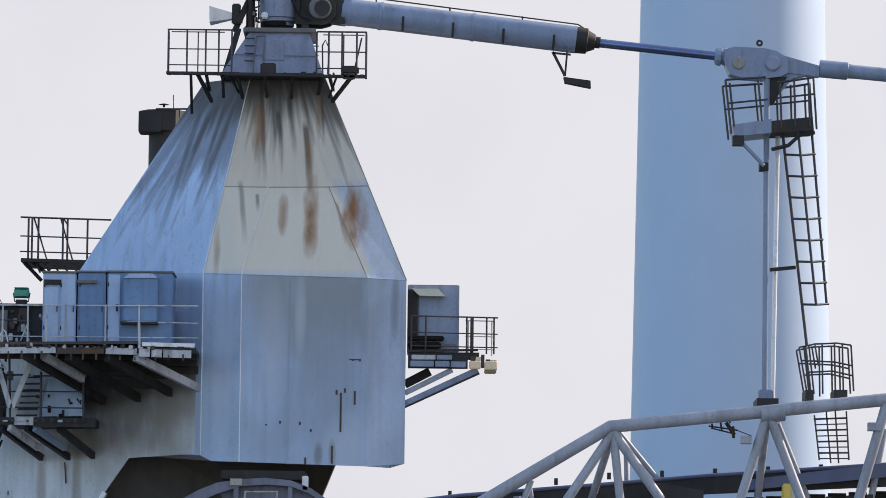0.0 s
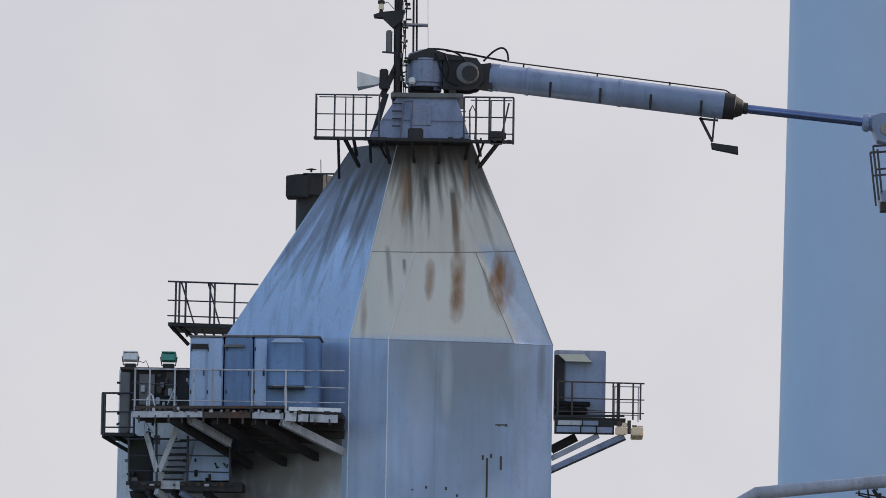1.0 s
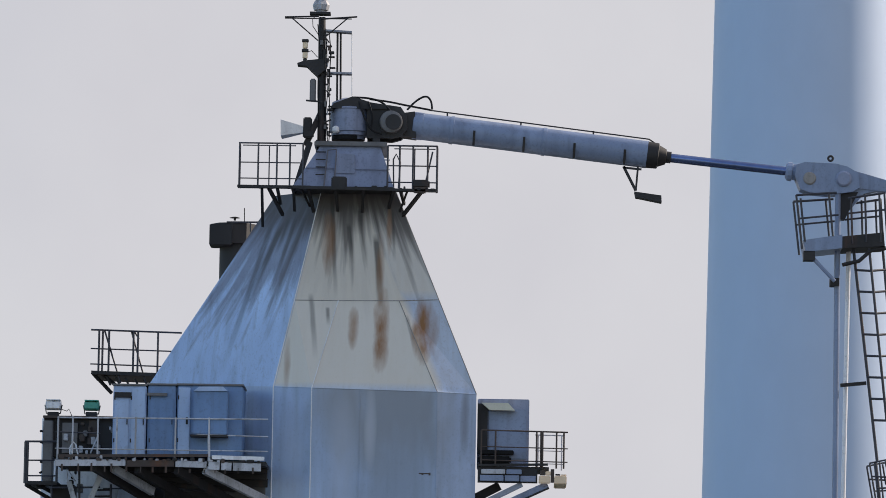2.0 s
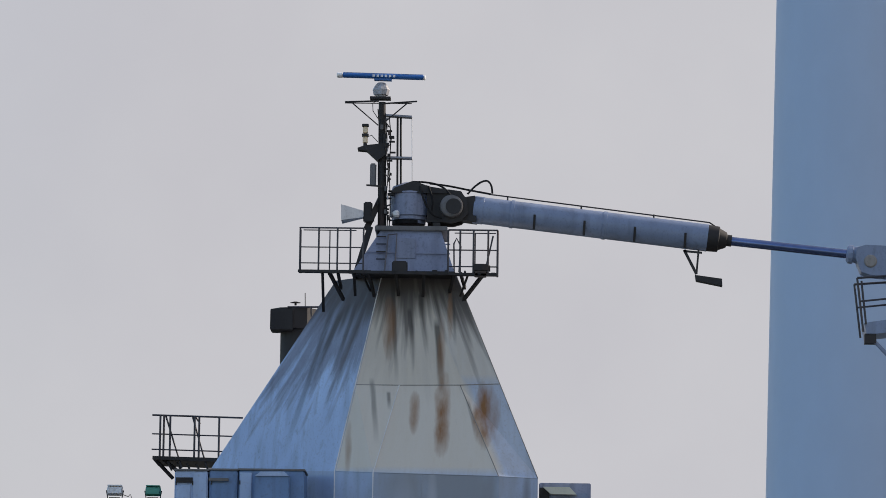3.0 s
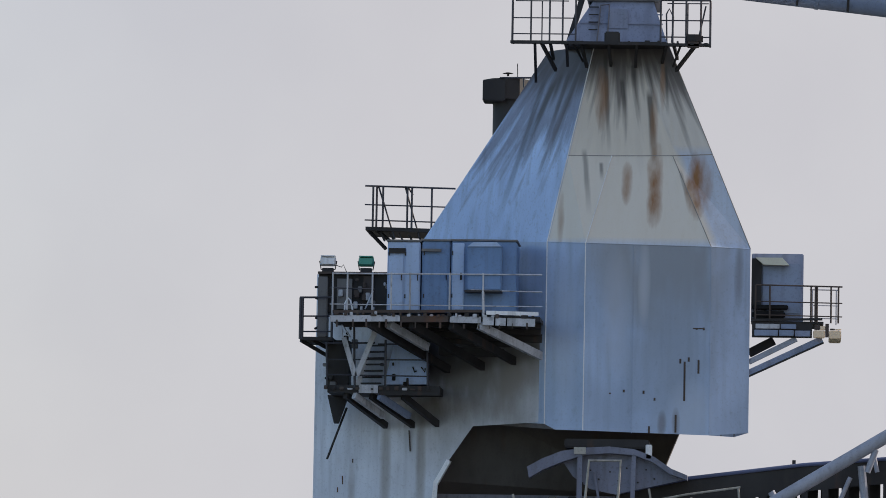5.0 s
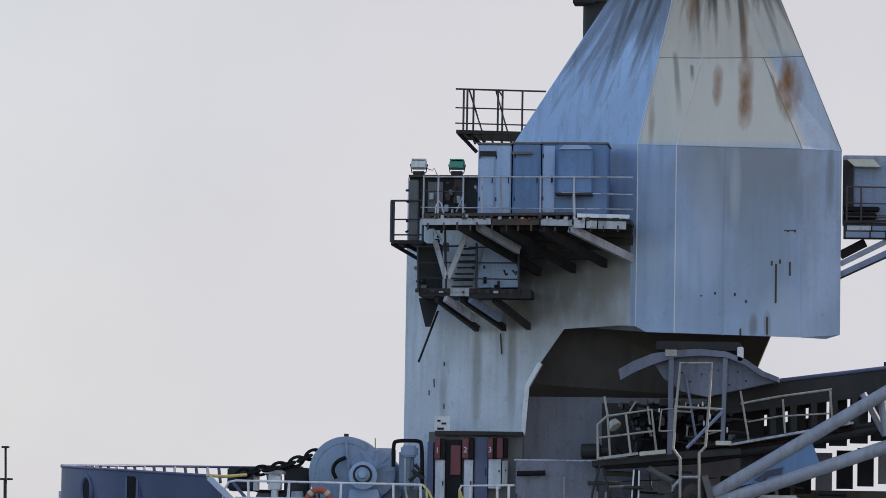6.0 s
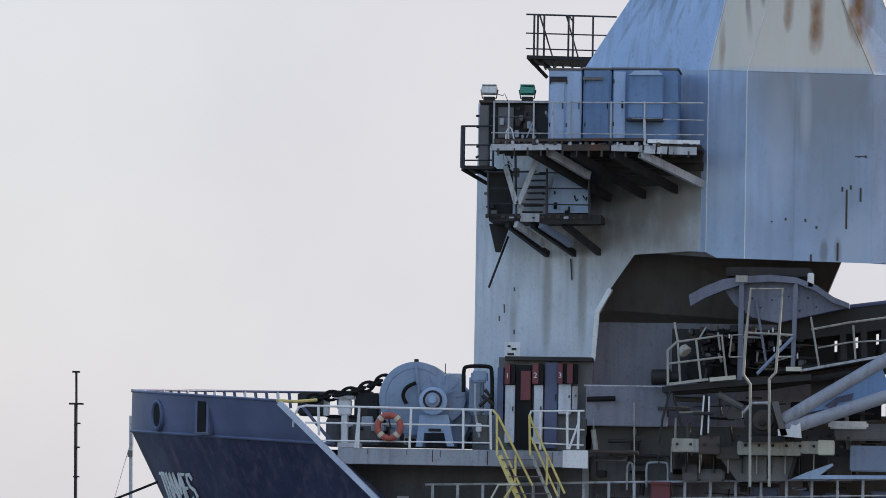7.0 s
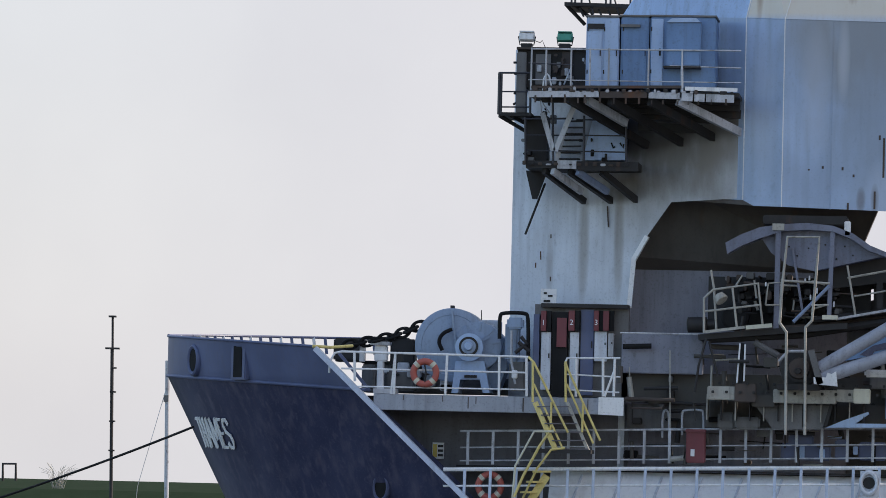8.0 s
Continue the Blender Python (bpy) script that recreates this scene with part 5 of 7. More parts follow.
for a, b, m in (((-11.21, 0.8, 7.63), (-10.29, 2.5, 6.95), M_STEEL), ((-10.55, 0.8, 7.62), (-9.54, 2.4, 6.94), M_STEEL), ((-9.73, 0.8, 7.62), (-8.91, 2.1, 6.98), M_STEEL), ((-10.98, 0.7, 7.62), (-10.29, 1.6, 7.15), M_BEAM), ((-10.34, 0.7, 7.61), (-9.63, 1.6, 7.16), M_BOOM)):
    put("bracket", beam(a, b, 0.12, 0.16), m, landing)
put("gusset", prism([(-11.82, 7.72), (-11.27, 7.73), (-11.52, 6.99), (-11.64, 6.99)], 2.4, 2.6), M_STEEL, landing)
put("stay", tube((-11.32, 2.5, 7.40), (-11.84, 2.9, 6.09), 0.03), M_STEEL, landing)
white_cab = thing("landing_cabinet", "pale grey steel cabinet on the lower landing", "cabinet", (-9.8, 1.8, 8.1))
put("body", prism([(-10.22, 8.18), (-10.05, 8.96), (-9.67, 9.35), (-9.20, 9.30), (-9.17, 7.97), (-10.22, 7.95)], 1.4, 2.3), M_CABIN2, white_cab)
for px in (0, 1):
    put("handle", wire([(-9.54, 1.35, 8.41), (-9.49, 1.35, 8.28), (-9.44, 1.35, 8.31)] if px else [(-9.32, 1.35, 8.41), (-9.23, 1.35, 8.28), (-9.22, 1.35, 8.38)], 0.02), M_BLACK, white_cab)
for nm, mat, lab, a, b in (("floodlight", M_WHITE, "white floodlight on a bracket above the landing", (-11.99, -11.59, 1.4, 1.7, 11.01, 11.23), (-11.79, 1.5, 10.85)),
                           ("floodlight", M_GREEN, "green floodlight on a bracket above the landing", (-11.00, -10.61, 1.4, 1.7, 11.01, 11.23), (-10.80, 1.5, 10.86))):
    fl = thing(nm, lab, "floodlight", b, "floodlights on the landing")
    case = put("housing", lathe((a[0], 1.55, (a[4] + a[5]) / 2), (1, 0, 0), [(0, 0.09), (0.02, 0.125), (0.06, 0.13), (a[1] - a[0] - 0.06, 0.13), (a[1] - a[0] - 0.02, 0.125), (a[1] - a[0], 0.09)], n=18), mat, fl, smooth=True)
    put("shade", prism([(a[0] + 0.02, a[5] + 0.005), (a[1] - 0.02, a[5] + 0.005), (a[1] - 0.02, a[5] + 0.03), (a[0] + 0.02, a[5] + 0.03)], 1.36, 1.7), mat, case)
    put("stirrup", wire([(a[0] - 0.02, a[2] + 0.15, a[5] - 0.1), (a[0] + 0.02, a[2] + 0.15, a[4] - 0.1), (a[1] - 0.02, a[2] + 0.15, a[4] - 0.1), (a[1] + 0.02, a[2] + 0.15, a[5] - 0.1)], 0.016), M_STEEL, fl)
    put("foot", box((a[0] + a[1]) / 2 - 0.14, (a[0] + a[1]) / 2 + 0.14, 1.4, 1.7, b[2] - 0.02, b[2] + 0.09), M_STEEL, fl)
    put("lens", box(a[0] + 0.03, a[1] - 0.03, 1.38, 1.41, a[4] + 0.03, a[5] - 0.03), mat, case)
put("cable", wire([(-11.59, 1.5, 11.02), (-11.44, 1.5, 10.97), (-11.39, 1.5, 11.03), (-11.31, 1.5, 10.85)], 0.01), M_STEEL, landing)
for i in range(14):
    x = -11.75 + i * 0.2
    put("rust_clump", box(x, x + random.uniform(0.05, 0.14), 0.58, 0.66, 7.76, 7.76 + random.uniform(0.03, 0.12), 0.012), random.choice((M_RUST, M_STEEL, M_BEAM)), landing)
# marks and drips on the lower wall
notice = thing("wall_notice", "pale notice plate with dark lines on the tower wall", "sign", (-11.15, 2.2, 4.32))
put("plate", box(-11.34, -10.93, 2.15, 2.18, 4.24, 4.66), M_WHITE, notice)
for i in range(3):
    put("text_bar", box(-11.26, -11.18, 2.13, 2.15, 4.52, 4.57) if i == 0 else (box(-11.15, -11.03, 2.13, 2.15, 4.45, 4.50) if i == 1 else box(-11.26, -11.09, 2.13, 2.15, 4.31, 4.37)), M_STEEL, notice)
for a, b in (((-9.68, 2.35, 6.83), (-9.64, 2.35, 6.29)), ((-11.44, 3, 5.66), (-11.43, 3, 5.44)), ((-11.17, 2.9, 6.10), (-11.17, 2.9, 6.00)), ((-11.56, 3, 5.36), (-11.56, 3, 5.23)), ((-11.16, 2.9, 5.00), (-11.16, 2.9, 4.88))):
    put("rust_run", beam(Vector(a) + Vector((0, -0.02, 0)), Vector(b) + Vector((0, -0.02, 0)), 0.05, 0.03), M_RUST, tower)
for x, z0, z1 in ((-2.57, 7.55, 8.55), (-2.22, 8.25, 8.6), (-2.78, 6.75, 7.2), (-2.68, 8.5, 8.62), (-2.47, 8.55, 8.66), (-4.1, 7.75, 7.82), (-3.6, 7.72, 7.8), (-3.32, 7.55, 7.62), (-4.45, 7.7, 7.74), (-2.1, 9.35, 9.42), (-2.28, 9.36, 9.4), (-3.45, 6.72, 6.9)):
    put("rust_run", box(x, x + 0.05, -0.008, 0.003, z0, z1), M_RUST, tower)
put("rust_run", box(-2.35, -2.1, -0.007, 0.003, 9.38, 9.41), M_RUST, tower)

# ---- foredeck rail, winch, chain and lockers ----
fore_rail = thing("foredeck_rail", "white painted guard rail along the foredeck edge", "railing", (-14, 0, 1.83))
put("rail_bar", wire([(-16.52, 0, 2.33), (-16.50, 0, 2.62), (-16.38, 0, 2.84), (-16.20, 0, 2.88), (-11.43, 0, 2.84)], 0.03), M_WHITE, fore_rail)
put("rail_bar", wire([(-16.21, 0, 2.45), (-11.44, 0, 2.44)], 0.024), M_WHITE, fore_rail)
put("rail_bar", wire([(-15.82, 0, 2.00), (-11.43, 0, 2.01)], 0.02), M_WHITE, fore_rail)
for a, b in (((-15.88, 0, 2.88), (-15.85, 0, 2.13)), ((-14.83, 0, 2.88), (-14.84, 0, 1.82)), ((-13.50, 0, 2.87), (-13.53, 0, 1.82)), ((-12.17, 0, 2.85), (-12.16, 0, 1.82)), ((-11.48, 0, 2.84), (-11.45, 0, 1.84))):
    put("rail_post", beam(a, b, 0.06, 0.06), M_WHITE, fore_rail)
put("rail_stay", beam((-14.83, 0, 2.87), (-14.92, 0, 1.82), 0.04, 0.05), M_WHITE, fore_rail)
put("rail_plate", box(-14.77, -14.62, -0.05, -0.03, 2.66, 2.84), M_STEEL, fore_rail)


def lifebuoy(c):
    ob = thing("lifebuoy", "orange lifebuoy with pale bands on the white rail", "lifebuoy", c, "lifebuoys on the rails")
    buoy = put("ring", ring(c, (0, 1, 0), 0.29, 0.085, n=36, m=10), M_ORANGE, ob, smooth=True)
    for k in range(4):
        a = math.tau * (k + 0.5) / 4
        p = Vector(c) + Vector((math.cos(a), 0, math.sin(a))) * 0.29
        put("band", lathe(p - Vector((-math.sin(a), 0, math.cos(a))) * 0.05, (-math.sin(a), 0, math.cos(a)), [(0, 0.089), (0.1, 0.089)], n=14), M_SAND, buoy)
    put("line", wire([Vector(c) + Vector((0, -0.05, 0.2)), Vector(c) + Vector((0.04, -0.05, 0)), Vector(c) + Vector((0, -0.05, -0.35))], 0.02), M_STEEL, ob)


lifebuoy((-14.05, -0.12, 2.38))
lifebuoy((-12.35, 0.1, -0.45))

winch = thing("mooring_winch", "blue-grey anchor winch with a large drum guard", "winch", (-13.40, 2.5, 1.98))
wc = Vector((-13.59, 2.4, 3.15))
put("drum_guard", lathe(wc + Vector((0, -0.6, 0)), (0, 1, 0), [(0, 0.90), (0.04, 0.95), (1.1, 0.95), (1.14, 0.9)], n=48), M_WINCH, winch, smooth=True)
put("side_plate", lathe((-12.91, 1.75, 3.14), (0, 1, 0), [(0, 0.56), (0.03, 0.62), (0.6, 0.62)], n=40), M_WINCH, winch, smooth=True)
rim = put("hub_rim", lathe((-13.09, 1.4, 3.09), (0, 1, 0), [(0, 0.25), (0.02, 0.36), (0.12, 0.36), (0.14, 0.3), (0.4, 0.34)], n=32), M_CABIN2, winch, smooth=True)
put("hub", lathe((-13.10, 1.34, 3.11), (0, 1, 0), [(0, 0.12), (0.02, 0.19), (0.1, 0.2)], n=24), M_WINCH, rim, smooth=True)
put("hub_hole", lathe((-13.10, 1.36, 3.11), (0, 1, 0), [(0, 0.25), (0.03, 0.25)], n=24), M_STEEL, rim)
put("hub_cap", lathe((-13.10, 1.28, 3.11), (0, 1, 0), [(0, 0.09), (0.06, 0.12)], n=20), M_CABIN2, rim)
for i in range(10):
    a = math.tau * i / 10 + 0.2
    c = Vector((-12.91, 1.74, 3.14))
    out = Vector((math.cos(a), 0, math.sin(a)))
    put("spoke", beam(c + out * 0.38, c + out * 0.6, 0.04, 0.05), M_WINCH, winch)
put("guard_seam", ring(wc + Vector((0, -0.6, 0)), (0, 1, 0), 0.78, 0.012, n=40, m=6), M_WINCH, winch)
put("brake_band", wire([(-13.80, 1.6, 3.00), (-13.91, 1.6, 3.22), (-13.81, 1.6, 3.44), (-13.56, 1.6, 3.55)], 0.05, bend=2), M_BLACK, winch)
put("guard_rib", beam((-13.58, 1.7, 4.03), (-13.49, 1.7, 3.30), 0.06, 0.05), M_WINCH, winch)
put("guard_knob", box(-13.68, -13.59, 2.2, 2.5, 4.08, 4.18), M_STEEL, winch)
put("guard_rib", beam((-12.57, 1.65, 3.39), (-12.90, 1.6, 3.20), 0.05, 0.05), M_WINCH, winch)
put("frame", prism([(-13.45, 2.73), (-12.71, 2.74), (-12.55, 1.93), (-12.73, 1.93), (-12.82, 2.27), (-13.32, 2.26), (-13.37, 1.91), (-13.54, 1.91)], 1.6, 2.6), M_CABIN2, winch)
put("plate", box(-13.21, -12.89, 1.55, 1.6, 2.31, 2.38), M_STEEL, winch)
put("guard_tail", prism([(-13.02, 3.76), (-12.61, 3.70), (-12.25, 3.34), (-12.18, 2.61), (-12.40, 2.02), (-12.83, 2.01)], 2.2, 3.2), M_WINCH, winch)

chain = thing("anchor_chain", "heavy black chain running from the winch to the bow", "chain", (-15.94, 2, 3.09))
cpts = [Vector((-14.34, 2, 3.68)), Vector((-14.75, 2, 3.49)), Vector((-15.19, 2, 3.32)), Vector((-15.65, 2, 3.22)), Vector((-16.12, 2, 3.14)), Vector((-16.53, 2, 3.06))]
chain_line = [a.lerp(b, f / 8) for a, b in zip(cpts, cpts[1:]) for f in range(8)]
for i in range(9):
    a, b = chain_line[min(38, i * 4 + 1)], chain_line[min(39, i * 4 + 4)]
    d = (b - a).normalized()
    bm = ring((0, 0, 0), (0, 1, 0) if i % 2 == 0 else (0, 0.35, 1), 0.115, 0.04, n=20, m=8)
    bmesh.ops.scale(bm, verts=bm.verts, vec=(1.55, 1.0, 1.0))
    bmesh.ops.rotate(bm, verts=bm.verts, cent=(0, 0, 0), matrix=Matrix.Rotation(-math.atan2(d.z, d.x), 3, "Y"))
    bmesh.ops.translate(bm, verts=bm.verts, vec=(a + b) / 2)
    put("link", bm, M_BLACK, chain, smooth=True)
gear = thing("foredeck_gear", "dark windlass stand and pale vents on the foredeck", "deck gear", (-15.53, 2.5, 1.89))
for rect, m, bv in (((-16.87, -16.13, 3.5, 4.5, 2.70, 3.32), M_STEEL, 0.05), ((-16.01, -14.95, 3.5, 4.5, 3.23, 3.37), M_STEEL, 0.03), ((-15.42, -15.19, 3, 3.5, 3.30, 3.45), M_DARKWALL, 0.02), ((-15.61, -15.29, 2, 2.4, 2.69, 3.10), M_WHITE, 0.03),
                    ((-15.53, -15.37, 2, 2.3, 1.93, 2.69), M_WHITE, 0.02), ((-15.59, -15.01, 1.8, 2.4, 1.86, 1.99), M_WHITE, 0.0), ((-16.00, -15.65, 2.6, 3, 1.96, 2.62), M_DARKWALL, 0.05), ((-15.39, -14.64, 3, 3.5, 1.96, 2.50), M_DARKWALL, 0.05),
                    ((-15.34, -14.68, 3.2, 3.7, 2.58, 3.31), M_STEEL, 0.05), ((-15.71, -15.20, 1.9, 2.4, 3.11, 3.20), M_BEAM, 0.01), ((-16.02, -15.89, 2.2, 2.4, 2.68, 3.18), M_WHITE, 0.01), ((-14.84, -14.47, 2.8, 3.1, 2.31, 2.50), M_BEAM, 0.02)):
    put("fitting", box(*rect, bv), m, gear)
put("rope", wire([(-17.00, 0.3, 3.01), (-16.56, 0.5, 2.99), (-16.02, 0.8, 3.05)], 0.04), M_YELLOW, gear)
put("bow_stay", beam((-16.35, 0.6, 2.85), (-15.53, 0.6, 1.90), 0.05, 0.08), M_HULLTOP, gear)
put("whip_aerial", tube((-12.94, 3, 3.72), (-12.95, 3, 4.10), 0.012), M_STEEL, gear)
put("locker", box(-13.02, -12.50, 3.5, 4.1, 3.37, 3.86, 0.03), M_DECK, gear)

store = thing("deck_locker", "long grimy grey locker behind the anchor winch", "locker", (-14.12, 4.5, 1.93))
put("body", box(-16.19, -12.28, 4.4, 5.4, 1.92, 2.69, 0.03), M_DARKWALL, store)
put("lid", box(-16.22, -12.25, 4.3, 5.5, 2.68, 2.75, 0.01), M_STEEL, store)
random.seed(8)
for i in range(18):
    x, z = random.uniform(-15.7, -12.2), random.uniform(1.85, 2.7)
    put("fitting", box(x, x + random.uniform(0.06, 0.3), 2.8 + random.random(), 4.2, z, z + random.uniform(0.06, 0.35), 0.02), random.choice((M_STEEL, M_BLACK, M_DECK, M_DARKWALL, M_WHITE)), store)
gate = thing("winch_frame", "black tubular frame around a blue hydraulic unit", "hydraulic unit", (-11.91, 1.5, 2.00))
put("tube_frame", wire([(-12.30, 1.3, 3.32), (-12.31, 1.3, 3.90), (-12.24, 1.3, 3.99), (-11.65, 1.3, 4.00), (-11.57, 1.3, 3.91), (-11.55, 1.3, 2.75)], 0.05, bend=2), M_BLACK, gate)
put("unit", box(-12.19, -11.83, 1.6, 2.1, 2.75, 3.77, 0.06), M_WINCH, gate)
put("unit", box(-12.14, -11.73, 1.5, 2, 3.59, 3.88, 0.05), M_CABIN2, gate)
put("unit", box(-12.07, -11.64, 1.6, 2.2, 2.00, 2.75, 0.06), M_DARKWALL, gate)
put("pipe", wire([(-12.00, 1.3, 3.54), (-11.98, 1.3, 2.74), (-11.87, 1.3, 2.17)], 0.03), M_BEAM, gate)
put("crank", wire([(-11.87, 1.1, 2.96), (-11.58, 1.1, 3.21), (-11.73, 1.1, 3.38)], 0.05), M_STEEL, gate)
put("crank", wire([(-11.79, 1.1, 3.24), (-11.50, 1.1, 3.01)], 0.05), M_STEEL, gate)
put("valve", box(-11.96, -11.82, 1.2, 1.4, 2.31, 2.53, 0.02), M_WHITE, gate)

lockers = thing("fire_lockers", "row of dark and pale steel lockers with red hose boxes", "locker", (-10.16, 1.5, 1.92))
put("back_wall", box(-11.43, -9.01, 1.6, 2, 1.88, 4.24), M_DARKWALL, lockers)
put("top_beam", box(-11.25, -9.01, 1.3, 1.8, 4.16, 4.26), M_STEEL, lockers)
put("column", box(-11.43, -11.28, 1.3, 1.6, 2.62, 3.97), M_HULLTOP, lockers)
for rect, m in (((-11.23, -10.98, 1.35, 1.6, 2.04, 3.52), M_DECK), ((-10.49, -10.26, 1.35, 1.6, 2.06, 3.53), M_DECK), ((-9.86, -9.54, 1.35, 1.6, 2.80, 3.56), M_DECK), ((-10.22, -9.89, 1.4, 1.6, 1.92, 4.12), M_HULLTOP), ((-9.51, -9.37, 1.35, 1.6, 2.92, 3.52), M_BEAM)):
    leaf = put("locker_door", box(*rect, 0.01), m, lockers)
    put("handle", box(rect[1] - 0.06, rect[1] - 0.03, rect[2] - 0.04, rect[2] - 0.001, rect[4] + 0.55 * (rect[5] - rect[4]), rect[4] + 0.63 * (rect[5] - rect[4])), M_STEEL, leaf)
# solid black block: the doorway's inner shade is put into its colour
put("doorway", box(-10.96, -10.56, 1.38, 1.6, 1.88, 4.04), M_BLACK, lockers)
put("red_board", box(-10.83, -10.58, 1.3, 1.36, 3.14, 3.89), M_RED, lockers, "faded red board")
for i, rect in enumerate(((-11.24, -11.10, 1.2, 1.4, 3.54, 4.06), (-10.53, -10.37, 1.2, 1.4, 3.56, 4.08), (-9.88, -9.75, 1.2, 1.4, 3.57, 4.09), (-9.64, -9.49, 1.2, 1.4, 3.58, 4.09))):
    ob = put("hose_box", box(*rect, 0.01), M_RED, lockers, "small red hose box")
    put("frame", box(rect[1] + 0.01, rect[1] + 0.12, 1.25, 1.45, rect[4], rect[5]), M_BLACK, lockers)
    if i < 3:
        fc = bpy.data.curves.new("number", "FONT")
        fc.body, fc.size, fc.extrude, fc.align_x, fc.align_y = str(i + 1), 0.2, 0.003, "CENTER", "CENTER"
        fc.materials.append(M_WHITE)
        num = new("number", fc)
        num.parent = lockers
        num.matrix_basis = pose((rect[0] + rect[1]) / 2 - lockers.location.x, 1.19 - lockers.location.y, (rect[4] + rect[5]) / 2 - 0.05 - lockers.location.z, 90, 0, 0)

lock_rail = thing("stair_head_rail", "pale guard rail beside the foredeck lockers", "railing", (-9.76, 0, 1.90))
put("rail_bar", wire([(-10.49, 0, 2.70), (-10.44, 0, 2.83), (-9.09, 0, 2.86)], 0.028), M_WHITE, lock_rail)
put("rail_bar", wire([(-10.44, 0, 2.42), (-9.08, 0, 2.38)], 0.02), M_WHITE, lock_rail)
put("rail_bar", wire([(-10.41, 0, 2.03), (-9.10, 0, 1.99)], 0.02), M_WHITE, lock_rail)
for a, b in (((-10.21, 0, 2.84), (-10.20, 0, 1.86)), ((-9.53, 0, 2.85), (-9.51, 0, 1.88)), ((-9.23, 0, 2.86), (-9.24, 0, 1.89))):
    put("rail_post", tube(a, b, 0.035), M_WHITE, lock_rail)
put("rail_stay", tube((-9.23, 0, 2.56), (-9.47, 0, 1.88), 0.03), M_WHITE, lock_rail)
put("rail_bar", wire([(-9.15, 0.6, 3.52), (-7.03, 0.6, 3.52)], 0.022), M_BEAM, lock_rail)

# ---- yellow stairs ----
stairs = thing("yellow_stairs", "yellow painted steel stairs from the foredeck down", "stairs", (-10.75, -0.6, 0.59))
for pts, r in (([(-11.39, -0.3, 2.83), (-11.24, -0.5, 2.69), (-10.33, -0.6, 0.94)], 0.03), ([(-11.27, -0.5, 2.72), (-11.25, -0.5, 1.69)], 0.032), ([(-11.23, -0.5, 2.15), (-10.45, -0.6, 0.52)], 0.028),
               ([(-10.46, -0.3, 2.74), (-10.42, -0.3, 2.60), (-9.53, -0.4, 0.76)], 0.03), ([(-10.46, -0.3, 2.74), (-10.43, -0.3, 1.71)], 0.032), ([(-10.41, -0.3, 2.17), (-9.70, -0.4, 0.68)], 0.028),
               ([(-10.77, -0.55, 1.70), (-10.78, -0.55, 0.87)], 0.03), ([(-9.98, -0.4, 1.72), (-9.99, -0.4, 0.96)], 0.03)):
    put("handrail", wire(pts, r), M_YELLOW, stairs)
put("stringer", beam((-11.19, -0.5, 1.69), (-10.61, -0.6, 0.45), 0.05, 0.13), M_YELLOW, stairs)
put("stringer", beam((-10.39, -0.3, 1.71), (-9.81, -0.4, 0.47), 0.05, 0.08), M_DULL, stairs)
for i in range(6):
    put("tread", beam(Vector((-11.14, -0.5, 1.58)).lerp(Vector((-10.64, -0.6, 0.52)), i / 5), Vector((-10.37, -0.3, 1.60)).lerp(Vector((-9.84, -0.4, 0.54)), i / 5), 0.22, 0.03), M_UNDER, stairs)
put("landing", box(-11.24, -9.75, -0.7, 0.5, 0.42, 0.52), M_STEEL, stairs)
low_stairs = thing("yellow_stairs", "lower flight of yellow painted steel stairs to the deck", "stairs", (-11.37, -0.6, -0.71))
for pts, r in (([(-10.68, -0.8, 0.96), (-11.17, -0.8, 0.95), (-11.63, -0.8, 0.07), (-11.69, -0.8, -0.86)], 0.028), ([(-10.79, -0.9, 0.93), (-11.02, -0.9, 0.58), (-11.43, -0.9, -0.21), (-11.63, -0.9, -0.71)], 0.035), ([(-10.39, -0.7, 0.55), (-10.74, -0.7, 0.50), (-11.09, -0.7, 0.01), (-11.43, -0.7, -0.74)], 0.03)):
    put("handrail", wire(pts, r), M_YELLOW if r > 0.029 else M_SAND, low_stairs)
put("stringer", beam((-10.84, -0.6, -0.15), (-11.36, -0.6, -0.99), 0.05, 0.2), M_YELLOW, low_stairs)
for i in range(4):
    put("tread", beam(Vector((-11.11, -0.8, -0.06)).lerp(Vector((-11.56, -0.8, -0.85)), i / 3), Vector((-10.82, -0.5, -0.05)).lerp(Vector((-11.26, -0.5, -0.85)), i / 3), 0.25, 0.05), M_YELLOW, low_stairs)

# ---- walkway rails, coaming and deck gear aft of the stairs ----
coaming = thing("hatch_coaming", "pale grey-white steel coaming along the main deck", "coaming", (3, 1.8, -1.2))
put("plate", shell([(-10.9, 0.15, -1.2), (14, 0.15, -1.2), (14, 1.25, 0.0), (-10.9, 1.25, -0.02)], [(0, 1, 2, 3)]), M_COAMING, coaming)
for i in range(9):
    x = -10.4 + i * 1.02
    put("stiffener", beam((x, 0.16, -1.17), (x + 0.32, 1.12, -0.12), 0.05, 0.05), M_DECK, coaming)
put("top_bar", box(-10.9, 14, 1.26, 1.32, -0.15, 0.01), M_STEEL, coaming)
near = thing("deck_rail", "white painted guard rail along the main deck edge", "railing", (0, -0.1, -1.2))
near_pts = [(-13.52, -0.1, -0.06), (-2.33, -0.1, 0.24)]
d = (Vector(near_pts[1]) - Vector(near_pts[0])).normalized()
n_end = Vector(near_pts[0]) + d * 28
put("rail_bar", wire([near_pts[0], n_end], 0.05), M_WHITE, near)
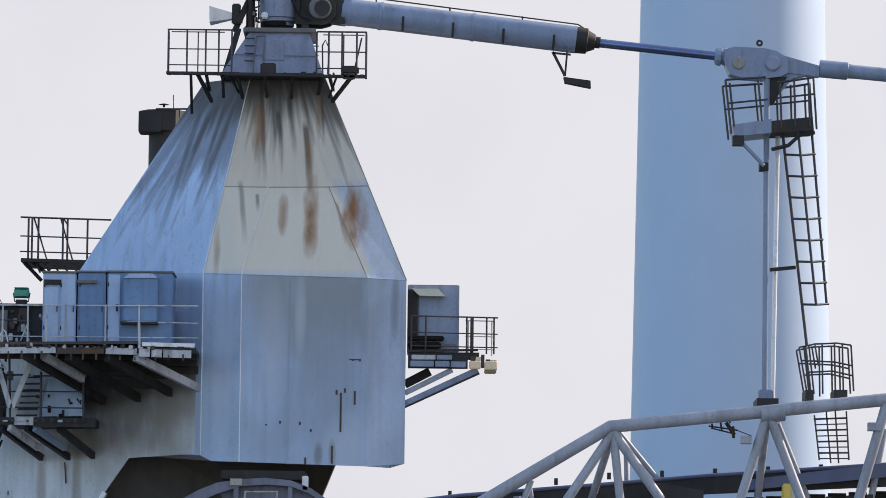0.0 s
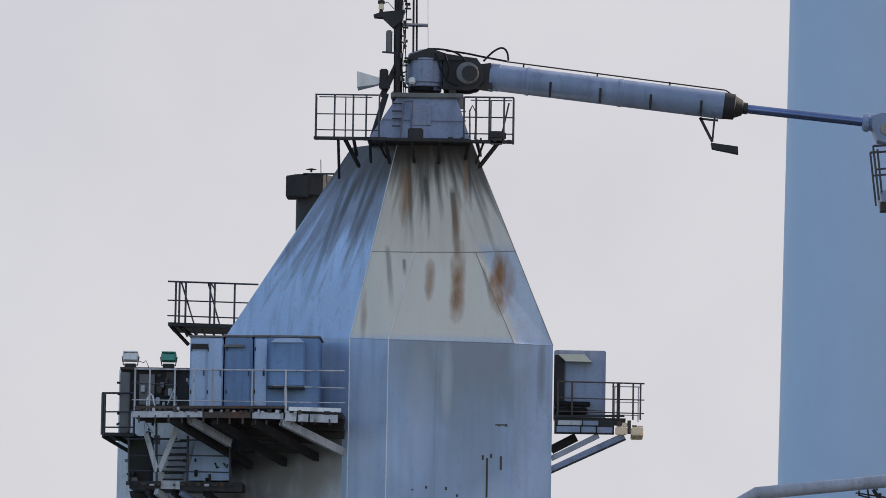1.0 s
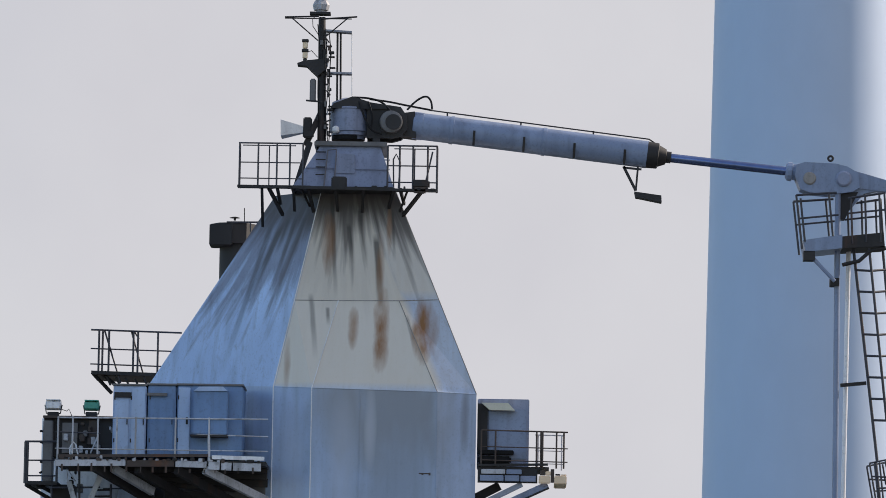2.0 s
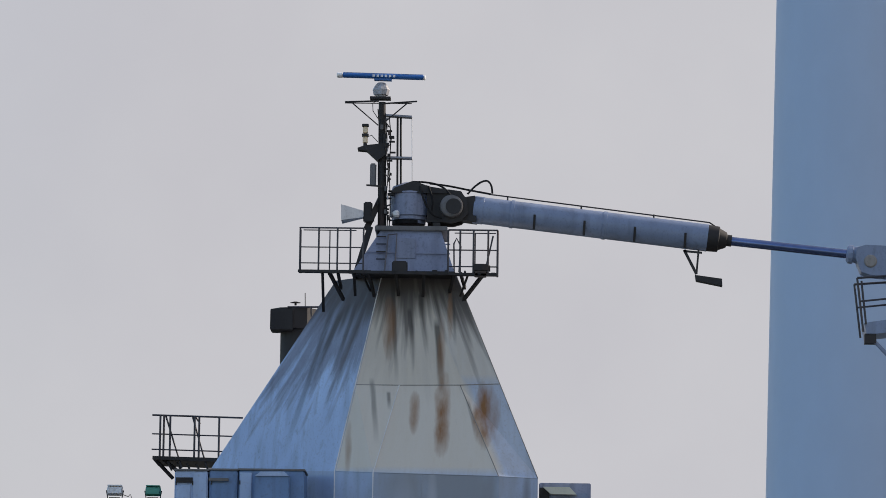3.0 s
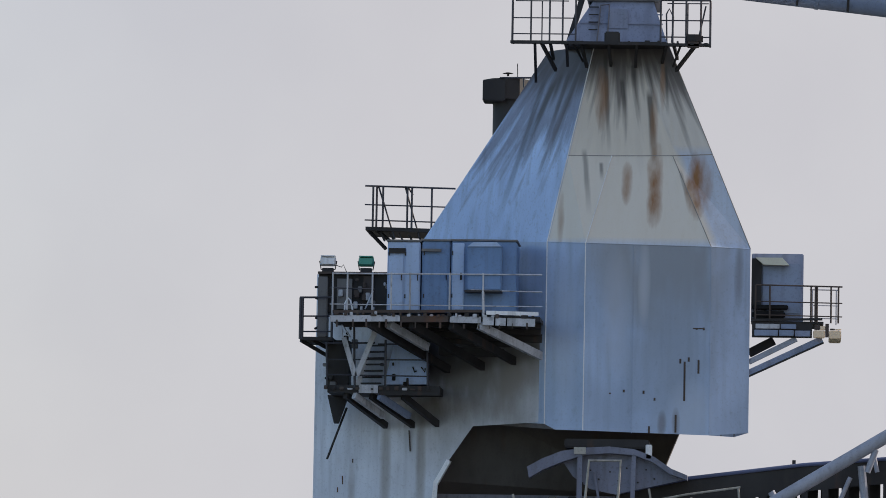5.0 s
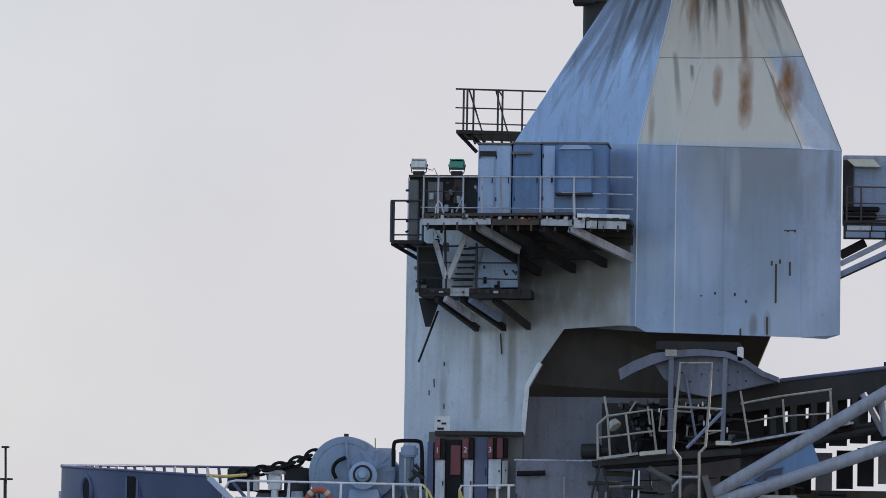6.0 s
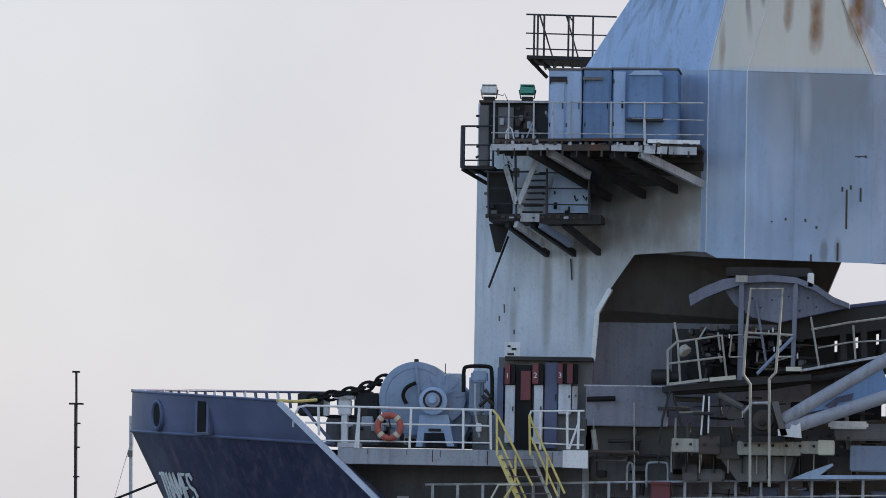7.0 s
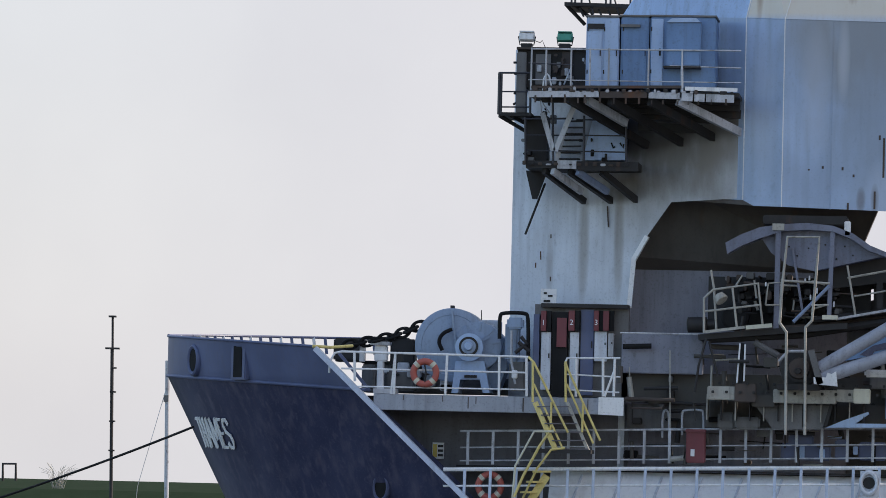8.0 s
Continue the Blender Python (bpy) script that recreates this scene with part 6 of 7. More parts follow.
put("rail_bar", wire([Vector(near_pts[0]) + Vector((0, 0, -0.42)), n_end + Vector((0, 0, -0.42))], 0.028), M_WHITE, near)
for i in range(42):
    p = Vector(near_pts[0]) + d * (0.55 + i * 0.655)
    put("rail_post", beam(p, p - Vector((0.02, 0, 1.25)), 0.10, 0.07), M_EDGE, near)
walkway = thing("walkway_rail", "grey guard rail along the raised walkway", "railing", (0, 0.9, 0.1))
w0, w1 = Vector((-13.21, 0.9, 0.93)), Vector((-2.37, 0.9, 1.25))
d = (w1 - w0).normalized()
for dz, r in ((0, 0.03), (-0.42, 0.02), (-0.76, 0.022)):
    put("rail_bar", wire([w0 + Vector((0, 0, dz)), w0 + d * 25 + Vector((0, 0, dz))], r), M_BEAM, walkway)
for i in range(38):
    p = w0 + d * (0.2 + i * 0.645)
    put("rail_post", beam(p, p - Vector((0, 0, 0.86)), 0.07, 0.07), M_BEAM, walkway)
put("floor_edge", box(-13.3, 12, 0.9, 2.4, 0.02, 0.07), M_STEEL, walkway)
for rect in ((-14.60, -14.31, 2.1, 2.14, 0.26, 0.56), (-14.05, -13.75, 2.1, 2.14, 0.21, 0.63)):
    sign = thing("warning_sign", "white safety sign with yellow and dark fields", "sign", (rect[0], 2.1, rect[4]), "safety signs under the foredeck")
    put("plate", box(*rect), M_WHITE, sign)
    w, h = rect[1] - rect[0], rect[5] - rect[4]
    put("yellow_field", box(rect[0] + 0.05 * w, rect[0] + 0.4 * w, 2.085, 2.099, rect[4] + 0.1 * h, rect[5] - 0.1 * h), M_SIGNY, sign)
    for j in range(3):
        put("text_bar", box(rect[0] + 0.48 * w, rect[0] + 0.92 * w, 2.085, 2.099, rect[4] + (0.15 + 0.28 * j) * h, rect[4] + (0.3 + 0.28 * j) * h), M_STEEL, sign)
red_box = thing("fire_hose_cabinet", "red fire hose cabinet with a white mark on the rail", "hose cabinet", (-7.16, 0.6, 0.22))
put("body", box(-7.41, -6.92, 0.5, 0.85, 0.25, 1.05, 0.03), M_RED, red_box)
put("mark", box(-7.29, -7.19, 0.48, 0.51, 0.42, 0.60), M_WHITE, red_box)
put("lid", box(-7.43, -6.91, 0.45, 0.9, 1.02, 1.11, 0.02), M_RED, red_box)
for pts in ([(-8.06, 1.2, 0.88), (-8.07, 1.2, 1.50), (-7.99, 1.2, 1.61), (-7.90, 1.2, 1.50), (-7.89, 1.2, 0.88)], [(-7.56, 1.2, 0.96), (-7.57, 1.2, 1.54), (-7.51, 1.2, 1.60), (-7.08, 1.2, 1.61), (-7.02, 1.2, 1.55), (-7.01, 1.2, 1.05)]):
    hoop = thing("guard_hoop", "pale bent tube guard hoop on the walkway", "guard hoop", pts[0], "guard hoops")
    put("hoop", wire(pts, 0.03, bend=2), M_BEAM, hoop)

for x, z0, w in ((-12.95, 1.5, 0.05), (-12.75, 1.62, 0.04), (-13.6, 1.66, 0.03), (-10.8, 1.55, 0.05), (-11.55, 1.45, 0.06), (-14.6, 1.68, 0.03), (-9.9, 1.5, 0.04)):
    put("rust_run", box(x, x + w * 0.5, -0.012, -0.002, z0, 1.80), M_RUST, ship)



# ---- discharge conveyor: tubular truss beside the tower ----
truss = thing("conveyor_truss", "grey tubular steel truss that carries the discharge conveyor", "truss", (-3.87, -1.5, 2.57))
NEAR_Y, FAR_Y = -1.0, 1.6
chord = [Vector((-4.03, -1, 2.69)), Vector((2.27, -1, 6.51)), Vector((4.25, -1, 7.70)), Vector((11.17, -1, 8.46)), Vector((15.89, -1, 8.96))]
put("top_chord", wire(chord, 0.165, n=18), M_PIPE, truss, smooth=True)
low = [Vector((-3.95, -1, 2.46)), Vector((1.2, -1, 4.25)), Vector((5.0, -1, 5.2)), Vector((14.0, -1, 5.7))]
put("bottom_chord", wire(low, 0.17, n=18), M_PIPE, truss, smooth=True)
put("web_plate", prism([(-3.47, 2.87), (-2.39, 3.81), (-1.66, 4.25), (-1.37, 3.48), (-2.37, 3.11)], -1.05, -0.95), M_CABIN, truss)
put("web_mark", prism([(-3.02, 3.05), (-2.70, 3.28), (-2.28, 3.39), (-2.32, 3.21), (-2.66, 3.14), (-2.76, 2.97)], -1.08, -1.05), M_HULL, truss)
put("end_flange", beam((-4.24, -1.1, 3.14), (-3.99, -1.1, 2.29), 0.3, 0.16), M_DARKWALL, truss)
n1, n2, n3, n4 = Vector((4.32, -1, 7.57)), Vector((8.19, -1, 8.04)), Vector((11.20, -1, 8.40)), Vector((2.28, -1, 6.34))
for a, b, r in ((n1, (3.13, -1, 5.78), 0.12), (n1, (3.82, 0.8, 5.87), 0.10), (n1, (4.52, -1, 5.80), 0.11), (n1, (5.54, -1, 5.88), 0.125), ((4.52, 0.5, 7.66), (5.55, 1, 6.48), 0.07), ((4.72, 1.2, 7.34), (4.77, 1.2, 5.90), 0.06),
                (n2, (7.50, -1, 5.83), 0.12), (n2, (8.06, 0.8, 5.92), 0.1), ((8.25, -1, 8.00), (9.08, -1, 5.85), 0.12), ((8.54, 0.5, 7.92), (9.38, 0.8, 5.93), 0.09), (n3, (10.47, -1, 5.86), 0.13), ((11.29, 0.8, 7.83), (10.94, 0.8, 5.95), 0.09),
                (n4, (2.07, -1, 5.77), 0.08), ((2.23, 0.6, 6.42), (2.35, 0.6, 5.85), 0.06)):
    put("brace", tube(a, b, r, n=14), M_PIPE, truss, smooth=True)
put("chord_joint", lathe((8.02, -1, 8.04), (1, 0, 0.105), [(0, 0.18), (0.02, 0.21), (0.6, 0.21), (0.62, 0.18)], n=18), M_PIPE, truss, smooth=True)
put("post_foot", box(7.94, 8.48, -0.9, 0.7, 8.29, 8.47), M_STEEL, truss)
put("step_plate", box(10.72, 11.04, -1.2, -0.8, 7.67, 7.87), M_PIPE, truss)
put("step_plate", box(7.53, 7.79, -1.2, -0.8, 7.31, 7.50), M_PIPE, truss)
for a, b, c in (((-0.32, -0.6, 5.27), (0.26, -0.6, 4.22), 0.09), ((0.14, -0.8, 5.20), (0.29, -0.8, 4.21), 0.11), ((0.61, -0.8, 5.00), (1.46, -0.8, 4.23), 0.11), ((1.67, 0.4, 5.70), (1.12, 0.4, 4.41), 0.06), ((1.93, -0.8, 5.94), (2.06, -0.8, 4.67), 0.1)):
    put("brace", tube(a, b, c, n=12), M_PIPE, truss)

belt = thing("conveyor_gallery", "dark grimy belt conveyor with side plates and idlers", "conveyor", (-4.00, 1, 5.21))
g_top = [(-4.28, 5.22), (-2.45, 5.63), (0.50, 6.02), (4.03, 6.33), (6.76, 6.59), (11.34, 6.93), (16.11, 7.30)]
g_bot = [(16.11, 6.58), (11.34, 6.36), (6.77, 6.12), (4.04, 5.73), (0.51, 5.35), (-2.44, 4.94), (-4.27, 4.69)]
put("side_plate", prism(g_top + g_bot, 0.8, 0.9), M_STEEL, belt)
put("belt", prism([(x, z - 0.12) for x, z in g_top] + [(x, z + 0.1) for x, z in g_bot], 0.9, 2.2), M_BLACK, belt)
put("top_flange", wire([(x, 0.78, z) for x, z in g_top], 0.05), M_HULLTOP, belt)
put("lower_beam", wire([(x, 0.7, z - 0.75) for x, z in reversed(g_bot)], 0.09), M_STEEL, belt)
for i in range(34):
    x = -2.6 + i * 0.52
    z = 5.0 + 0.13 * (x + 2.6) if x < 3 else 5.73 + 0.06 * (x - 3)
    put("hanger", beam((x, 0.75, z - 0.05), (x + 0.03, 0.75, z - 0.95), 0.10, 0.16), M_STEEL, belt)
for i in range(30):
    x = -3.3 + i * 0.53
    z = 4.75 + 0.13 * (x + 3.3) if x < 3 else 5.57 + 0.06 * (x - 3)
    put("skirt_plate", box(x, x + 0.46, 1.9, 2.0, z - 1.0, z + 0.25), M_STEEL, belt)
    put("skirt_plate", box(x + 0.2, x + 0.62, 1.7, 1.8, z - 2.1, z - 1.12), M_BLACK if i % 3 else M_DARKWALL, belt)
for i in range(8):
    x = 0.2 + i * 1.35
    z = 5.98 + 0.13 * (x - 0.2) if x < 3.5 else 6.45 + 0.05 * (x - 3.5)
    put("idler_stub", box(x, x + 0.09, 0.9, 1.2, z, z + 0.16), M_STEEL, belt)
put("web_plate", prism([(-3.44, 3.94), (-1.78, 4.33), (-1.76, 2.74), (-3.42, 2.71)], 2.1, 2.2), M_DARKWALL, belt)
put("web_strip", prism([(-3.17, 5.17), (-1.37, 5.47), (-1.36, 5.06), (-3.16, 4.74)], 2.05, 2.1), M_STEEL, belt)
put("web_strip", prism([(-3.16, 4.45), (-1.36, 4.80), (-1.35, 4.31), (-3.15, 4.09)], 2.05, 2.1), M_STEEL, belt)
put("guard_rail", wire([(-3.40, 0.2, 5.01), (-2.44, 0.2, 5.20), (-1.10, 0.2, 5.40)], 0.028), M_DULL, belt)
put("guard_rail", wire([(-3.22, 0.2, 4.55), (-2.43, 0.2, 4.70), (-1.17, 0.2, 4.79)], 0.022), M_DULL, belt)
for a, b in (((-3.41, 0.2, 5.33), (-3.18, 0.2, 4.05)), ((-2.34, 0.2, 5.13), (-2.27, 0.2, 4.28)), ((-1.15, 0.2, 5.37), (-1.09, 0.2, 4.65))):
    put("guard_post", tube(a, b, 0.03), M_DULL, belt)
# pale bar added in place of a bright slit of sky, no deck
put("sky_slit_bar", beam((-3.67, 0.4, 3.96), (-0.55, 0.4, 4.56), 0.8, 0.06), M_BEAM, belt)
put("return_pipe", wire([(-6.87, 0.3, 3.40), (-4.51, 0.3, 3.57), (-2.41, 0.3, 3.92), (0.87, 0.3, 4.56)], 0.11), M_STEEL, belt)
put("return_pipe", wire([(-6.25, 0.8, 3.57), (-3.68, 0.8, 3.84), (-1.97, 0.8, 4.16)], 0.09), M_RUST, belt)
put("cover_plate", prism([(5.48, 6.32), (6.62, 6.15), (6.62, 5.84), (5.27, 5.82)], -0.7, 0.5), M_STEEL, belt)
put("yellow_box", box(8.67, 9.12, 0.3, 0.7, 5.91, 6.39, 0.03), M_SIGNY, belt, "yellow control box")
put("box_cover", box(8.88, 9.14, 0.25, 0.35, 5.90, 6.39, 0.02), M_SAND, belt)
put("blue_cover", prism([(7.78, 6.48), (11.31, 6.95), (11.31, 6.59), (7.78, 6.22)], 0.45, 0.6), M_HULLTOP, belt)

hood = thing("chute_hood", "blue-grey curved steel chute hood under the tower", "chute", (-4.84, 0.5, 5.31))
arc_o = [(-6.49, 5.83), (-6.12, 6.04), (-5.63, 6.24), (-5.06, 6.33), (-4.42, 6.37), (-3.78, 6.31), (-3.27, 6.12), (-2.84, 5.83), (-2.44, 5.67)]
arc_i = [(-2.44, 5.55), (-2.87, 5.69), (-3.30, 5.98), (-3.77, 6.16), (-4.41, 6.20), (-5.05, 6.15), (-5.62, 5.96), (-6.09, 5.76), (-6.44, 5.55)]
put("curved_rim", prism(arc_o + arc_i, -0.1, 0.6), M_CHUTE, hood)
put("side_sheet", prism([(-5.63, 6.03), (-5.06, 6.18), (-4.42, 6.24), (-3.78, 6.19), (-3.31, 6.02), (-2.84, 5.73), (-2.44, 5.59), (-4.26, 5.17), (-4.90, 5.30), (-5.34, 5.61)], 0.2, 0.3), M_CHUTE, hood)
put("dark_top", box(-5.56, -3.42, 0, 1.6, 6.33, 6.56, 0.03), M_STEEL, hood)
put("rib", beam((-4.80, 0.15, 5.73), (-4.52, 0.15, 4.16), 0.06, 0.06), M_CHUTE, hood)
put("pale_cleat", box(-3.50, -3.34, -0.1, 0.2, 6.06, 6.43, 0.02), M_WHITE, hood)
for i in range(9):
    bx, bz = ((i * 37) % 100) / 100, ((i * 53) % 100) / 100
    put("bolt", lathe((-5.1 + 1.9 * bx, 0.19, 5.45 + 0.55 * bz), (0, -1, 0), [(0, 0.025), (0.02, 0.02)], n=6), M_STEEL, hood)

stage = thing("inspection_stage", "railed steel inspection stage beneath the tower", "platform", (-5.79, 0, 3.56))
RAILS = (
    ([(-6.97, -0.3, 3.53), (-6.99, -0.3, 4.41), (-6.76, -0.3, 4.63), (-5.63, -0.3, 4.81), (-5.49, -0.3, 3.70)], 0.032, M_DULL),
    ([(-6.95, -0.3, 4.08), (-5.56, -0.3, 4.27)], 0.028, M_DULL),
    ([(-6.28, -0.3, 4.71), (-6.14, -0.3, 3.66)], 0.03, M_DULL),
    ([(-6.86, 0.3, 5.15), (-6.77, 0.3, 4.67), (-6.69, 0.3, 3.62)], 0.03, M_DULL),
    ([(-6.24, 0.4, 4.74), (-6.06, 0.4, 5.04)], 0.025, M_DULL),
    ([(-5.44, -0.2, 4.27), (-5.38, -0.2, 4.82), (-5.06, -0.2, 4.85), (-5.08, -0.2, 4.28), (-5.44, -0.2, 4.27)], 0.022, M_DULL),
    ([(-5.06, -0.4, 4.89), (-3.83, -0.4, 4.84)], 0.03, M_DULL),
    ([(-4.28, -0.3, 4.29), (-3.85, -0.3, 4.30)], 0.025, M_DULL),
    ([(-4.73, -0.2, 3.86), (-3.84, -0.2, 4.79)], 0.045, M_BOOM),
    ([(-4.82, -1.5, 1.00), (-4.85, -1.5, 3.56), (-5.02, -1.5, 3.79), (-4.97, -1.5, 4.80), (-4.87, -1.5, 5.94), (-4.08, -1.5, 5.95), (-4.15, -1.5, 4.82), (-4.22, -1.5, 3.86), (-4.38, -1.5, 3.69), (-4.34, -1.5, 1.01)], 0.036, M_DULL),
    ([(-6.91, -0.3, 3.39), (-7.09, -0.3, 2.70), (-7.17, -0.3, 2.03)], 0.03, M_STEEL),
    ([(-6.84, -0.2, 3.32), (-6.61, -0.2, 2.47)], 0.03, M_STEEL),
    ([(-6.06, -0.2, 3.29), (-6.12, -0.2, 2.29)], 0.022, M_WHITE),
    ([(-5.93, -0.2, 3.27), (-5.94, -0.2, 2.34)], 0.022, M_WHITE),
    ([(-6.00, -0.1, 3.30), (-6.03, -0.1, 2.30)], 0.05, M_BLACK),
    ([(-6.33, -0.3, 2.83), (-5.81, -0.3, 2.84)], 0.045, M_STEEL),
    ([(-5.72, 0.2, 3.35), (-5.10, 0.2, 3.01)], 0.09, M_DARKWALL),
)
for pts, r, m in RAILS:
    put("rail", wire(pts, r), m, stage)
put("column", beam((-5.16, 0, 6.29), (-5.17, 0, 3.57), 0.15, 0.13), M_CHUTE, stage)
put("column", beam((-3.79, 0, 6.20), (-3.84, 0, 4.06), 0.13, 0.11), M_CHUTE, stage)
put("cleat", box(-5.31, -5.01, -0.15, 0.15, 6.17, 6.34), M_DULL, stage)
put("cleat", box(-4.01, -3.62, -0.2, 0.2, 3.94, 4.05), M_SAND, stage)
put("floor_edge", beam((-6.94, -0.3, 3.56), (-5.95, -0.3, 3.70), 0.1, 0.07), M_DULL, stage)
put("floor_edge", beam((-5.92, -0.3, 3.69), (-5.26, -0.3, 3.76), 0.1, 0.1), M_SAND, stage)
put("floor_plate", prism([(-7.13, 3.50), (-3.37, 3.87), (-3.37, 3.72), (-7.12, 3.36)], -0.1, 1.6), M_STEEL, stage)
put("motor", lathe((-7.47, 0.8, 3.76), (1, 0, 0.03), [(0, 0.12), (0.03, 0.2), (0.5, 0.2), (0.52, 0.14), (0.7, 0.14)], n=18), M_STEEL, stage, smooth=True)
put("lamp", lathe((-6.65, -0.25, 4.51), (0.5, -0.3, -0.6), [(0, 0.06), (0.05, 0.14), (0.2, 0.17), (0.22, 0.15)], n=16), M_DULL, stage, smooth=True)
# dark sheet added behind the stage for the shade of the recess
put("recess_shade_plate", box(-7.0, -3.3, 1.9, 1.98, 3.7, 5.05), M_STEEL, stage)
put("drum", lathe((-6.25, 0.6, 4.00), (0, 1, 0), [(0, 0.3), (0.05, 0.36), (0.5, 0.36)], n=24), M_BLACK, stage, smooth=True)
random.seed(21)
for i in range(90):
    x, z = random.uniform(-6.6, -3.7), random.uniform(3.9, 5.0)
    w, h = random.uniform(0.04, 0.22), random.uniform(0.04, 0.22)
    put("machine_part", box(x, x + w, 0.5 + random.random() * 0.6, 1.6, z, z + h, 0.02), random.choice((M_STEEL, M_BLACK, M_STEEL, M_RUST, M_DARKWALL)), stage)
for i in range(36):
    x, z = random.uniform(-6.7, -3.6), random.uniform(3.95, 5.0)
    y = random.uniform(0.35, 1.0)
    if i % 3:
        put("pipe", tube((x, y, z), (x + random.uniform(0.2, 0.7), y, z + random.uniform(-0.1, 0.15)), random.uniform(0.015, 0.05)), random.choice((M_STEEL, M_BLACK, M_DULL, M_RUST)), stage)
    else:
        put("pipe", tube((x, y, z), (x + random.uniform(-0.08, 0.08), y, z - random.uniform(0.2, 0.6)), random.uniform(0.012, 0.04)), random.choice((M_STEEL, M_DULL, M_BLACK)), stage)
for i in range(6):
    x, z = random.uniform(-6.2, -3.5), random.uniform(4.2, 4.95)
    put("pale_fitting", box(x, x + 0.04, 0.3, 0.36, z, z + random.uniform(0.06, 0.18), 0.01), M_WHITE, stage)

pulley = thing("tail_pulley", "dark greasy conveyor pulley in a bearing frame", "pulley", (-4.57, -0.5, 2.01))
put("wheel", lathe((-4.54, -0.8, 2.68), (0, 1, 0), [(0, 0.36), (0.05, 0.5), (0.9, 0.5)], n=10), M_STEEL, pulley)
put("bearing", lathe((-4.54, -0.95, 2.68), (0, 1, 0), [(0, 0.12), (0.02, 0.25), (0.2, 0.28)], n=20), M_RUST, pulley)
put("shaft", lathe((-4.56, -1.05, 2.61), (0, 1, 0), [(0, 0.07), (0.15, 0.09)], n=14), M_STEEL, pulley)
put("strap", wire([(-5.05, -0.9, 2.84), (-4.82, -0.9, 3.10), (-4.41, -0.9, 3.11)], 0.04), M_BEAM, pulley)
put("base", box(-5.08, -4.02, -0.9, 0.3, 2.14, 2.28), M_STEEL, pulley)
# bracket in sunlight, the brightness given by white colour
put("sunlit_bracket", prism([(-4.16, 2.46), (-3.85, 2.46), (-3.82, 2.58), (-3.71, 2.55), (-3.60, 2.62), (-3.56, 2.24), (-4.15, 2.29)], -1.25, -1.0), M_WHITE, pulley)

base = thing("steel_undercarriage", "heavy grimy steel base frame under the conveyor", "base frame", (-4.76, 0.5, 1.16))
# the M_SAND block is a beam's sunlit end, that light put into its colour
for rect, m, bv in (((-6.86, -5.74, -0.2, 0.6, 1.86, 2.20), M_DULL, 0.02), ((-6.17, -5.63, -0.3, 0, 1.81, 2.27), M_RUST, 0.02), ((-5.20, -3.61, -0.3, 0.5, 1.81, 2.16), M_DULL, 0.02), ((-3.61, -3.16, -0.3, 0.5, 1.87, 2.18), M_DULL, 0.02),
                    ((-3.18, -2.76, -0.4, 0.4, 1.84, 2.21), M_SAND, 0.02), ((-5.75, -5.15, 0, 0.8, 1.71, 2.00), M_GRIME_SHADE, 0.02), ((-6.94, -2.36, 1, 1.6, 1.17, 1.82), M_GRIME_SHADE, 0.0), ((-9.16, -2.39, 1.6, 2, 1.78, 2.54), M_GRIME_SHADE, 0.0),
                    ((-9.15, -7.07, 1.2, 1.7, 2.51, 3.52), M_WAIST, 0.02), ((-9.02, -6.84, 1.9, 2.3, 1.10, 1.74), M_DARKWALL, 0.0), ((-2.80, -0.50, 0.6, 1.4, 2.23, 2.66), M_DARKWALL, 0.04), ((-2.92, -1.92, -0.3, 0.2, 2.51, 2.70), M_WHITE, 0.05),
                    ((-2.38, 0.37, 0.2, 1, 1.45, 2.10), M_BOOM, 0.03), ((-6.63, -6.20, 0.6, 0.9, 1.12, 1.56), M_DARKWALL, 0.05), ((-6.19, -5.55, 0.5, 0.9, 1.14, 1.45), M_DARKWALL, 0.05)):
    put("beam", box(*rect, bv), m, base)
put("bulkhead", box(-3.4, 3.0, 2.6, 2.7, -1.2, 2.9), M_GRIME_SHADE, base)
put("gusset", prism([(-5.69, 1.77), (-4.48, 1.79), (-4.47, 1.17), (-5.21, 1.15)], 0.3, 0.5), M_DARKWALL, base)
put("gusset", prism([(-4.41, 1.77), (-3.76, 1.78), (-3.97, 1.18), (-4.39, 1.17)], 0.3, 0.5), M_DARKWALL, base)
put("strut", beam((-3.63, 0.2, 2.18), (-3.89, 0.2, 1.25), 0.07, 0.09), M_STEEL, base)
put("hanging_post", beam((-7.90, 1, 3.11), (-7.85, 1, 0.95), 0.03, 0.03), M_DULL, base)
for i in range(30):
    x, z = random.uniform(-9.3, -1.6), random.uniform(0.2, 3.0)
    put("clutter", box(x, x + random.uniform(0.08, 0.45), 1.0 + random.random() * 0.5, 1.9, z, z + random.uniform(0.06, 0.3), 0.02), random.choice((M_STEEL, M_BLACK, M_RUST, M_DARKWALL)), base)
for i in range(90):
    x, z = random.uniform(-9.2, -1.4), random.uniform(0.15, 3.3)
    y = random.uniform(0.75, 1.6)
    r = random.choice((0.012, 0.018, 0.03, 0.05, 0.07))
    m = random.choice((M_STEEL, M_BLACK, M_DULL, M_GRIME_SHADE, M_RUST, M_GRIME_SHADE, M_STEEL))
    if i % 5 < 3:
        put("pipe", tube((x, y, z), (x + random.uniform(0.3, 1.3), y, z + random.uniform(-0.05, 0.05)), r), m, base)
    else:
        put("pipe", tube((x, y, z), (x + random.uniform(-0.1, 0.1), y, max(0.1, z - random.uniform(0.3, 0.9)) if z > 0.4 else z + 0.5), r), m, base)
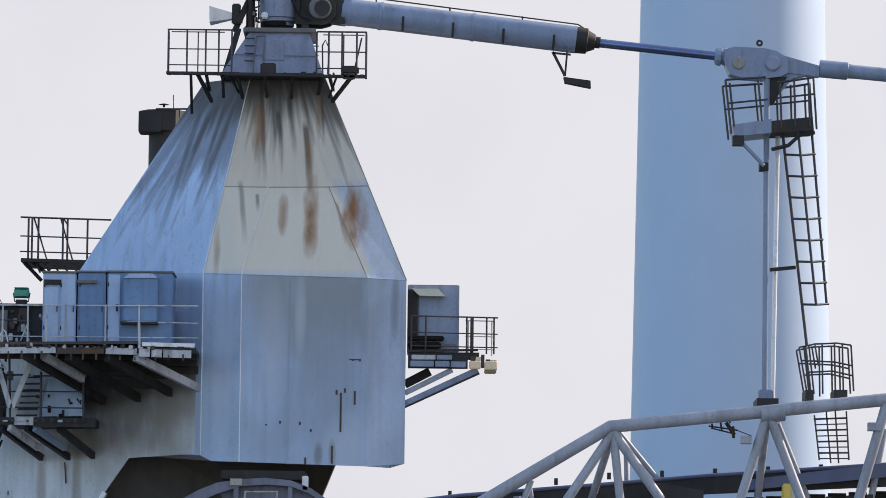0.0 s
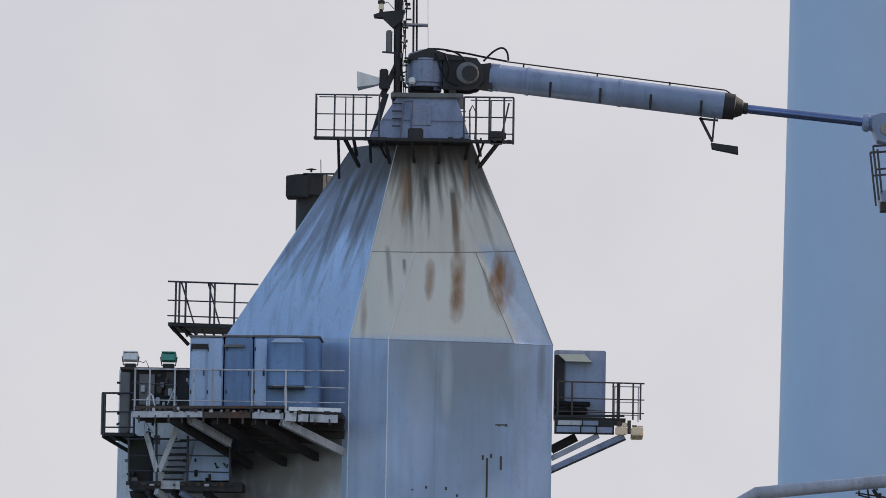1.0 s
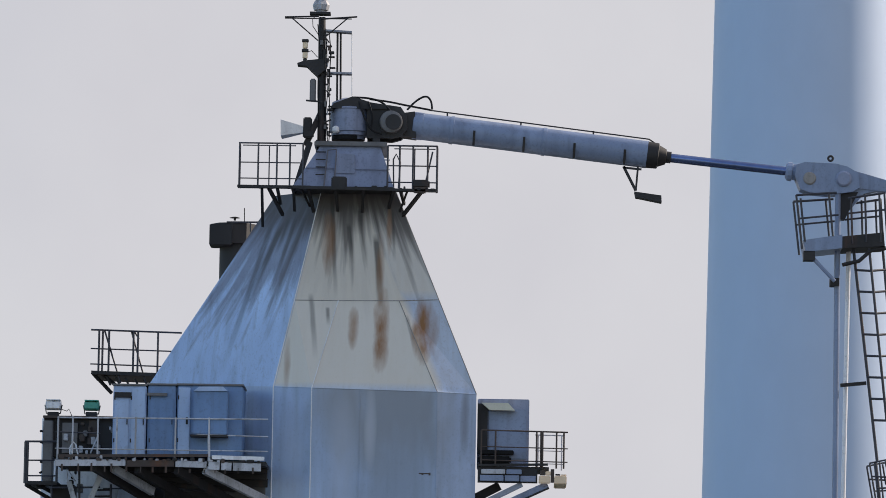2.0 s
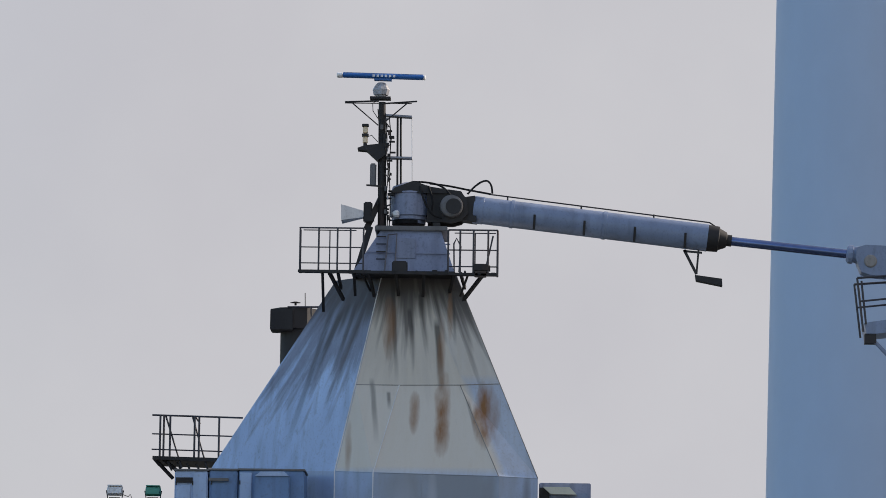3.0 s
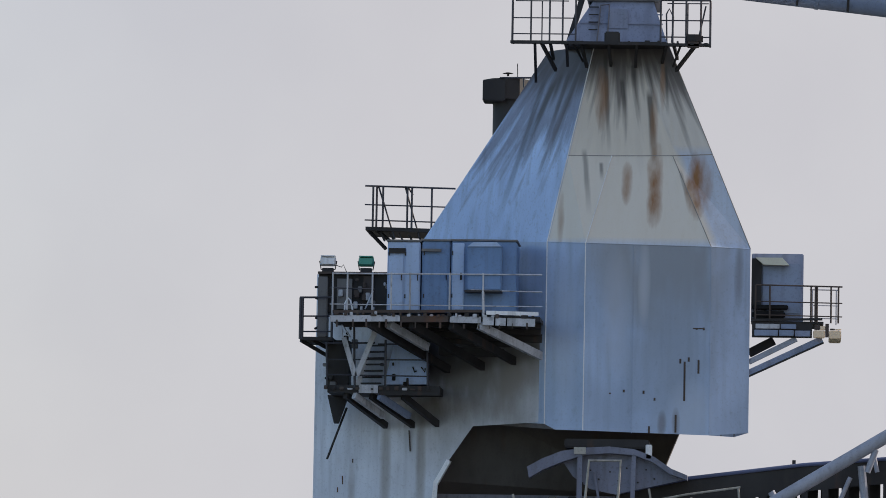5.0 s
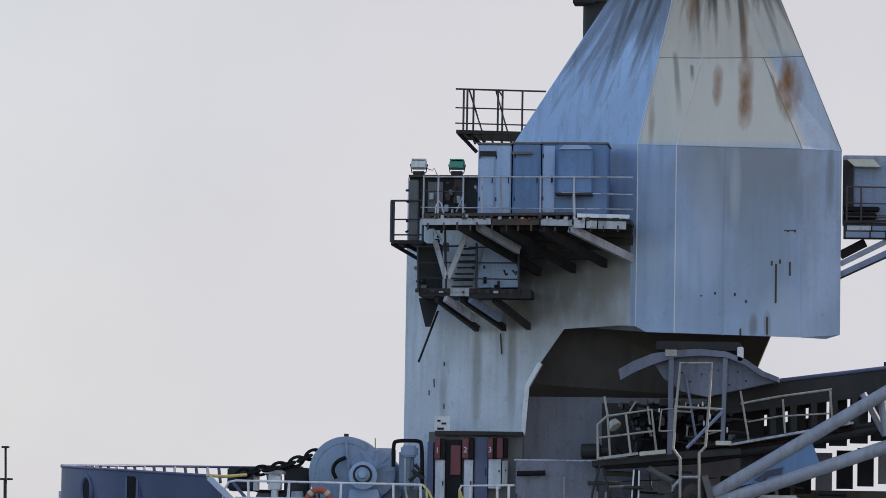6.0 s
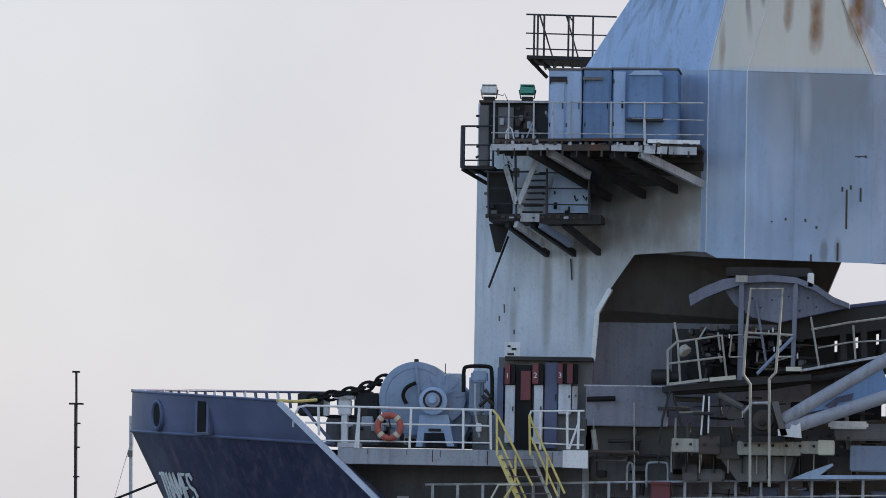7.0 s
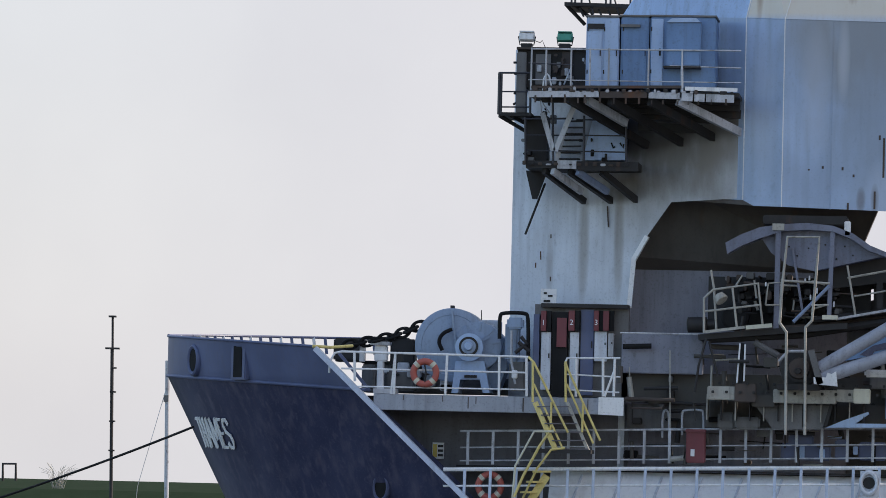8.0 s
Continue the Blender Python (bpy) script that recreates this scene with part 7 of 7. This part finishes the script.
for i in range(26):
    x = -6.75 + i * 0.172
    put("bolt_plate", box(x, x + 0.07, -0.36, -0.28, 2.02 + 0.22 * (i % 2), 2.09 + 0.22 * (i % 2), 0.01), M_STEEL, base)
for i in range(12):
    x = -6.9 + i * 0.36
    put("rib", box(x, x + 0.03, 0.2, 0.9, 1.35, 2.0), M_STEEL if i % 2 else M_DULL, base)
wedge = thing("ramp_plate", "pale blue steel ramp plate on the walkway", "ramp", (-3.33, 0.3, 1.23))
put("plate", prism([(-3.87, 1.22), (-3.47, 1.40), (-2.82, 1.64), (-2.79, 1.59), (-3.12, 1.34), (-0.49, 1.37), (-0.49, 1.30)], 0.2, 0.7), M_CABIN2, wedge)
pumps = thing("pump_set", "dark blue pump set behind the walkway rail", "pump", (-3.63, 1.4, 0.40))
for rect in ((-5.04, -3.77, 1.3, 1.6, 0.39, 0.82), (-4.85, -4.21, 1.3, 1.6, 0.74, 1.03), (-3.66, -3.34, 1.25, 1.55, 0.41, 0.94), (-3.06, -2.36, 1.3, 1.6, 0.42, 0.89), (-1.91, -0.76, 1.3, 1.6, 0.46, 0.96)):
    put("casing", box(*rect, 0.04), M_HULLTOP, pumps)
for rect in ((-4.56, -4.43, 1.25, 1.35, 0.43, 0.74), (-4.06, -3.91, 1.25, 1.35, 0.44, 0.68), (-3.20, -3.08, 1.2, 1.3, 0.56, 0.77), (-3.85, -3.49, 1.2, 1.3, 0.96, 1.02)):
    put("flange", box(*rect, 0.01), M_CABIN2, pumps)
porthole = thing("fairlead_plate", "pale oval mooring fairlead on the coaming", "fairlead", (-2.74, -0.15, -0.36))
bm = ring((0, 0, 0), (0, 1, 0), 1.0, 0.25, n=24, m=8)
bmesh.ops.scale(bm, verts=bm.verts, vec=(0.2, 0.3, 0.27))
bmesh.ops.translate(bm, verts=bm.verts, vec=(-2.75, -0.3, -0.15))
put("rim", bm, M_DECK, porthole, smooth=True)
put("plate", box(-2.97, -2.49, -0.2, -0.12, -0.72, 0.15), M_DECK, porthole)
put("hole", lathe((-2.75, -0.24, -0.15), (0, 1, 0), [(0, 0.15), (0.03, 0.15)], n=20), M_STEEL, porthole)

# ---- lower ladder cage on the truss ----
cage = thing("ladder_cage", "dark square cage at the foot of the caged ladder", "ladder cage", (9.72, 0, 8.55))
for dy in (-0.5, 0.5):
    s = Vector((0, dy, 0))
    for pts in ([(9.02, 0, 9.79), (9.42, 0, 9.88), (9.97, 0, 9.91), (10.33, 0, 9.86)], [(9.08, 0, 9.46), (9.93, 0, 9.43), (10.36, 0, 9.34)], [(9.20, 0, 9.16), (9.86, 0, 9.20), (10.37, 0, 9.09)]):
        put("hoop", wire([Vector(p) + s for p in pts], 0.022), M_RAILDARK, cage)
    for a, b in (((9.02, 0, 9.79), (9.23, 0, 8.61)), ((9.27, 0, 9.82), (9.40, 0, 8.62)), ((9.42, 0, 9.85), (9.51, 0, 9.33)), ((9.60, 0, 9.88), (9.62, 0, 8.62)), ((9.91, 0, 9.90), (9.94, 0, 8.62)), ((10.11, 0, 9.89), (10.14, 0, 8.70)), ((10.33, 0, 9.86), (10.40, 0, 8.70))):
        put("cage_bar", tube(Vector(a) + s, Vector(b) + s, 0.024), M_RAILDARK, cage)
put("stile", tube((9.22, 0.3, 9.90), (9.37, 0.3, 8.56), 0.05), M_RAILDARK, cage)
put("foot_block", box(9.16, 9.37, -0.8, 0.4, 8.39, 8.70), M_STEEL, cage)
put("foot_block", box(9.88, 10.22, -0.8, 0.4, 8.46, 8.71), M_STEEL, cage)
under = thing("access_ladder", "thin dark ladder below the truss chord", "ladder", (9.89, 0.3, 6.92))
for a, b in (((9.47, 0.3, 8.13), (9.60, 0.3, 6.99)), ((9.77, 0.3, 8.24), (9.89, 0.3, 6.92)), ((10.00, 0.3, 8.24), (10.09, 0.3, 6.92)), ((10.28, 0.3, 8.24), (10.35, 0.3, 7.00))):
    put("stile", tube(a, b, 0.022), M_RAILDARK, under)
for i in range(8):
    f = i / 7
    put("rung", tube(Vector((9.45, 0.3, 8.03)).lerp(Vector((9.60, 0.3, 7.03)), f), Vector((10.31, 0.3, 8.07)).lerp(Vector((10.35, 0.3, 7.04)), f), 0.016 if i % 2 else 0.024), M_RAILDARK, under)
probe = thing("sensor_arm", "small dark valve cluster hung below the chord", "sensor", (7.24, -0.8, 7.90))
for a, b, r in (((6.73, -0.8, 7.76), (7.47, -0.8, 7.66), 0.02), ((6.79, -0.8, 7.71), (7.38, -0.8, 7.57), 0.02), ((7.17, -0.8, 7.85), (7.38, -0.8, 7.54), 0.05), ((7.34, -0.8, 7.76), (7.36, -0.8, 7.46), 0.04), ((6.81, -0.8, 7.82), (6.84, -0.8, 7.68), 0.025), ((7.03, -0.8, 7.85), (7.06, -0.8, 7.65), 0.025), ((7.45, -0.8, 7.66), (7.81, -0.8, 7.52), 0.012), ((7.24, -0.8, 8.00), (7.27, -0.8, 7.83), 0.02)):
    put("pipe", tube(a, b, r), M_STEEL, probe)

# ---- the ship's name, welded letters on the bow ----
STROKES = {
    "T": [[(0, 1), (1, 1)], [(0.5, 0), (0.5, 1)]], "H": [[(0.08, 0), (0.08, 1)], [(0.92, 0), (0.92, 1)], [(0.08, 0.5), (0.92, 0.5)]],
    "A": [[(0, 0), (0.5, 1), (1, 0)], [(0.2, 0.35), (0.8, 0.35)]], "M": [[(0.05, 0), (0.05, 1), (0.5, 0.3), (0.95, 1), (0.95, 0)]],
    "E": [[(0.95, 1), (0.1, 1), (0.1, 0), (0.95, 0)], [(0.1, 0.5), (0.8, 0.5)]],
    "S": [[(0.95, 0.85), (0.75, 1), (0.25, 1), (0.05, 0.8), (0.2, 0.57), (0.8, 0.43), (0.95, 0.2), (0.75, 0), (0.25, 0), (0.05, 0.15)]]}
name = thing("ship_name", "white welded letters of the ship's name on the bow", "lettering", (-20, 4, 0.5))


def on_bow(ex, ez):
    y = side_y(ex, ez)
    k = (128.0 + y) / 128.0
    return Vector((ex * k, y, ez * k)) + Vector((-0.03, -0.03, 0))


edges = [(-19.76, -19.69), (-19.67, -19.59), (-19.57, -19.46), (-19.43, -19.28), (-19.25, -19.14), (-19.11, -18.97)]
for ch, (xa, xb) in zip("THAMES", edges):
    bm = bmesh.new()
    for line in STROKES[ch]:
        pts = [Vector(((xa + (xb - xa) * u - 0.26 * (v - 0.5)) * 2.4, 0.38 + 0.70 * v - 0.04 * (xa + 19.4))) for u, v in line]
        for p, q in zip(pts, pts[1:]):
            d = (q - p).normalized() * 0.036
            side = Vector((-d.y, d.x))
            ring = [on_bow(c.x / 2.4, c.y) for c in (p - d - side, q + d - side, q + d + side, p - d + side)]
            out = (ring[1] - ring[0]).cross(ring[3] - ring[0]).normalized() * 0.012
            if out.y > 0:
                out = -out
            low = [bm.verts.new(c - out) for c in ring]
            top = [bm.verts.new(c + out) for c in ring]
            bm.faces.new(top)
            for k in range(4):
                bm.faces.new((low[k], low[(k + 1) % 4], top[(k + 1) % 4], top[k]))
    put("letter", bm, M_WHITE, name)

# ---- mooring line, shore poles, things on the far bank ----
rope = thing("mooring_line", "dark sagging mooring line from the bow to the shore", "rope", (-20.35, 2.2, 0.87))
rp = []
a, b = Vector((-20.37, 2.5, 0.89)), Vector((-29.83, 12, -1.99))
for i in range(25):
    f = i / 24
    rp.append(a.lerp(b, f) - Vector((0, 0, 0.45 * f * (1 - f))))
put("line", wire(rp, 0.034), M_BLACK, rope, smooth=True)
pole = thing("shore_pole", "slim dark pole on the far bank", "pole", (-32.4, 60, -7.0))
put("shaft", tube((-32.3, 60, -7), (-32.5, 60, 4.2), 0.065), M_STEEL, pole)
put("top_rod", tube((-32.48, 60, 4.1), (-32.51, 60, 5.37), 0.045), M_STEEL, pole)
put("top_knob", box(-32.65, -32.38, 59.9, 60.1, 5.33, 5.40), M_STEEL, pole)
put("cross_arm", box(-32.75, -32.22, 59.9, 60.1, 4.13, 4.20), M_STEEL, pole)
for z in (0.3, 1.4, 2.5, 3.4):
    put("clamp", box(-32.53, -32.32, 59.9, 60.1, z, z + 0.06), M_STEEL, pole)
pale_pole = thing("shore_pole", "slim pale pole on the far bank", "pole", (-30.3, 60, -7.0))
put("shaft", tube((-30.2, 60, -7), (-30.38, 60, 3.75), 0.085), M_BEAM, pale_pole)
put("guy_wire", wire([(-30.35, 60, 2.9), (-31.4, 60, -1.0), (-31.9, 60, -6.9)], 0.012), M_BEAM, pale_pole)
put("lamp", box(-30.48, -30.3, 59.9, 60.1, 2.2, 2.45), M_DARKWALL, pale_pole)
gate_frame = thing("goal_frame", "dark open frame on the dike", "frame", (-49.82, 130, -1.17))
put("frame_bar", wire([(-50.14, 130, -1.24), (-50.16, 130, -0.36), (-49.48, 130, -0.35), (-49.46, 130, -1.22)], 0.07), M_STEEL, gate_frame)
bush = thing("bare_bush", "bare grey-brown winter bush on the dike", "bush", (-47.61, 132, -1.18))
random.seed(3)
bc = Vector((-47.61, 132, -1.18))
for i in range(34):
    tip = bc + Vector((random.uniform(-1.1, 1.1), random.uniform(-0.6, 0.6), random.uniform(0.2, 0.95)))
    put("twig", wire([bc + Vector((random.uniform(-0.3, 0.3), 0, -0.4)), bc.lerp(tip, 0.6) + Vector((0, 0, 0.1)), tip], 0.009, n=5), M_DULL, bush)
